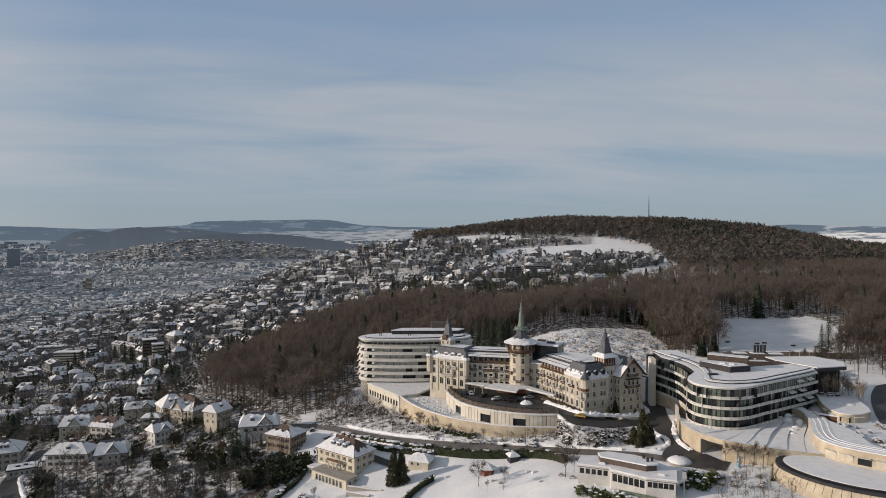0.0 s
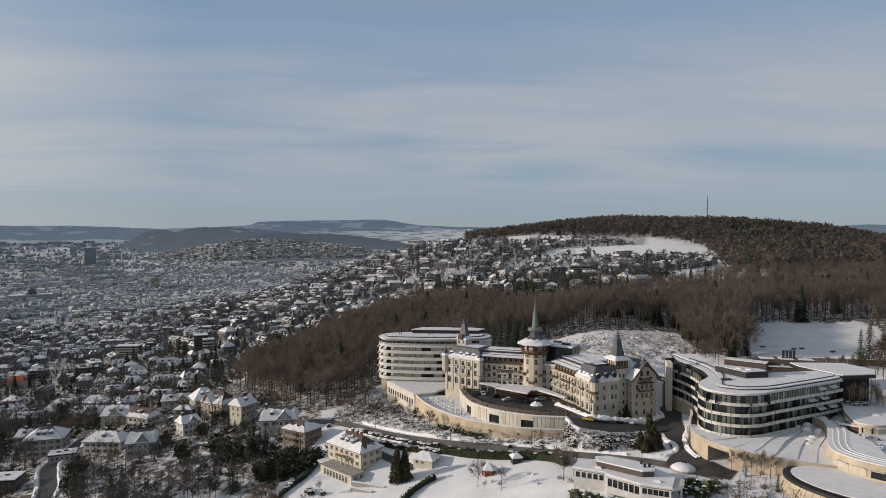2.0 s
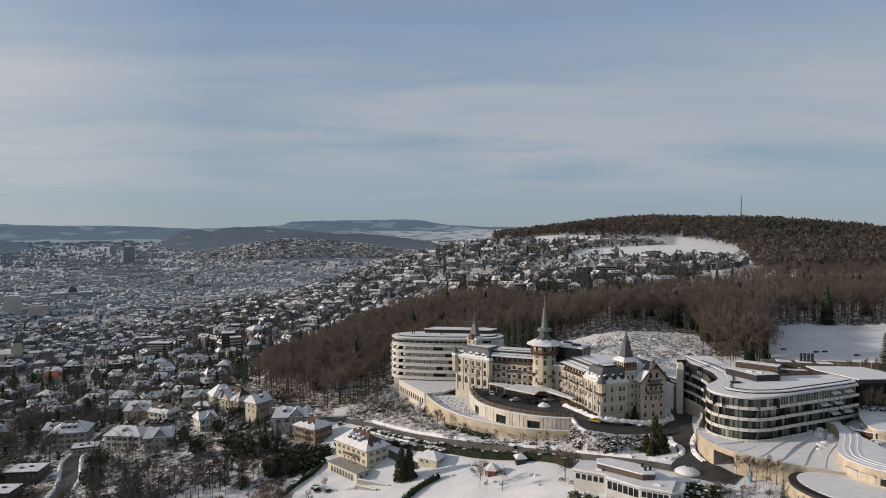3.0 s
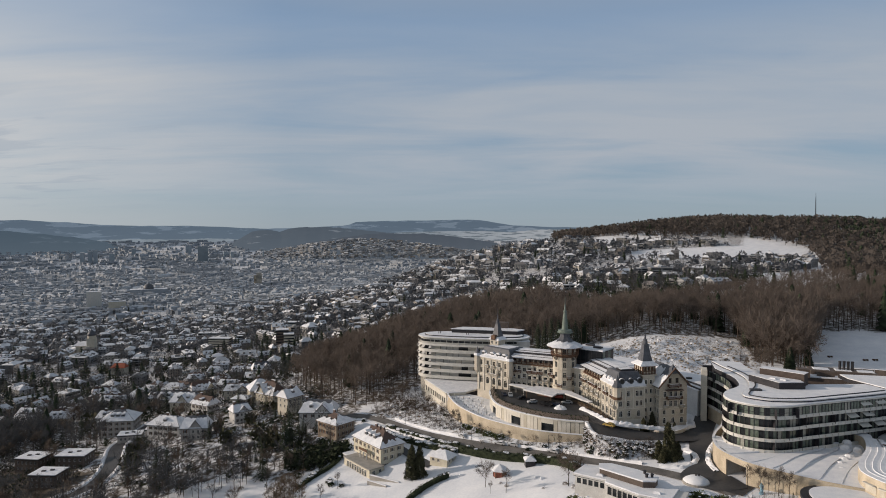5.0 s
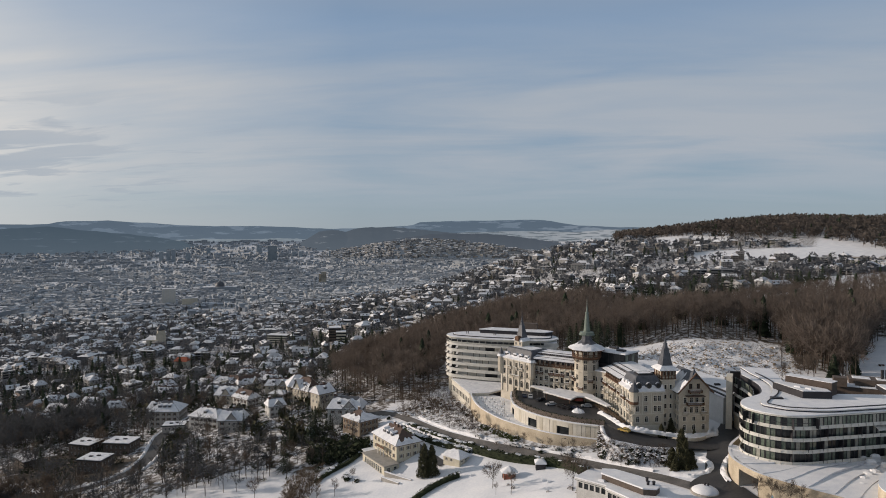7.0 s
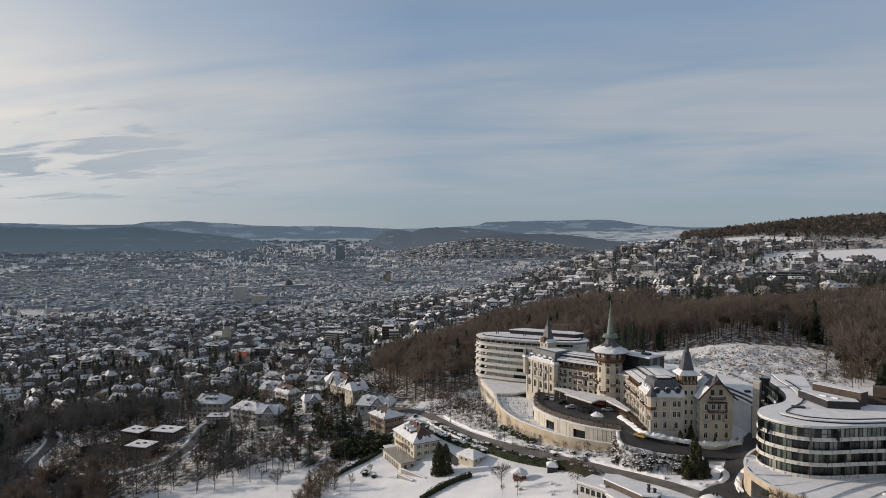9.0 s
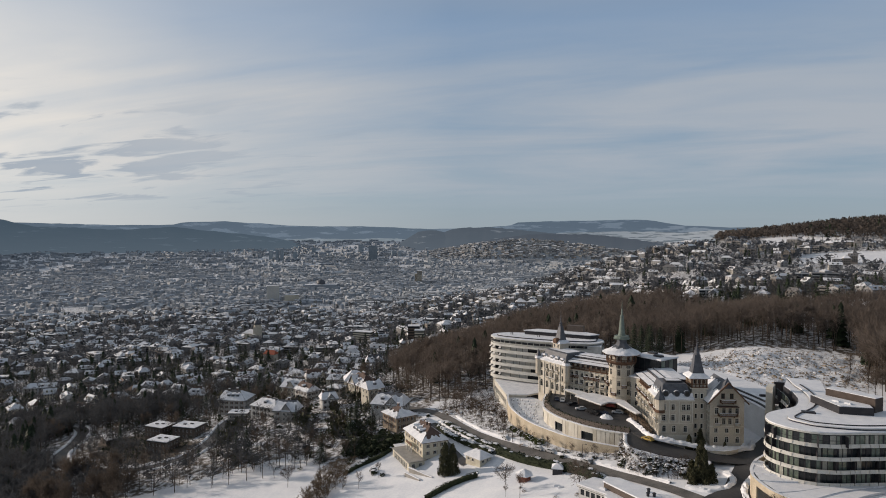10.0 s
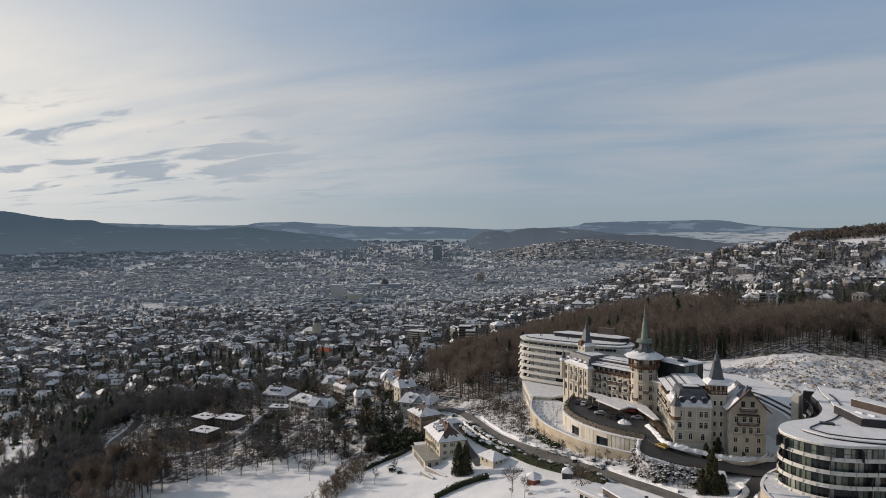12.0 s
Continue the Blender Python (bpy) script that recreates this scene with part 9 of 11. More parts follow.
LOWER = line2([(-330, 278), (-312, 270), (-288, 250), (-272, 232), (-245, 220), (-210, 216), (-185, 222), (-171, 238), (-177, 258), (-190, 276), (-201, 292), (-205, 309), (-212, 335)], 6)
made = 0
while made < 165:
    x, y = rt.uniform(-420, -62), rt.uniform(212, 440)
    if inside(BEECH_WOOD, [x], [y])[0] or not clear_of_houses(x, y) or any((p.x - x) ** 2 + (p.y - y) ** 2 < 60 for p in LOWER):
        continue
    if y < 228 and x > -150:
        continue
    if (x + 62) > -(y - 300) * 1.1 and y > 300 and x > -92:
        continue
    if rt.random() < .26 and not (x > -115 and y > 275):
        conifer_tree(x, y, rt.uniform(8, 18))
    else:
        bare_tree(x, y, rt.uniform(8, 16), rt.random() < .4)
    made += 1
for k in range(70):
    x, y = rt.uniform(-170, -58), rt.uniform(228, 300)
    if clear_of_houses(x, y, 8) and (x < -75 or y > 262) and y > 236 + (x + 170) * .2:
        if rt.random() < .5:
            bush(x, y, rt.uniform(1.5, 3.5), "darkbush", "dark garden bush with snow on it")
        else:
            conifer_tree(x, y, rt.uniform(3.5, 9))
for x, y, h in ((-156, 251, 11), (-287, 376, 17), (-152, 330, 15), (-88, 283, 9)):
    conifer_tree(x, y, h, False, "tall dark conifer between the houses")
for x, y, h in ((-110, 309, 8), (-118, 311, 9), (-106, 313, 7), (-113, 307, 6), (-92, 286, 8), (-82, 284.5, 7), (-87, 283.5, 6), (-97, 289, 9), (-78, 287, 6), (-134, 330, 8), (-144, 332, 9), (-150, 338, 8)):
    conifer_tree(x, y, h, False, "dark young conifer beside a house")
# the grove below the lower lane
# the next two stands are added, partly out of view, to shade the meadow
for k in range(16):
    bare_tree(rt.uniform(-204, -168), rt.uniform(186, 206), rt.uniform(14, 20), rt.random() < .3)
for k in range(34):
    bare_tree(rt.uniform(-188, -140), rt.uniform(160, 190), rt.uniform(13, 20), rt.random() < .3)
for k in range(70):
    t = rt.random()
    x, y = rt.uniform(-330, -120), rt.uniform(165, 216)
    if x > -185 or (x > -262 and y > 204):
        continue
    if rt.random() < .18:
        conifer_tree(x, y, rt.uniform(9, 15))
    else:
        bare_tree(x, y, rt.uniform(11, 18), rt.random() < .3)
for x, y in [(-160 + 9 * k, 226 + 1.2 * k) for k in range(9)] + [(-172 + 12 * k, 214 + 2.2 * k) for k in range(5)]:
    bare_tree(x + rt.uniform(-3, 3), y + rt.uniform(-5, 5), rt.uniform(8, 14), True)
# trees between the wings, the field and the wood
for k in range(16):
    x = rt.uniform(112, 150)
    y = rt.uniform(330, 366)
    bare_tree(x, y, rt.uniform(9, 17), rt.random() < .5, "bare tree at the wood's edge", "trees at the wood's edge")
for x, y in ((158, 264), (158.7, 260), (159.5, 255.6), (160.7, 250.5), (160.4, 243), (157, 258), (163.5, 252.5), (164.4, 257), (165, 248.6), (166.5, 262), (168, 268), (169, 274), (170, 282), (167.4, 256), (161.8, 246.4)):
    plant("birch%d" % rt.randrange(5), "birch", x, y, rt.uniform(8, 11.5), "slim pale birch by the dark hall", "tree", "birches by the hall", rt.random() * 6, rt.uniform(.85, 1.1))
for x, y in ((150.2, 249.6), (152, 250.4), (153.6, 248.8), (155.6, 250.6), (157.4, 249.4), (159, 251.2), (160.6, 249.2), (161.4, 252)):
    plant("birch%d" % rt.randrange(5), "birch", x, y, rt.uniform(7, 9.5), "slim pale birch on the round garden terrace", "tree", "birches by the hall", rt.random() * 6, rt.uniform(.9, 1.2), .1, 7.2)
for k in range(40):
    bare_tree(rt.uniform(206, 262), rt.uniform(292, 340), rt.uniform(9, 17), rt.random() < .5, "bare tree at the wood's edge", "trees at the wood's edge")
for k in range(16):
    bare_tree(rt.uniform(168, 235), rt.uniform(312, 336), rt.uniform(5, 12), True, "bare tree before the snowy field", "trees at the wood's edge")
for x, y, h in ((94, 209.5, 9), (97, 208, 10), (99, 207.3, 8), (101.5, 206, 10), (104, 205, 9), (96, 204, 6)):
    bare_tree(x, y, h, True, "slim leafless birch before the garden wall", "birches by the garden wall")
conifer_tree(103, 197, 6)
for k in range(18):
    bush(rt.uniform(84, 100), rt.uniform(192, 203), rt.uniform(.9, 2.0), "drybush", "dry winter shrub in the snow")
for k in range(30):
    bush(rt.uniform(137, 160), rt.uniform(190, 222), rt.uniform(1.2, 2.6), "drybush", "bare frosted shrub above the spa")

conifer_tree(194, 325, 21, False, "tall broad pine standing before the snowy field")


def snowy_bench(x, y, turn):
    """A picnic table with two benches under thick snow."""
    z = gz(x, y)
    ob = thing("picnic_table", (x, y, z), "timber picnic table under thick snow on the field", "table", "tables on the field")
    c, s_ = math.cos(turn), math.sin(turn)
    part("tabletop", Shape().box(x, y, z + .7, z + .8, 2.2, .9, turn), TIMBER, ob)
    part("table_snow", Shape().box(x, y, z + .8, z + 1.05, 2.15, .85, turn, 0, .1), SNOW, ob)
    for sd in (-1, 1):
        part("bench", Shape().box(x - s_ * .8 * sd, y + c * .8 * sd, z + .4, z + .48, 2.2, .35, turn), TIMBER, ob)
        part("leg", Shape().box(x + c * .8 * sd, y + s_ * .8 * sd, z - .3, z + .7, .12, 1.7, turn), TIMBER, ob)


for x, y in ((179, 361.5), (183.4, 362), (195.4, 354), (165, 367.7), (206, 350)):
    snowy_bench(x, y, .3)

# ---------------------------------------------------------------- terrace furniture, cars, lamps


def snow_table(x, y, z, turn):
    ob = thing("terrace_table", (x, y, z), "round terrace table wrapped and capped with snow", "table", "terrace tables")
    part("leg", Shape().lathe(x, y, [(.28, z), (.07, z + .1), (.07, z + .7)], 6), DARK_METAL, ob)
    part("top", Shape().lathe(x, y, [(.55, z + .7), (.55, z + .75), (.5, z + .9), (.2, z + 1.0)], 8), SNOW, ob, "table top under snow")
    return ob


first = None
spots_t = []
for row in range(5):
    for k in range(24):
        s = .06 + .56 * k / 23
        p = OUTER[int(s * (len(OUTER) - 1))]
        q = sideways(OUTER)[int(s * (len(OUTER) - 1))]
        d = 2.2 + 2.7 * row + rt.uniform(-.4, .4)
        x, y = p.x + q.x * d + rt.uniform(-.5, .5), p.y + q.y * d + rt.uniform(-.5, .5)
        near_in = min((w.x - x) ** 2 + (w.y - y) ** 2 for w in INNER)
        if near_in > 4 and inside(deck_poly, [x], [y])[0] and all((x - a) ** 2 + (y - b) ** 2 > 3.4 for a, b in spots_t) and x < 24 and y < 296:
            spots_t.append((x, y))
for x, y in spots_t:
    if first is None:
        first = snow_table(0, 0, 0, 0)
        first.matrix_basis = Matrix.Translation((x, y, -6.4))
    else:
        copy_thing(first, frame_at(x, y, -6.4, rt.random()))
for x, y in spots_t[::9]:
    ob = thing("closed_parasol", (x + 1, y, -6.4), "closed pale parasol on the snowy terrace", "parasol", "terrace parasols")
    part("pole", Shape().lathe(x + 1, y, [(.3, -6.4), (.05, -6.2), (.05, -3.6)], 6), DARK_METAL, ob)
    part("canopy", Shape().lathe(x + 1, y, [(.1, -5.4), (.26, -5.2), (.16, -4.2), (.03, -3.5)], 8), WHITE, ob)


def car(x, y, z, turn, paint, label, snowy=False):
    ob = thing("car", (x, y, z), label, "car", "parked cars")
    m = frame_at(x, y, z, turn)

    def shaped(sh):
        sh.v = [tuple(m @ Vector(q)) for q in sh.v]
        return sh

    body = Shape()
    prof = [(-2.2, .35), (-2.25, .75), (-1.9, .95), (-.9, 1.0), (-.4, 1.45), (1.2, 1.48), (1.9, 1.0), (2.2, .9), (2.25, .4)]
    n = len(prof)
    body.add([(a, w, b) for w in (-.88, .88) for a, b in prof], [tuple(range(n)), tuple(range(2 * n - 1, n - 1, -1))] + [(i, n + i, n + (i + 1) % n, (i + 1) % n) for i in range(n)])
    part("body", shaped(body), paint, ob)
    part("side_glass", shaped(Shape().add([(a, w, b) for w in (-.9, .9) for a, b in ((-.75, 1.05), (-.35, 1.38), (1.1, 1.4), (1.6, 1.05))], [(0, 1, 2, 3), (7, 6, 5, 4)])), GLASS, ob)
    part("windscreen", shaped(Shape().add([(-.93, -.75, 1.02), (-.93, .75, 1.02), (-.43, .7, 1.43), (-.43, -.7, 1.43)], [(0, 1, 2, 3)])), GLASS, ob)
    for a in (-1.4, 1.4):
        for w in (-.85, .85):
            wh = Shape()
            ring = [(a + .33 * math.cos(q * math.pi / 5), .33 + .33 * math.sin(q * math.pi / 5)) for q in range(10)]
            wh.add([(u, w + d, v_) for d in (-.1, .1) for u, v_ in ring], [tuple(range(10)), tuple(range(19, 9, -1))] + [(i, 10 + i, 10 + (i + 1) % 10, (i + 1) % 10) for i in range(10)])
            part("wheel", shaped(wh), DARK_METAL, ob)
    if snowy:
        part("roof_snow", shaped(Shape().box(.4, 0, 1.46, 1.62, 1.7, 1.5, 0, 0, .1)), SNOW, ob)
        part("bonnet_snow", shaped(Shape().box(-1.5, 0, .95, 1.08, 1.1, 1.5, 0, 0, .08)), SNOW, ob)
    return ob


PAINTS = [mat("black_paint", (.012, .012, .014), (.02, .02, .022), .25, .3, 4, spec=.5), mat("silver_paint", (.35, .36, .37), (.42, .43, .44), .3, .3, 4, spec=.5), mat("dark_blue_paint", (.015, .02, .04), (.022, .03, .055), .25, .3, 4, spec=.5), mat("yellow_paint", (.30, .21, .05), (.36, .26, .08), .5, .3, 4)]
for x, y, t, p, lb in ((9.6, 281.4, 1.9, 2, "dark blue car parked by the terrace parapet"), (12.4, 280.6, 1.8, 1, "silver saloon car parked on the forecourt"), (23.0, 271.8, .5, 1, "silver estate car parked on the forecourt"), (27.2, 270.8, -.4, 0, "black saloon car parked on the forecourt"), (29.4, 268.6, -.3, 0, "black limousine parked by the entrance"), (30.8, 271.9, -.3, 0, "black car under the canopy's edge"), (33.0, 269.6, -.5, 2, "dark blue car parked by the entrance"), (37.2, 274.2, .2, 1, "white car waiting by the entrance"), (17.6, 277.0, .9, 0, "black car parked beside the planting")):
    car(x, y, YARD, t, PAINTS[p], lb)
for x, y, t in ((12.6, 250.6, -.3), (18, 249.3, -.3), (-4, 258, -.7), (34, 242.5, -.4)):
    car(x, y, gz(x, y) + .1, t, PAINTS[1], "parked car under snow beside the lane", True)
car(54.0, 248.4, -.62, -.5, PAINTS[3], "small yellow snow-clearing vehicle on the drive")
def rough_heap(x, y, z, size, tall, label):
    """A shovelled heap: broken lumps on a low uneven mound."""
    n, rings = 22, 6
    v = [(x, y, z + tall)]
    for j in range(1, rings + 1):
        for i in range(n):
            a = 2 * math.pi * i / n
            q = j / rings * (1 + .25 * noise.noise(Vector((math.cos(a) * 1.5, math.sin(a) * 1.5, x))))
            up_ = tall * (1 - q * q) * (1 + .5 * noise.noise(Vector((q * 4 * math.cos(a), q * 4 * math.sin(a), y)))) if j < rings else -.3
            v.append((x + size * q * math.cos(a), y + .65 * size * q * math.sin(a), z + up_))
    f = [(0, 1 + i, 1 + (i + 1) % n) for i in range(n)]
    f += [(1 + j * n + i, 1 + (j + 1) * n + i, 1 + (j + 1) * n + (i + 1) % n, 1 + j * n + (i + 1) % n) for j in range(rings - 1) for i in range(n)]
    return tagged(part("snow_heap", Shape().add(v, f), SNOW), label, "snow heap")


rough_heap(35.0, 265.8, YARD - .05, 2.9, 1.5, "rough heap of cleared snow on the forecourt")
mz = gz(80, 213.5)
mound = thing("traffic_island", (80, 213.5, mz), "round traffic island mounded with snow", "traffic island")
part("kerb", Shape().lathe(80, 213.5, [(4.2, mz - .5), (4.2, mz + .35), (3.9, mz + .4)], 20), CONCRETE, mound)
part("snow_mound", Shape().lathe(80, 213.5, [(4.0, mz + .3), (3.6, mz + .8), (2.4, mz + 1.5), (.8, mz + 1.9), (.1, mz + 1.95)], 20), SNOW, mound, "", True)
for dx in (-.5, .4):
    part("lamp", Shape().lathe(80.4 + dx, 213.8, [(.25, mz + 1.8), (.3, mz + 2.5), (.1, mz + 2.7)], 8), DARK_METAL, mound)


def street_lamp(x, y):
    z = gz(x, y)
    ob = thing("street_lamp", (x, y, z), "slim grey street lamp beside the lane", "street lamp", "street lamps")
    part("pole", Shape().lathe(x, y, [(.12, z - .3), (.07, z + 6.0)], 8), DARK_METAL, ob)
    part("arm", Shape().bar((x, y, z + 5.9), (x + 1.1, y - .4, z + 6.2), .09), DARK_METAL, ob)
    part("head", Shape().box(x + 1.3, y - .45, z + 6.1, z + 6.25, .7, .3, -.3), DARK_METAL, ob)


for x, y in ((-36, 281), (0, 255.5), (32, 244.5), (60, 232.8), (171, 246)):
    street_lamp(x, y)

# kerbs of banked snow along the lanes


def snow_bank(name, pts, w, h, label, lump=.5, level=None):
    """Ploughed snow along a line, broken and uneven in height and width."""
    line = line2(pts, .8)
    nr = sideways(line)
    rows, n = [], len(line)
    for i, (p, q) in enumerate(zip(line, nr)):
        z = gz(p.x, p.y) if level is None else float(np.interp(i / n, *level))
        for off, up_ in ((-.5, -.2), (-.42, .45), (-.2, .85), (.08, 1.0), (.34, .6), (.5, -.2)):
            g = noise.noise(Vector((p.x * .7, p.y * .7, off * 4))) + .6 * noise.noise(Vector((p.x * 2.1, p.y * 2.1, off * 9)))
            wide = w * (1 + .35 * noise.noise(Vector((p.x * .4, p.y * .4, 3))))
            rows.append((p.x + q.x * wide * off, p.y + q.y * wide * off, z + (h * up_ * (1 + 1.6 * lump * g) if up_ > 0 else -.2)))
    sh = Shape().add(rows, [(6 * i + j, 6 * i + 6 + j, 6 * i + 7 + j, 6 * i + 1 + j) for i in range(n - 1) for j in range(5)])
    return tagged(part(name, sh, SNOW), label, "snow bank", "", "structure")


for off in (-4.6, 4.6):
    side_ = [(p.x + q.x * off, p.y + q.y * off) for p, q in zip(LOWER, sideways(LOWER))]
    snow_bank("snow_bank_lower_lane", side_, 2.2, .8, "ploughed snow along the residential lane", .4)
snow_bank("snow_bank_lane_north", [(-44, 291), (-30, 278.5), (-17, 267), (-5, 259), (5, 254.2), (15, 250.8), (26, 247), (36.5, 243), (47, 238), (56, 233.6), (65, 228.8)], 1.4, .7, "ploughed snow along the upper side of the lane")
snow_bank("snow_bank_lane_south", [(-50, 284), (-36, 271), (-22, 259.8), (-10, 251.8), (2, 247), (14, 243.6), (25, 239.8), (35, 235.8), (44, 231)], 1.4, .8, "ploughed snow along the lower side of the lane")
snow_bank("snow_bank_loop", [(58, 238.5), (66, 239.8), (74, 241), (80, 240.2), (82.6, 235), (81.4, 228.5), (77, 224.6), (70, 226)], 2.4, .9, "ploughed snow round the loop", .4)
snow_bank("snow_bank_wall", [(92.5, 252), (89, 243), (86.8, 235), (86.2, 228), (87.2, 221.6)], 2.2, .8, "ploughed snow at the foot of the garden wall", .8)
snow_bank("snow_bank_hotel", [(43.2, 267.4), (46.4, 263.6), (49.6, 258.6), (52.6, 253.6), (56.0, 250.6), (60.4, 250.3), (66.4, 251.4), (70, 252.0), (75, 253.6), (80, 257.6), (84, 262.5), (86, 266), (85.6, 271)], 2.2, 1.15, "snow banked along the hotel's front", .5, ((0, .35, .45, .55, .75, 1), (YARD, YARD - .1, -.6, -1.3, -2.6, -3.3)))
for k in range(22):
    t = rt.random()
    bush(46 + 26 * t, 247 - 8 * math.sin(math.pi * t * .8) - rt.uniform(0, 3), rt.uniform(1.0, 2.2), rt.choice(("darkbush", "drybush")), "shrub below the ramp wall")

# ---------------------------------------------------------------- landmarks
mx2, my2 = 532.0, 1650.0
mz2 = float(land(mx2, my2))
radio = thing("radio_mast", (mx2, my2, mz2), "thin lattice radio mast on the wooded hill", "mast")
for k in range(3):
    a = k * 2.094
    part("leg", Shape().bar((mx2 + 2.4 * math.cos(a), my2 + 2.4 * math.sin(a), mz2), (mx2 + .4 * math.cos(a), my2 + .4 * math.sin(a), 152), .3), DARK_METAL, radio)
part("lattice", Shape().lathe(mx2, my2, [(.8, mz2 + 10), (.7, mz2 + 30), (.4, 150)], 3), DARK_METAL, radio)
part("aerial", Shape().bar((mx2, my2, 150), (mx2, my2, 160), .5), DARK_METAL, radio)


def block(name, x, y, sx, sy, h, turn, material, label, floors, roofed=True):
    """A tall building with bands of windows and a snowy roof."""
    z = float(land(x, y))
    ob = thing(name, (x, y, z), label, "building")
    part("outer_wall", Shape().box(x, y, z - 10, z + h, sx, sy, turn), material, ob)
    for k in range(floors):
        zz = z + h * (k + .35) / floors
        part("window_band", Shape().box(x, y, zz, zz + h / floors * .42, sx + .3, sy + .3, turn), GLASS, ob)
    if roofed:
        part("roof", Shape().box(x, y, z + h, z + h + .7, sx + .6, sy + .6, turn), ROOF_SNOW, ob, "flat roof under snow")
    return ob


# tower concrete and teal glass are lightened, with haze mixed into the colour
HAZED_TOWER = mat("hazed_concrete", (.23, .268, .30), (.29, .33, .36), .8, .03, 5)
block("glass_high_rise", -2233, 3312, 56, 34, 96, .6, mat("teal_glass", (.15, .185, .21), (.20, .235, .26), .3, .01, 5, spec=.4), "dark teal glass high-rise over the town", 0)
for x, y, w, d, h in ((-2758, 2963, 22, 20, 61), (-2731, 2991, 22, 20, 68), (-2703, 3000, 21, 20, 75), (-2643, 3054, 25, 20, 52), (-2722, 3323, 23, 20, 42), (-2492, 3536, 35, 22, 58), (-2243, 3564, 30, 18, 32), (-2192, 3554, 22, 18, 36), (-2016, 3622, 12, 12, 40)):
    block("tower_block", x, y, w, d, h, .65, HAZED_TOWER, "slim grey residential tower far off", 0)
block("tower_block", -1795, 3267, 13, 13, 53, .5, WHITE, "slim white tower in the town", 0)
block("tower_block", -1288, 2314, 20, 18, 56, .5, CREAM, "pale beige tower block in the town", 12)
block("tower_block", -1310, 2330, 18, 18, 44, .5, CREAM, "lower beige tower block in the town", 9)
slab_ = block("office_tower", -1352, 1522, 38, 16, 54, .72, WHITE, "pale ribbed office tower above the roofs", 0)
for k in range(9):
    q = Vector((-1352, 1522)) + Matrix.Rotation(.72, 2) @ Vector((-17 + 4.25 * k, -8.2))
    part("rib", Shape().box(q.x, q.y, float(land(-1352, 1522)) + 4, float(land(-1352, 1522)) + 53, .9, .8, .72), PALE, slab_)
block("apartment_block", -1290, 1540, 44, 16, 26, .72, CREAM, "broad cream block beside the office tower", 0)
hx_, hy_ = -1510.0, 1945.0
hz_ = float(land(hx_, hy_))
great_hall = thing("domed_hall", (hx_, hy_, hz_), "broad pale hall under a dark round dome", "building")
part("outer_wall", Shape().box(hx_, hy_, hz_ - 6, hz_ + 19, 120, 40, .68), HAZED_WALL, great_hall)
part("roof_snow", Shape().box(hx_, hy_, hz_ + 19, hz_ + 20, 121, 41, .68), ROOF_SNOW, great_hall)
part("dome", Shape().lathe(hx_, hy_, [(17, hz_ + 19), (17, hz_ + 24), (15, hz_ + 31), (10, hz_ + 36), (3, hz_ + 39), (.3, hz_ + 42)], 16), SLATE, great_hall, "dark round dome", True)
block("apartment_block", -334, 722, 15, 12, 24, .5, BROWN, "brown stepped apartment block on the slope", 7)
block("apartment_block", -322, 716, 12, 12, 18, .5, CREAM, "cream apartment block on the slope", 5)
block("apartment_block", -480, 812, 30, 13, 13, .15, CREAM, "long cream apartment block on the slope", 4)
block("apartment_block", -560, 905, 34, 13, 14, .3, WHITE, "long white apartment block on the slope", 4)
block("apartment_block", -410, 905, 32, 13, 13, .2, GREY, "long grey apartment block on the slope", 4)
RED_TILE = mat("red_roof_tile", (.22, .06, .035), (.36, .11, .06), .8, .5, 6, bump=.03)
rx_, ry_ = -483.0, 618.0
rz_ = float(land(rx_, ry_))
red_house = thing("red_roofed_house", (rx_, ry_, rz_), "pale house whose red tiled roof is bare of snow", "house")
part("outer_wall", Shape().box(rx_, ry_, rz_ - 4, rz_ + 9, 15, 10.5, .25), CREAM, red_house)
red_m = Matrix.Translation((rx_, ry_, rz_)) @ Matrix.Rotation(.25, 4, "Z")
red_top = Shape().add([tuple(red_m @ Vector(q)) for q in ((-8.2, -6, 8.8), (8.2, -6, 8.8), (8.2, 6, 8.8), (-8.2, 6, 8.8), (-6, 0, 13.4), (6, 0, 13.4))], [(0, 1, 5, 4), (2, 3, 4, 5), (1, 2, 5), (3, 0, 4), (3, 2, 1, 0)])
part("roof", red_top, RED_TILE, red_house, "red clay tile roof")
for k in range(4):
    for floor in range(2):
        q = red_m @ Vector((-5.4 + 3.6 * k, -5.2, 1.6 + 3.4 * floor))
        set_window(red_house, q.x, q.y, q.z, .25, 1.3, 1.7)
dx, dy = -690.0, 800.0
dz = float(land(dx, dy))
church = thing("domed_church", (dx, dy, dz), "pale church with a dark domed tower", "church")
part("tower", Shape().box(dx, dy, dz - 4, dz + 26, 11, 11, .4), CREAM, church)
part("drum", Shape().lathe(dx, dy, [(6.0, dz + 26), (6.0, dz + 30), (6.6, dz + 30.2)], 12), CREAM, church)
part("dome", Shape().lathe(dx, dy, [(6.4, dz + 30.2), (5.8, dz + 33), (3.8, dz + 36), (1.2, dz + 38), (.2, dz + 41)], 12), SLATE, church, "dark slate dome", True)
part("nave", Shape().box(dx - 14, dy + 4, dz - 4, dz + 14, 24, 16, .4), CREAM, church)
roof_loft(church, "nave_roof", [(dx - 28, dy - 8), (dx - 4, dy - 2), (dx - 2, dy + 12), (dx - 28, dy + 14)], [(0, dz + 14), (5, dz + 19)], ROOF_SNOW)
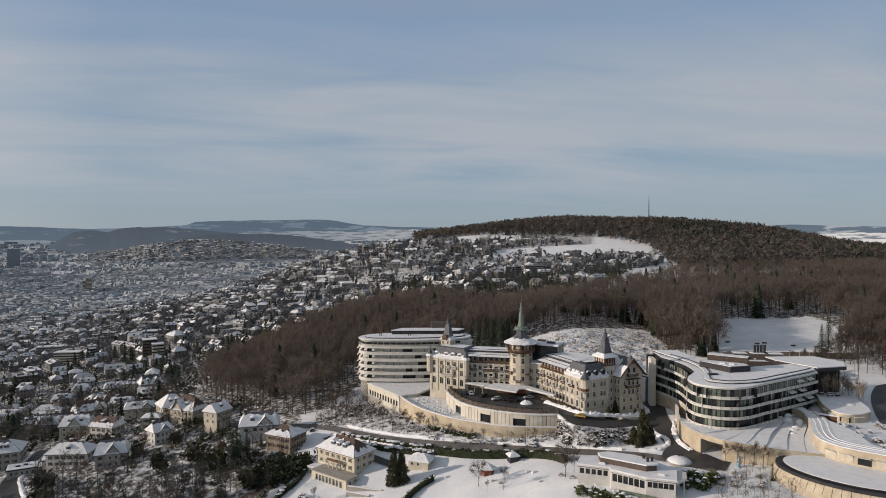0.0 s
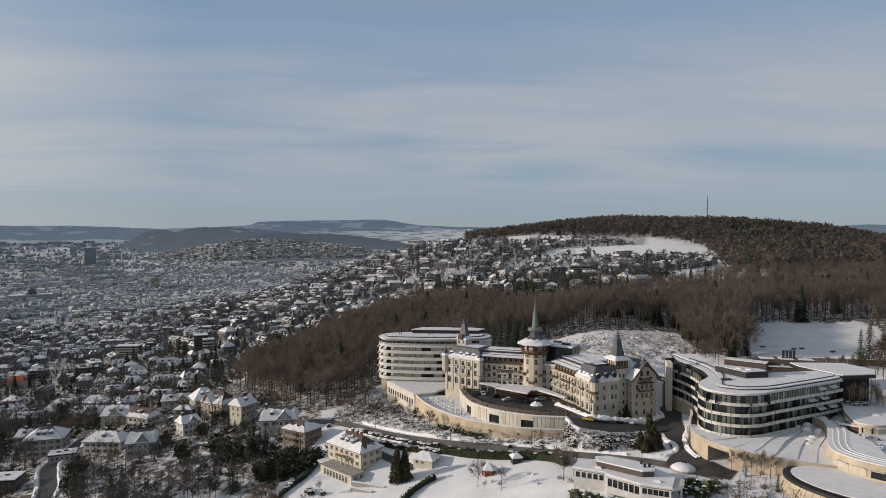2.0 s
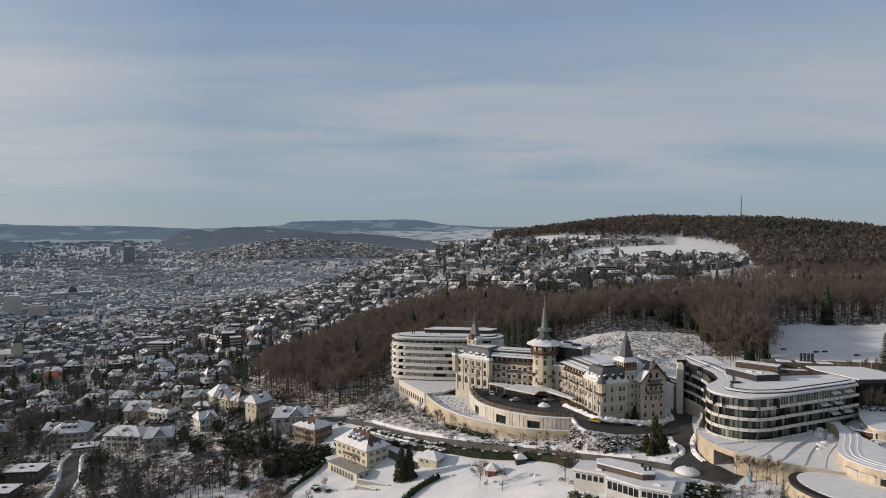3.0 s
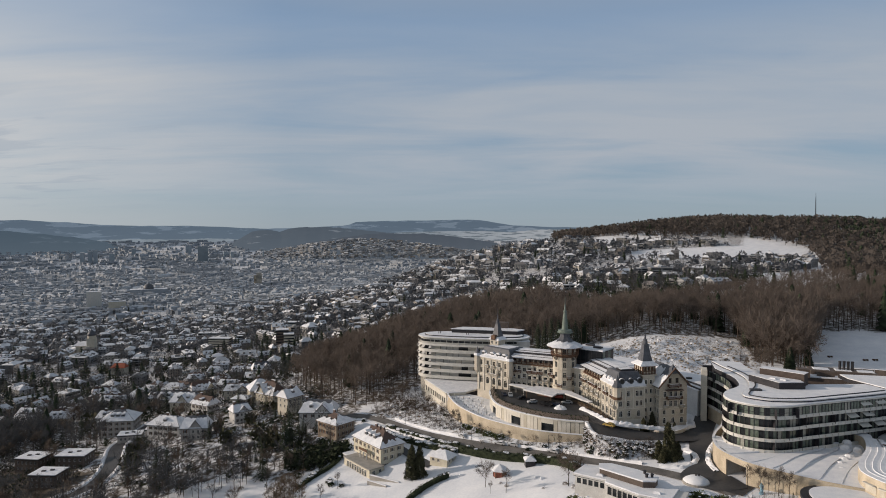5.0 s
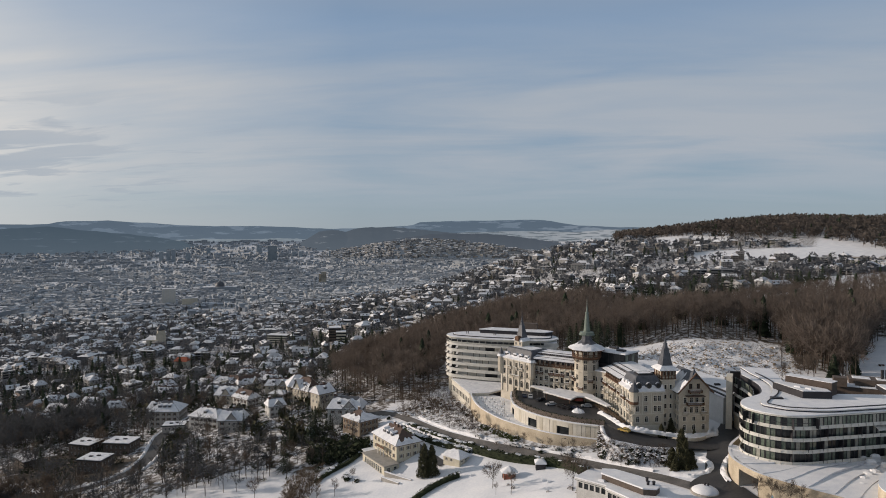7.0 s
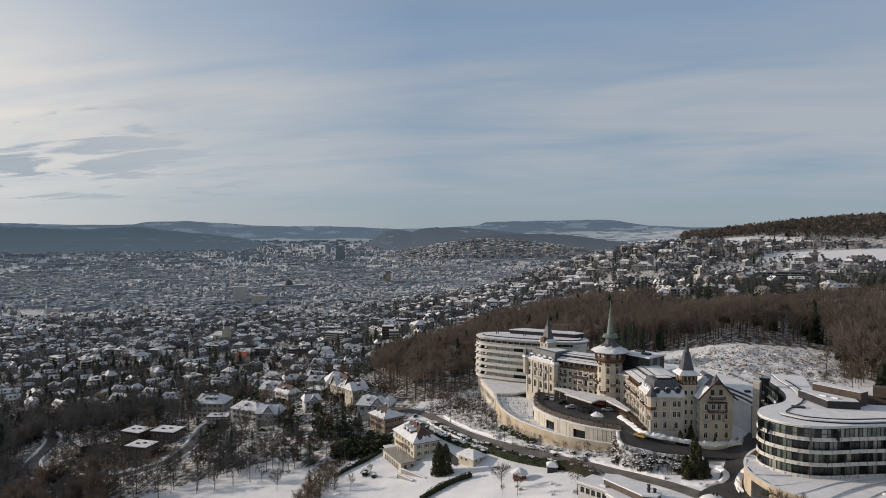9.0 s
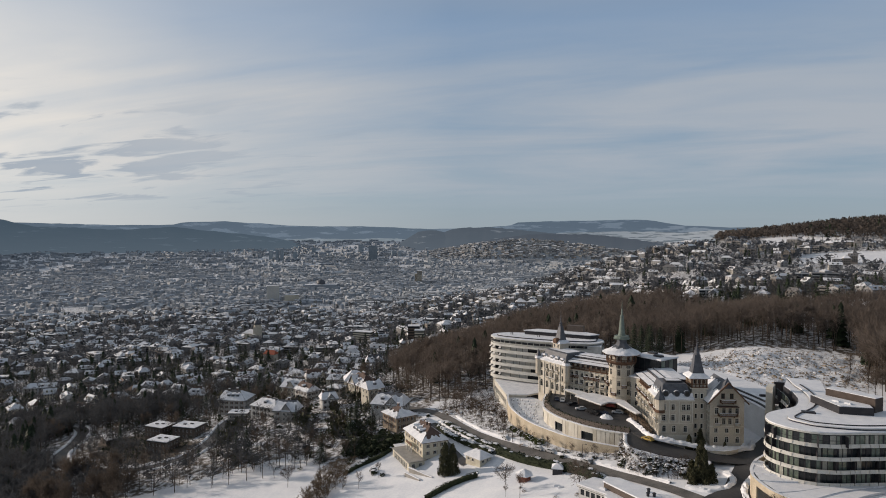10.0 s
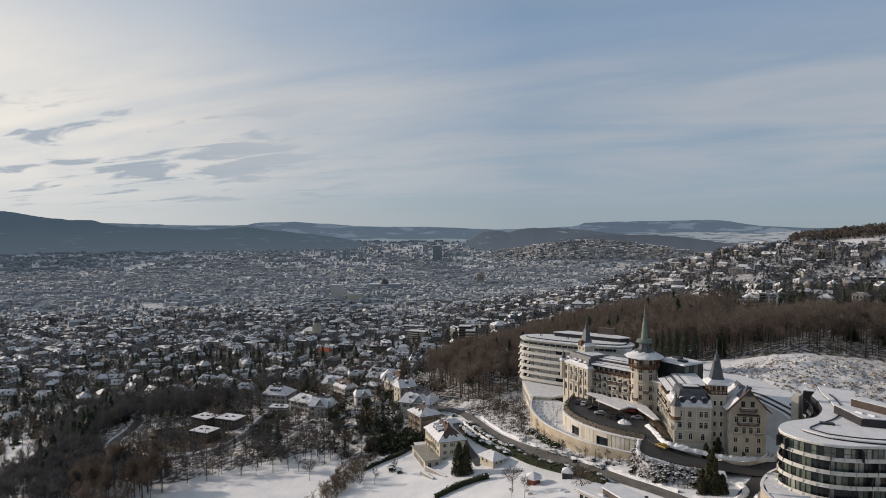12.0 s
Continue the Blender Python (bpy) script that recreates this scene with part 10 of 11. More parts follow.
# hotel-like house on the far meadow
block("farmhouse", 252, 1352, 22, 11, 8, .1, CREAM, "cream country house above the far snowy meadow", 3)

# ---------------------------------------------------------------- woods and town



def scatter(name, protos, xs, ys, zs, heights, widths, mats, label, category):
    """Many trees joined into one object."""
    V, F, S, base = [], [], [], 0
    pick = rng.integers(len(protos), size=len(xs))
    for k, (pv, pf, ps) in enumerate(protos):
        ids = np.nonzero(pick == k)[0]
        if not len(ids):
            continue
        a = rng.random(len(ids)) * 2 * math.pi
        c, s = np.cos(a)[:, None], np.sin(a)[:, None]
        h, w = heights[ids][:, None], (heights[ids] * widths[ids])[:, None]
        x = xs[ids][:, None] + (pv[:, 0] * c - pv[:, 1] * s) * w
        y = ys[ids][:, None] + (pv[:, 0] * s + pv[:, 1] * c) * w
        z = zs[ids][:, None] + pv[:, 2] * h - 0.3
        V.append(np.stack([x, y, z], -1).reshape(-1, 3))
        F.append((pf[None] + (np.arange(len(ids)) * len(pv))[:, None, None] + base).reshape(-1, 3))
        S.append(np.tile(ps, len(ids)))
        base += len(ids) * len(pv)
    return bulk(name, np.concatenate(V), np.concatenate(F), mats, np.concatenate(S), label, category)


def spots(n, x0, x1, y0, y1, gap):
    """Places about a gap apart, jittered."""
    xs, ys = np.meshgrid(np.arange(x0, x1, gap), np.arange(y0, y1, gap))
    xs, ys = xs.ravel() + rng.uniform(-.45, .45, xs.size) * gap, ys.ravel() + rng.uniform(-.45, .45, ys.size) * gap
    return xs, ys


BEECH_NEAR = [beech(400 + k, 250) for k in range(10)]
BEECH = [beech(420 + k, 125, 1.45) for k in range(10)]
BARE = [twig_tree(100 + k, 140, .32, .34, 14, .012, .78) for k in range(10)]
BARE_LIGHT = [twig_tree(130 + k, 60, .34, .35) for k in range(8)]
SPRUCE = [spruce(160 + k) for k in range(5)]
SPRUCE_SMALL = [spruce(180 + k, 6, 6) for k in range(4)]
CLUMPS = [clump(200 + k) for k in range(10)]
HILL_CROWNS = [clump(280 + k, 46, .085) for k in range(10)]
FAR_CROWNS = [clump(295 + k, 15, .16) for k in range(8)]
MID = [beech(260 + k, 85, 2.1, .36, .12) for k in range(8)]
BROAD = [beech(230 + k, 240, 1.5, .38, .12) for k in range(8)]

# the beech wood round the hotel
wx, wy = spots(0, -180, 700, 280, 830, 6.2)
keep = inside(BEECH_WOOD, wx, wy) & (rng.random(len(wx)) < np.where(wy > 600, 0.62, 0.95))
wx, wy = wx[keep], wy[keep]
conifer = (rng.random(len(wx)) < np.where((wx > 130) & (wy > 380), 0.03, 0.02)) & ((wx > -20) | (wy > 360))
wz = land(wx, wy)
hs = rng.uniform(17, 25, len(wx)) * (1 - .24 * ease(440, 540, wy) * ease(5, 45, wx)) * (1 + .16 * ease(430, 520, wy) * (1 - ease(-5, 30, wx)) * ease(-140, -112, wx))
b = ~conifer
for share, shapes in ((b & (np.hypot(wx, wy) < 480), BEECH_NEAR), (b & (np.hypot(wx, wy) >= 480), BEECH)):
    scatter("beech_wood", shapes, wx[share], wy[share], wz[share], hs[share], rng.uniform(.85, 1.25, share.sum()), [BARK, WOOD_TWIG], "bare brown beech wood on the hill behind the hotel", "woods")
scatter("spruces_in_wood", SPRUCE, wx[conifer], wy[conifer], wz[conifer], hs[conifer] * 1.05, rng.uniform(.9, 1.3, conifer.sum()), [BARK, NEEDLE], "dark spruces standing among the bare beeches", "conifers")

# denser trees on the sunward side of the snowy field
ex, ey = spots(0, 110, 178, 326, 440, 3.9)
keep = inside([(130, 346), (140, 338), (148, 340), (153, 356), (155, 366), (160, 380), (168, 400), (180, 420), (176, 440), (150, 440), (126, 412), (128, 380)], ex, ey)
ex, ey = ex[keep], ey[keep]
scatter("field_edge_wood", BROAD, ex, ey, land(ex, ey), rng.uniform(21, 28, len(ex)), rng.uniform(.75, 1.0, len(ex)), [BARK, WOOD_TWIG], "dense bare trees beside the snowy field", "woods")

fx, fy = ex[::17], ey[::17]
scatter("field_edge_spruces", SPRUCE, fx, fy, land(fx, fy), rng.uniform(12, 17, len(fx)), rng.uniform(1.2, 1.6, len(fx)), [BARK, NEEDLE], "dark spruces beside the snowy field", "conifers")
ex, ey = spots(0, 180, 268, 285, 374, 5.0)
keep = inside([(190, 296), (214, 298), (264, 300), (264, 372), (228, 366), (212, 340), (198, 322)], ex, ey) & (rng.random(len(ex)) < .7)
ex, ey = ex[keep], ey[keep]
scatter("lane_edge_wood", BROAD, ex, ey, land(ex, ey), rng.uniform(12, 21, len(ex)), rng.uniform(.7, 1.0, len(ex)), [BARK, TWIG], "bare trees between the lane and the field", "woods")

# thickets in the gardens of the slope, and scrub on the open banks
SNOWY_GARDENS = [(-206, 262), (-196, 300), (-168, 296), (-130, 284), (-112, 264), (-100, 246), (-138, 236)]
GARDENS = [(-430, 215), (-300, 222), (-150, 230), (-70, 226), (-58, 250), (-62, 290), (-84, 310), (-96, 340), (-150, 386), (-172, 470), (-300, 520), (-470, 430)]
gx, gy = spots(0, -470, -60, 212, 520, 5.6)
keep = inside(GARDENS, gx, gy) & (rng.random(len(gx)) < np.where(inside(SNOWY_GARDENS, gx, gy), .34, np.where(gy < 246, .45, .6)))
keep &= np.array([all((x - a) ** 2 + (y - b) ** 2 > 95 for a, b in taken) and min((p.x - x) ** 2 + (p.y - y) ** 2 for p in LOWER) > 70 for x, y in zip(gx, gy)])
gx, gy = gx[keep], gy[keep]
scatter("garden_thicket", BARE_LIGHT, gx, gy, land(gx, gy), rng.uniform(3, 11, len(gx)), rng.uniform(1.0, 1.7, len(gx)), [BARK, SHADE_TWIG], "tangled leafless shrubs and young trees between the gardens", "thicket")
few = rng.random(len(gx)) < np.where(gy < 275, .35, .8)
ux, uy = gx[few] + rng.normal(0, 2.4, few.sum()), gy[few] + rng.normal(0, 2.4, few.sum())
scatter("garden_evergreens", CLUMPS, ux, uy, land(ux, uy), rng.uniform(1.4, 4.6, len(ux)), rng.uniform(1.1, 1.8, len(ux)), [BARK, HEDGE], "dark evergreen undergrowth between the gardens", "undergrowth")
SCRUB = [[(44, 322), (90, 322), (118, 334), (132, 350), (134, 390), (120, 402), (88, 396), (62, 388), (44, 374)], [(-64, 302), (-40, 288), (-20, 270), (4, 256), (20, 250), (60, 241), (60, 246), (44, 250), (0, 267), (-20, 298), (-44, 322)], [(-66, 332), (-62, 300), (-44, 292), (-28, 290), (-20, 300), (-34, 322), (-40, 345), (-60, 352)]]
for poly, gap, keep_share in zip(SCRUB, (2.2, 2.0, 2.1), (.8, .6, .85)):
    sx_, sy_ = spots(0, -70, 140, 240, 390, gap)
    ok = inside(poly, sx_, sy_) & (rng.random(len(sx_)) < keep_share)
    sx_, sy_ = sx_[ok], sy_[ok]
    scatter("bank_scrub", BARE_LIGHT, sx_, sy_, land(sx_, sy_), rng.uniform(*((.5, 2.2) if poly is SCRUB[0] else (.9, 3.6)), len(sx_)), rng.uniform(1.1, 2.0, len(sx_)), [BARK, SCRUB_TWIG if poly is SCRUB[0] else TWIG], "dry brown scrub poking through the snow", "scrub")



def lumps(name, poly, gap, size, material, label):
    """Snow-covered stones and tussocks: faceted uneven lumps, joined into one object."""
    px, py = spots(0, min(q[0] for q in poly), max(q[0] for q in poly), min(q[1] for q in poly), max(q[1] for q in poly), gap)
    ok = inside(poly, px, py) & (rng.random(len(px)) < .75)
    px, py = px[ok], py[ok]
    n = len(px)
    ang = np.arange(6) * math.pi / 3
    low = np.stack([np.cos(ang), np.sin(ang), np.full(6, -.4)], -1)
    high = np.stack([.62 * np.cos(ang + .4), .62 * np.sin(ang + .4), np.full(6, .2)], -1)
    base_ = np.concatenate([low, high, [[0, 0, .32]]])
    s = rng.uniform(*size, n) ** 1.0
    v = base_[None] * s[:, None, None] * rng.uniform(.65, 1.35, (n, 13, 3)) + np.stack([px, py, land(px, py)], -1)[:, None]
    f = [(i, (i + 1) % 6, 6 + i) for i in range(6)] + [((i + 1) % 6, 6 + (i + 1) % 6, 6 + i) for i in range(6)] + [(6 + i, 6 + (i + 1) % 6, 12) for i in range(6)]
    f = (np.array(f)[None] + (np.arange(n) * 13)[:, None, None]).reshape(-1, 3)
    return bulk(name, v.reshape(-1, 3), f, [material], None, label, "snowy stones")


lumps("snowy_stones", [(-62, 300), (-44, 292), (-30, 290), (-20, 300), (-32, 320), (-56, 332)], 3.0, (.5, 1.5), SNOW, "snow-covered stones and tussocks on the bank")
lumps("snowy_stones", [(46, 326), (90, 326), (118, 336), (128, 352), (128, 390), (118, 400), (88, 394), (62, 386), (46, 372)], 8.0, (.5, 1.4), SNOW, "snow-covered stones on the bank behind the hotel")
lumps("tussocks", [(46, 326), (90, 326), (118, 336), (128, 352), (128, 390), (118, 400), (88, 394), (62, 386), (46, 372)], 1.7, (.2, .85), SCRUB_TWIG, "tufts of dry grass on the bank behind the hotel")
lumps("tussocks", [(-62, 300), (-44, 292), (-30, 290), (-20, 300), (-32, 320), (-56, 332)], 2.6, (.3, 1.0), DRY, "tufts of dry growth on the bank")

# brown scrub on the bank below the drive
qs = []
rb = random.Random(71)
for k in range(420):
    t_, m_, f_ = BANK_SPOTS[rb.randrange(1, int(len(BANK_SPOTS) * .85))]
    u = rb.uniform(.15, 2)
    p = Vector(t_).lerp(Vector(m_), u) if u < 1 else Vector(m_).lerp(Vector(f_), u - 1)
    qs.append((p.x + rb.uniform(-.7, .7), p.y + rb.uniform(-.4, .4), p.z - .2))
qs = np.array(qs)
scatter("drive_bank_scrub", BARE_LIGHT, qs[:, 0], qs[:, 1], qs[:, 2], rng.uniform(.8, 2.6, len(qs)), rng.uniform(1.1, 1.9, len(qs)), [BARK, TWIG], "dry brown scrub on the bank below the drive", "scrub")

# the wood on the low ground by the lower lane, in shade-tinted twigs
LOW_WOOD = [[(-405, 318), (-390, 290), (-352, 288), (-322, 262), (-290, 236), (-262, 210), (-238, 208), (-222, 192), (-208, 176), (-222, 164), (-250, 178), (-290, 196), (-330, 222), (-372, 258)],
            [(-345, 300), (-300, 276), (-276, 290), (-244, 290), (-232, 300), (-200, 286), (-190, 296), (-212, 330), (-206, 378), (-262, 392), (-330, 430), (-400, 400)]]
lx, ly = spots(0, -460, -180, 160, 440, 6.4)
keep = np.zeros(len(lx), bool)
for poly in LOW_WOOD:
    keep |= inside(poly, lx, ly) & (rng.random(len(lx)) < (1.0 if poly is LOW_WOOD[0] else .28))
keep &= np.array([all((x - a) ** 2 + (y - b) ** 2 > 80 for a, b in taken) and min((p.x - x) ** 2 + (p.y - y) ** 2 for p in LOWER) > 64 for x, y in zip(lx, ly)])
lx, ly = lx[keep], ly[keep]
con = rng.random(len(lx)) < .14
lz = land(lx, ly)
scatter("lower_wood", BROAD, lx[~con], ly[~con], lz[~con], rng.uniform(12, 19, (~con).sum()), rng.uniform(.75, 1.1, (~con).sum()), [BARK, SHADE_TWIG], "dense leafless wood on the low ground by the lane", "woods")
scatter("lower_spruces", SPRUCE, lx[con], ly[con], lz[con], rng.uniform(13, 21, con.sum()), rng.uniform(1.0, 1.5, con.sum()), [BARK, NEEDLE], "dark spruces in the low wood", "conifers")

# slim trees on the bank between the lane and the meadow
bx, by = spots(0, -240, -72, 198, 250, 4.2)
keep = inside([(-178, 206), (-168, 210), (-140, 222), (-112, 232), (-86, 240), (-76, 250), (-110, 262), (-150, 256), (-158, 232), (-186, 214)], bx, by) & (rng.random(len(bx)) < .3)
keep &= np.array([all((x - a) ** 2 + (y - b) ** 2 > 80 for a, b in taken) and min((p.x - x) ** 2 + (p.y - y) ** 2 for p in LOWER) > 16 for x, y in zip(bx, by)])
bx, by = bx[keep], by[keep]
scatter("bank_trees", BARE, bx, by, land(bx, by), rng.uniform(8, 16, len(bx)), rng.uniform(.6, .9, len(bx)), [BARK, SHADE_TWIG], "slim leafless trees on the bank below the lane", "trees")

# trees added on the sunward side of the low meadow to shade it
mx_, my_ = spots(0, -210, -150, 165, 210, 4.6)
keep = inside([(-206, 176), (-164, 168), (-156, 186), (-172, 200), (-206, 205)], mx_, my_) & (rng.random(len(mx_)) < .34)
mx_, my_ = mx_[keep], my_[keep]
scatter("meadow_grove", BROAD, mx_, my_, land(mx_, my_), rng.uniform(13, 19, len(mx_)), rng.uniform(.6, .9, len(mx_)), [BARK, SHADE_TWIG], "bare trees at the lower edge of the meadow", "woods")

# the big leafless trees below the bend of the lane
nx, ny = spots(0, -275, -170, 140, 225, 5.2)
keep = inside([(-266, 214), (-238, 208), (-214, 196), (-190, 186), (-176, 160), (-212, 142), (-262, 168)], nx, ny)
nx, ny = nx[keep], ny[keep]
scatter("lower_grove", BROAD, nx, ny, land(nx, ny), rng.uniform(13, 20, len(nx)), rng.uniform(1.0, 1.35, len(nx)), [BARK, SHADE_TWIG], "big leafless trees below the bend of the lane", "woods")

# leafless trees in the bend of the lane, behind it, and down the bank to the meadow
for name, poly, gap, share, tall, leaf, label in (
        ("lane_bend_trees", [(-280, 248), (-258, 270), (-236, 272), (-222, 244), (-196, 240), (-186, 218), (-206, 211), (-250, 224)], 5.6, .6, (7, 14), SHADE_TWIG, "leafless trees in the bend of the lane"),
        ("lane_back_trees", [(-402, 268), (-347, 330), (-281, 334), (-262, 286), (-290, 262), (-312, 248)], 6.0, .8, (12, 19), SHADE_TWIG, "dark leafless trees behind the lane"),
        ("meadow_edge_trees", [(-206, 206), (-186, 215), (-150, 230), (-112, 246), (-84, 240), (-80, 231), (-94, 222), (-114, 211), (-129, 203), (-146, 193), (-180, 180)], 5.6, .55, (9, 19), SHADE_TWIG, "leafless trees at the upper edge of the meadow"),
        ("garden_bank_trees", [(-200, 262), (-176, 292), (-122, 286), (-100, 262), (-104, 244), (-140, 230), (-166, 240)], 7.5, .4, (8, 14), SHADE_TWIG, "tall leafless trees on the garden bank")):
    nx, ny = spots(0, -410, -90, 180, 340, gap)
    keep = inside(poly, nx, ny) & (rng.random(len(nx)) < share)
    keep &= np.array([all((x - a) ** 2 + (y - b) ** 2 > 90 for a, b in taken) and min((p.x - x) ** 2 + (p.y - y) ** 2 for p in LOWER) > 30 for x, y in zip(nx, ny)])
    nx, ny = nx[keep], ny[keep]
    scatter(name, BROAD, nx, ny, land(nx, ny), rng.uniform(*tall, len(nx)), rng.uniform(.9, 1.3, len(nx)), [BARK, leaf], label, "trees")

# a small blue sculpture in the snow before the garden wall
bz = gz(97.2, 207.2)
sculpture = thing("blue_sculpture", (97.2, 207.2, bz), "slender pale blue sculpture standing in the snow", "sculpture")
BLUE = mat("blue_paint", (.20, .36, .46), (.28, .46, .56), .5, .8, 6)
part("base", Shape().lathe(97.2, 207.2, [(.7, bz - .3), (.7, bz + .35), (.5, bz + .45)], 12), BLUE, sculpture)
part("figure", Shape().lathe(97.2, 207.2, [(.35, bz + .4), (.55, bz + 1.1), (.28, bz + 1.7), (.6, bz + 2.3), (.3, bz + 2.9), (.05, bz + 3.4)], 12), BLUE, sculpture, "", True)

# tangled shrubs between the modern house and the pool hall
tx_, ty_ = spots(0, 78, 114, 176, 208, 2.1)
keep = inside([(79, 182), (95, 178), (104, 184), (110, 196), (104, 205), (92, 204), (83, 200)], tx_, ty_) & (rng.random(len(tx_)) < .75)
tx_, ty_ = tx_[keep], ty_[keep]
scatter("shrub_tangle", BARE_LIGHT, tx_, ty_, land(tx_, ty_), rng.uniform(1.2, 4.6, len(tx_)), rng.uniform(.9, 1.5, len(tx_)), [BARK, DRY], "tangled bare shrubs above the garden lane", "shrubs")

# dark shrubs in the bend of the lane and behind the villa garden
SHRUBS = [([(-262, 252), (-242, 238), (-212, 232), (-192, 238), (-188, 248), (-202, 278), (-236, 280)], 3.0, (.8, 2.6), HEDGE), ([(-54, 250), (-62, 244), (-76, 244), (-84, 256), (-104, 262), (-108, 276), (-86, 284), (-78, 270), (-60, 268), (-52, 262)], 3.4, (1.6, 4.2), HEDGE), ([(-53, 251), (-61, 243), (-76, 243), (-82, 252), (-68, 260), (-54, 260)], 1.8, (2.2, 4.6), HEDGE), ([(-57, 206), (-66, 206), (-76, 224), (-74, 238), (-66, 240), (-64, 226)], 1.6, (2.0, 4.2), DRY)]
for poly, gap, tall, leaf in SHRUBS:
    qx, qy = spots(0, -280, -40, 195, 300, gap)
    ok = inside(poly, qx, qy) & np.array([all((x - a) ** 2 + (y - b) ** 2 > 60 for a, b in taken) for x, y in zip(qx, qy)])
    qx, qy = qx[ok], qy[ok]
    scatter("shrubbery", CLUMPS if leaf is HEDGE else BROAD, qx, qy, land(qx, qy), rng.uniform(*tall, len(qx)), rng.uniform(.9, 1.5, len(qx)), [BARK, leaf], "dense dark evergreen shrubs" if leaf is HEDGE else "dense brown leafless shrubs at the garden's edge", "shrubs")

# the wooded hill with the mast
zx, zy = spots(0, -260, 1500, 560, 2050, 15)
zr, za = np.hypot(zx, zy), np.degrees(np.arctan2(-zx, zy))
front = np.interp(za, [-60, -26, -20.5, -19, -18, -14, -9, -6, -3, 0, 3], [720, 740, 800, 1150, 1290, 1400, 1450, 1480, 1540, 1600, 1640])
keep = (zr > front) & (za < 2.5) & (zr < 2000) & ~inside(BEECH_WOOD, zx, zy)
zx, zy = zx[keep], zy[keep]
zz = land(zx, zy)
con = rng.random(len(zx)) < (0.05 + 0.10 * (za[keep] < -13)) + (0.12 + 0.30 * ease(-10, -18, za[keep])) * np.array([max(0, noise.noise(Vector((p * .004, q * .004, 5)))) for p, q in zip(zx, zy)]) * 2
scatter("hill_wood", HILL_CROWNS, zx[~con], zy[~con], zz[~con], rng.uniform(18, 25, (~con).sum()), rng.uniform(.9, 1.3, (~con).sum()), [BARK, HILL_TWIG], "bare wood covering the far hill", "woods")
scatter("hill_spruces", SPRUCE_SMALL, zx[con], zy[con], zz[con], rng.uniform(18, 28, con.sum()), rng.uniform(1.1, 1.6, con.sum()), [BARK, NEEDLE], "dark spruces covering the far hill", "conifers")


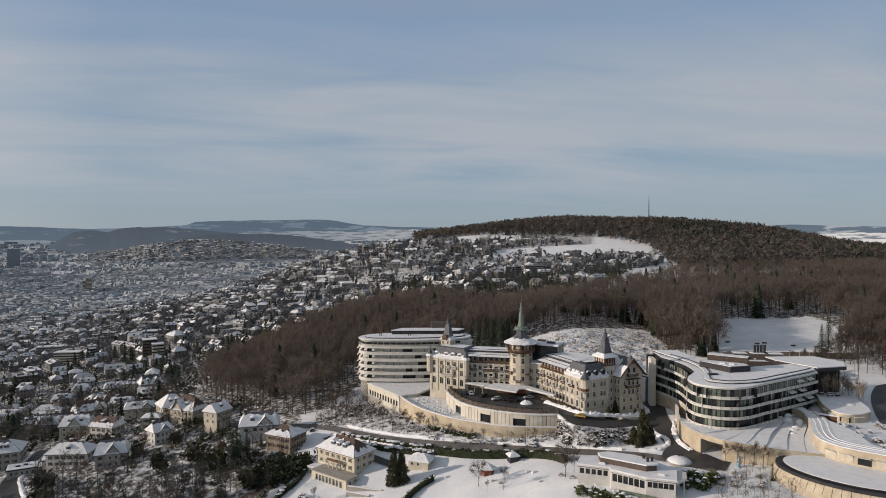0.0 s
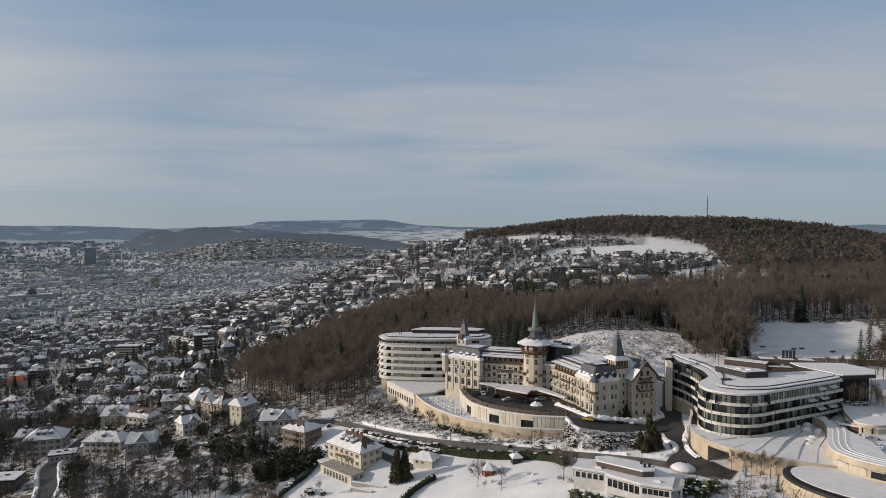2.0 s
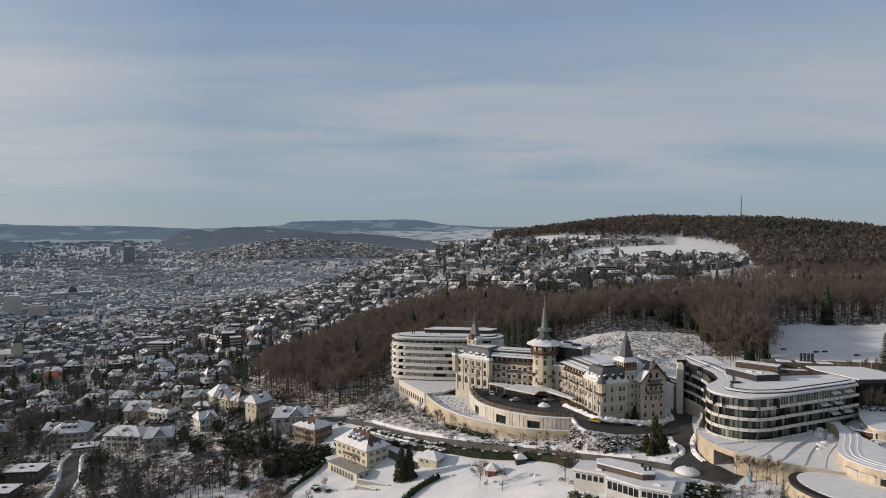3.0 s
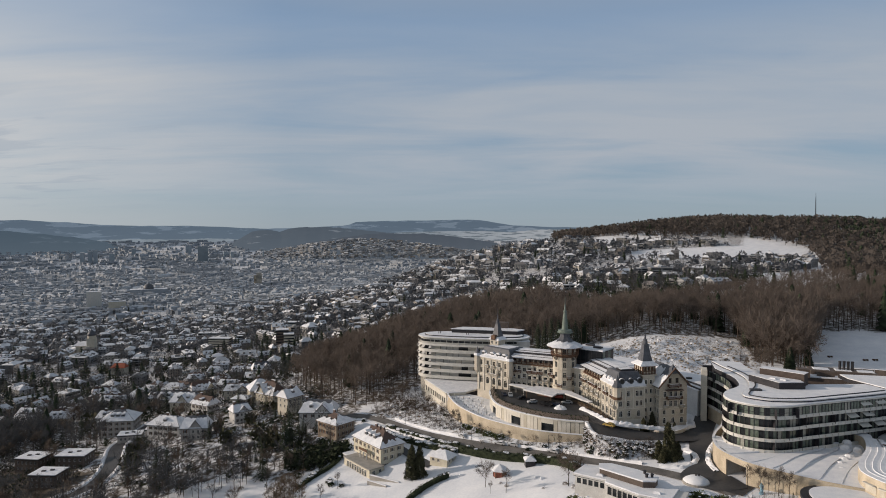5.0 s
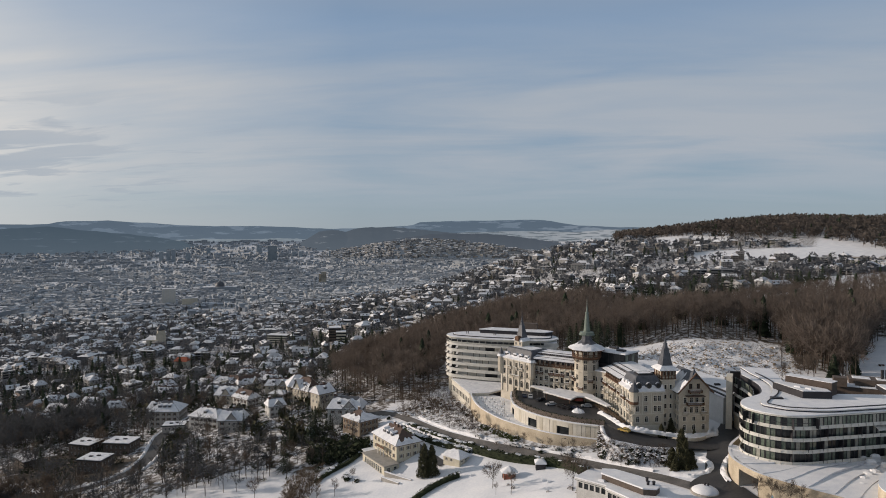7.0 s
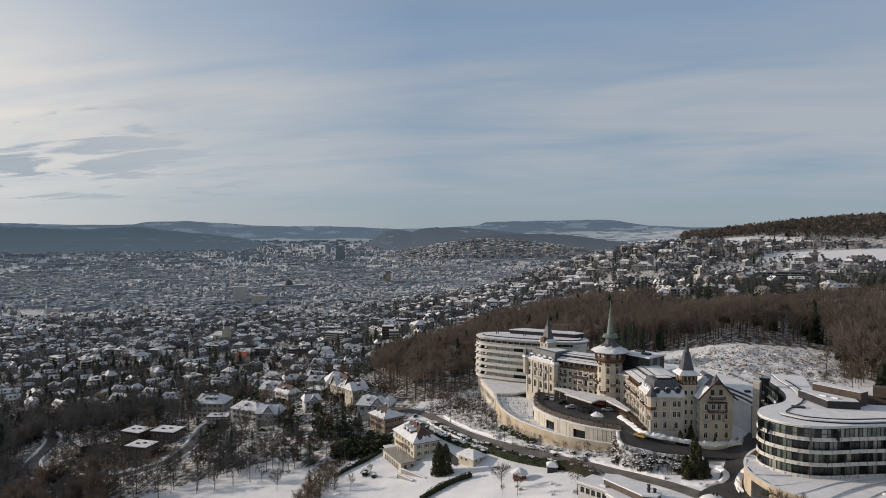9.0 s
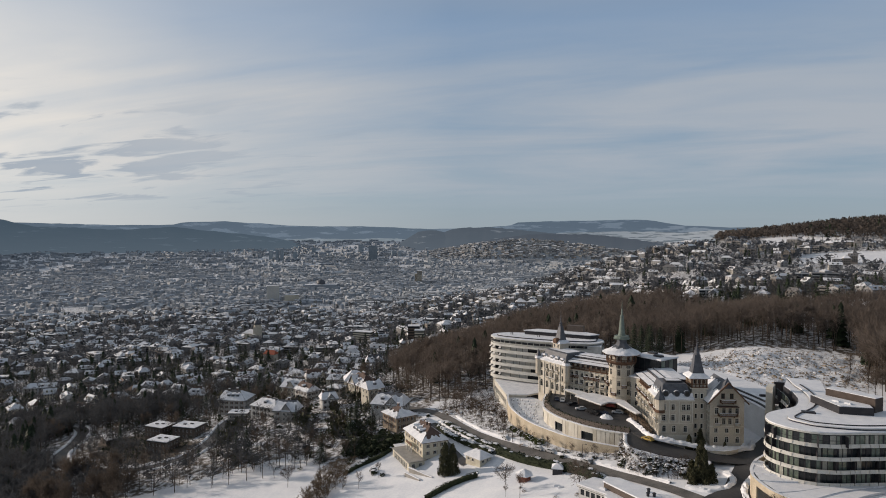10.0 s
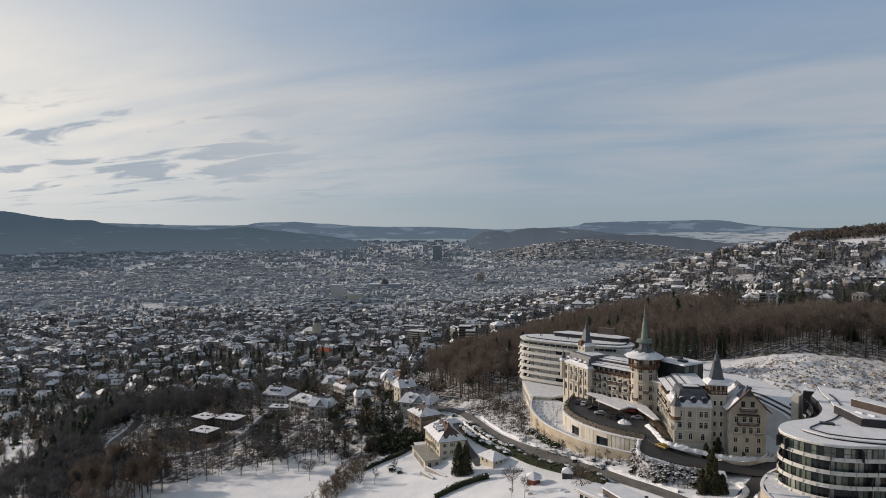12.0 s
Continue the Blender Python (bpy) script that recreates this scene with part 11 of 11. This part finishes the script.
def house_forms(kind, n, L, W, h, roof, windows, rnd):
    """Corner places, faces and slots of n houses of one kind in their own frames: 0 wall, 1 roof, 2 eaves, 3 glass. Each slope of a roof is a piece of its own."""
    P, F, S = [], [], []

    def put(x, y, z):
        P.append(np.stack([np.broadcast_to(q, (n,)) for q in (x, y, z)], -1).astype(float))
        return len(P) - 1

    def face(slot, *pts):
        F.append(tuple(put(*p) for p in pts))
        S.append(slot)

    def box(x, y, z0, z1, sx, sy, slot, lid):
        c = [(x - sx, y - sy), (x + sx, y - sy), (x + sx, y + sy), (x - sx, y + sy)]
        lo, hi = [put(*q, z0) for q in c], [put(*q, z1) for q in c]
        for i in range(4):
            F.append((lo[i], lo[(i + 1) % 4], hi[(i + 1) % 4], hi[i]))
            S.append(slot)
        face(lid, *[(*q, z1) for q in c])

    def openings(x0, x1, y, z0, z1, along_x, side):
        a = [(x0, z0), (x1, z0), (x1, z1), (x0, z1)]
        if side < 0 if along_x else side > 0:
            a = a[::-1]
        face(3, *[(u, y, z) if along_x else (y, u, z) for u, z in a])

    box(0, 0, -5, h, L, W, 0, 2)
    o = .55
    if kind == "flat":
        box(0, 0, h + .02, h + .55, L + .25, W + .25, 0, 1)
        box(L * rnd[0] * .5, W * .2, h + .5, h + 2.6, L * .22 + .6, W * .3, 0, 1)
    elif kind == "hip":
        r = np.maximum(L - W * .9, .05 * L)
        c = [(-L - o, -W - o, h - .1), (L + o, -W - o, h - .1), (L + o, W + o, h - .1), (-L - o, W + o, h - .1)]
        a, b = (-r, 0, h + roof), (r, 0, h + roof)
        face(1, c[0], c[1], b, a), face(1, c[2], c[3], a, b), face(1, c[1], c[2], b), face(1, c[3], c[0], a)
        face(2, *c[::-1])
    else:
        a, b = (-L - o, 0, h + roof), (L + o, 0, h + roof)
        k = roof * o / W
        face(1, (-L - o, -W - o, h - k), (L + o, -W - o, h - k), b, a), face(1, (L + o, W + o, h - k), (-L - o, W + o, h - k), a, b)
        face(2, (-L - o, -W - o, h - k - .12), a[:2] + (h + roof - .12,), b[:2] + (h + roof - .12,), (L + o, -W - o, h - k - .12))
        face(2, (L + o, W + o, h - k - .12), b[:2] + (h + roof - .12,), a[:2] + (h + roof - .12,), (-L - o, W + o, h - k - .12))
        face(0, (L, -W, h), (L, W, h), (L, 0, h + roof - .1)), face(0, (-L, W, h), (-L, -W, h), (-L, 0, h + roof - .1))
        if windows:
            for sd in (-1, 1):
                for u in (-.45, .3):
                    # dormers, each with its front, window and little snowy lid
                    x, yy = u * L, sd * W * .62
                    box(x, yy, h, h + roof * .72, L * .1 + .25, W * .22, 0, 1)
                    openings(x - L * .07 - .12, x + L * .07 + .12, sd * (W * .84 + .03), h + roof * .3, h + roof * .62, True, -sd)
    if kind != "flat":
        box(L * .35, W * .25, h + roof * .4, h + roof + .9, .45, .4, 2, 1)
    if windows:
        for floor in range(windows):
            z0, z1 = h - 3.0 * floor - 2.4, h - 3.0 * floor - .9
            for sd in (-1, 1):
                if kind == "flat":
                    openings(-L * .92, -L * .08, sd * (W + .04), z0, z1 + .2, True, -sd)
                    openings(L * .08, L * .92, sd * (W + .04), z0, z1 + .2, True, -sd)
                    box(0, sd * (W + .5), z0 - .9, z0 - .05, L * .9, .5, 0, 1)
                else:
                    for u in (-.66, -.22, .22, .66):
                        openings(u * L - .55, u * L + .55, sd * (W + .04), z0, z1, True, -sd)
                for u in (-.45, .45):
                    openings(u * W - .5, u * W + .5, sd * (L + .04), z0, z1, False, -sd)
    return P, F, S


def houses(name, xs, ys, zs, length, width, height, roof, turn, label, windows=0, roofing=None, shares=(.4, .35, .25)):
    """Houses with hipped, gabled or flat snowy roofs, dormers, chimneys and, where near, windows, joined into one object."""
    V, faces, slots, base = [], [], [], 0
    pick = rng.choice(3, len(xs), p=shares)
    for k, kind in enumerate(("hip", "gable", "flat")):
        ids = np.nonzero(pick == k)[0]
        n = len(ids)
        if not n:
            continue
        grow = 1.35 if kind == "flat" else 1.0
        P, F, S = house_forms(kind, n, length[ids] / 2 * grow, width[ids] / 2, height[ids], roof[ids], windows, rng.uniform(-1, 1, (2, n)))
        p = np.stack(P, 1)
        c, s = np.cos(turn[ids])[:, None], np.sin(turn[ids])[:, None]
        w = np.stack([xs[ids][:, None] + p[..., 0] * c - p[..., 1] * s, ys[ids][:, None] + p[..., 0] * s + p[..., 1] * c, zs[ids][:, None] + p[..., 2]], -1)
        V.append(w.reshape(-1, 3))
        for i in range(n):
            off = base + i * len(P)
            faces.extend([tuple(q + off for q in f) for f in F])
        slots.append(np.tile(S, n))
        base += n * len(P)
    me = bpy.data.meshes.new(name)
    me.from_pydata(np.concatenate(V).tolist(), [], faces)
    for q in (HAZED_WALL if roofing is HAZED_ROOF else TOWN_WALL, roofing or TOWN_ROOF, BROWN, GLASS):
        me.materials.append(q)
    me.polygons.foreach_set("material_index", np.concatenate(slots).astype(np.int32))
    me.update()
    return tagged(new(name, me), label, "houses", "", "stuff")


HOUSE_LOOKS = [("cream", CREAM), ("white", WHITE), ("grey", GREY), ("pale yellow", YELLOW), ("white", WHITE)]


def own_house(x, y, z, length, width, height, roof, turn, kind, k):
    """One house of the slope with its walls, roof slopes, dormers and the windows on its outer sides as parts."""
    colour, wall = HOUSE_LOOKS[k % 5]
    form = {"hip": "hipped", "gable": "gabled", "flat": "flat"}[kind]
    ob = thing("house", (x, y, z), "%s hillside house under a snowy %s roof" % (colour, form), "house", "houses on the slope")
    P, F, S = house_forms(kind, 1, np.array([length / 2]), np.array([width / 2]), np.array([height]), np.array([roof]), 2, np.array([[.4], [.1]]))
    m = Matrix.Translation((x, y, z)) @ Matrix.Rotation(turn, 4, "Z")
    pts = [tuple(m @ Vector(p[0])) for p in P]
    body = Shape()
    for f, slot in zip(F, S):
        v = [pts[i] for i in f]
        if slot == 3:
            n = (Vector(v[1]) - Vector(v[0])).cross(Vector(v[2]) - Vector(v[0]))
            if n.y < -.2 * n.length:
                part("window", Shape().add(v, [tuple(range(len(v)))]), GLASS, ob)
            else:
                body.add(v, [tuple(range(len(v)))], 2)
        elif slot == 1 and len(v) > 2 and (Vector(v[1]) - Vector(v[0])).length > 4:
            part("roof_slope", Shape().add(v, [tuple(range(len(v)))]), ROOF_SNOW if (k + len(v)) % 6 else TILE, ob, "roof slope under snow")
        else:
            body.add(v, [tuple(range(len(v)))], {0: 0, 1: 3, 2: 1}[slot])
    part("outer_wall", body, [wall, BROWN, GLASS, ROOF_SNOW], ob)
    return ob


def town(r0, r1, gap, density, fade_in=0.0, fade_out=0.0, gardens=False):
    """Plots about a gap apart in the sector that the town fills, between two distances."""
    w = r1
    xs, ys = spots(0, -w, w, 60, w, gap)
    r, a = np.hypot(xs, ys), np.degrees(np.arctan2(-xs, ys))
    edge = np.interp(r, [430, 520, 590, 660, 1000, 1180, 1300, 1600, 2000, 2600, 3400, 5000], [24, 14, 2, -14, -19, -19, -14, 2.5, 12, 8, 4, 2])
    ok = (r >= r0) & (r < r1) & (a > edge) & (a < 77) & ~inside(BEECH_WOOD, xs, ys)
    ok &= ~meadow(xs, ys)
    patch = np.array([noise.noise(Vector((x * .0032, y * .0032, 3))) + .7 * noise.noise(Vector((x * .011, y * .011, 8))) for x, y in zip(xs, ys)])
    if gardens:
        ok &= (a > 9) | (rng.random(len(xs)) > .36)
    soft_edge = (ease(r0, r0 + fade_in, r) if fade_in else 1.0) * (1 - ease(r1 - fade_out, r1, r) if fade_out else 1.0)
    ok &= rng.random(len(xs)) < density * (0.95 + 0.8 * patch) * soft_edge
    return xs[ok], ys[ok]


def street_turn(x, y):
    return np.array([2.2 * noise.noise(Vector((p * .0016, q * .0016, 9))) for p, q in zip(x, y)]) + rng.choice([0, math.pi / 2], len(x)) + rng.normal(0, .08, len(x))


for name, r0, r1, gap, dens, size, tall, roof, floors, shares, label in (
        ("hillside_houses", 470, 900, 25, .40, (10, 17), (6, 10), (2.6, 4.4), 3, (.38, .50, .12), "cream and grey houses with snowy roofs on the slope"),
        ("town_houses", 900, 2100, 22, .60, (9, 25), (7, 12), (2.2, 4.2), 3, (.38, .40, .22), "close-set town houses with snow-covered roofs"),
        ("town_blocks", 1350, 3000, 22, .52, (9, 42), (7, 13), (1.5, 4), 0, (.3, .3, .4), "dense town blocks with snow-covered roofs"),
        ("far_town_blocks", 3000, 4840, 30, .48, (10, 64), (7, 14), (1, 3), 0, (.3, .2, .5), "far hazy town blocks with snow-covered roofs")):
    hx, hy = town(r0, r1, gap, dens, 750 if r0 == 1350 else 0, 750 if r0 == 900 else 0, r0 < 1300)
    k = len(hx)
    ln = size[0] + (size[1] - size[0]) * rng.random(k) ** (1.0 if r0 < 900 else 1.9)
    if r0 < 900:
        # the nearest are things of their own
        near_ids = np.argsort(np.hypot(hx, hy))[:64]
        turns = street_turn(hx, hy)
        for q, i in enumerate(near_ids):
            own_house(float(hx[i]), float(hy[i]), float(land(hx[i], hy[i])), float(ln[i]), float(ln[i] * rng.uniform(.6, .85)), float(rng.uniform(6, 8.5)), float(rng.uniform(2.8, 4.6)), float(turns[i]), ("gable", "hip", "gable", "hip", "gable", "flat")[q % 6], q)
        rest = np.setdiff1d(np.arange(k), near_ids)
        hx, hy, ln, k = hx[rest], hy[rest], ln[rest], len(rest)
    houses(name, hx, hy, land(hx, hy), ln, np.minimum(ln, 20) * rng.uniform(.45, .85, k), rng.uniform(*tall, k), rng.uniform(*roof, k), street_turn(hx, hy), label, floors, HAZED_ROOF if r0 > 1300 else TOWN_ROOF, shares)

# blocks climbing the foot of the wooded hill at the edge of town
fa = rng.uniform(8, 30, 1500)
fs = .15 + rng.random(1500) * (np.interp(fa, [8, 13, 18, 22, 30], [.32, .44, .66, .82, .86]) - .15)
fx, fy, fz = WOODED_HILL(fa, fs)
ln = rng.uniform(14, 34, 1500)
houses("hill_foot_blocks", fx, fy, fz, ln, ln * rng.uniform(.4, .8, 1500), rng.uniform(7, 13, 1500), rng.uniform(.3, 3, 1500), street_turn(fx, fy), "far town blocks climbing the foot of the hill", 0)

for name, r0, r1, gap, dens, label in (
        ("slope_trees", 400, 900, 8.8, .72, "bare garden trees between the hillside houses"),
        ("town_trees", 900, 2100, 15.5, .72, "dark garden trees between the town houses"),
        ("far_town_trees", 1350, 4300, 25, .62, "trees along the far town streets, paled for haze")):
    tx, ty = town(r0, r1, gap, dens, 750 if r0 == 1350 else 0, 750 if r0 == 900 else 0)
    k = len(tx)
    con = rng.random(k) < (.12 if r1 < 2200 else .03) * np.array([max(0, 1 + 2.2 * noise.noise(Vector((x * .012, y * .012, 31)))) for x, y in zip(tx, ty)])
    tz = land(tx, ty)
    hh = rng.uniform(8, 17, k)
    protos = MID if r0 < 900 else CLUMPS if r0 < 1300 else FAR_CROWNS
    scatter(name, protos, tx[~con], ty[~con], tz[~con], hh[~con], rng.uniform(.9, 1.5, (~con).sum()), [BARK, SHADE_TWIG if r0 < 900 else TOWN_TREE if r0 < 1300 else HAZED_TREE], label, "trees")
    scatter(name + "_conifers", SPRUCE_SMALL, tx[con], ty[con], tz[con], hh[con] * 1.15, rng.uniform(1.0, 1.5, con.sum()), [BARK, NEEDLE], "dark conifers between the town houses", "conifers")

# dense evergreen groups in the snowy gardens
gq = []
rg = random.Random(9)
for x, y, n, r in ((-176, 277, 9, 4), (-171, 268, 10, 4), (-166, 260, 8, 4), (-160, 252, 6, 3.5), (-122, 272, 7, 4), (-106, 276, 8, 4.5), (-112, 286, 7, 4), (-96, 266, 7, 4), (-240, 328, 9, 5), (-262, 336, 9, 5), (-146, 300, 5, 3), (-168, 318, 6, 4), (-128, 322, 7, 4), (-196, 330, 7, 4), (-104, 304, 6, 4), (-128, 300, 6, 4)):
    for k in range(n):
        a, d = rg.uniform(0, 6.28), r * rg.random() ** .5
        gq.append((x + d * math.cos(a), y + d * math.sin(a), rg.uniform(4, 11) * (1.1 - .5 * d / r)))
gq = np.array(gq)
scatter("evergreen_groups", CLUMPS, gq[:, 0], gq[:, 1], land(gq[:, 0], gq[:, 1]), gq[:, 2], rng.uniform(.7, 1.1, len(gq)), [BARK, YEW], "dense dark evergreens in the snowy gardens", "trees")

# dark evergreens in the gardens of the slope
ex_, ey_ = town(400, 850, 10.5, .6)
scatter("garden_evergreen_trees", CLUMPS, ex_, ey_, land(ex_, ey_), rng.uniform(3.5, 9, len(ex_)), rng.uniform(.8, 1.2, len(ex_)), [BARK, HEDGE], "dark round evergreens in the gardens of the slope", "trees")
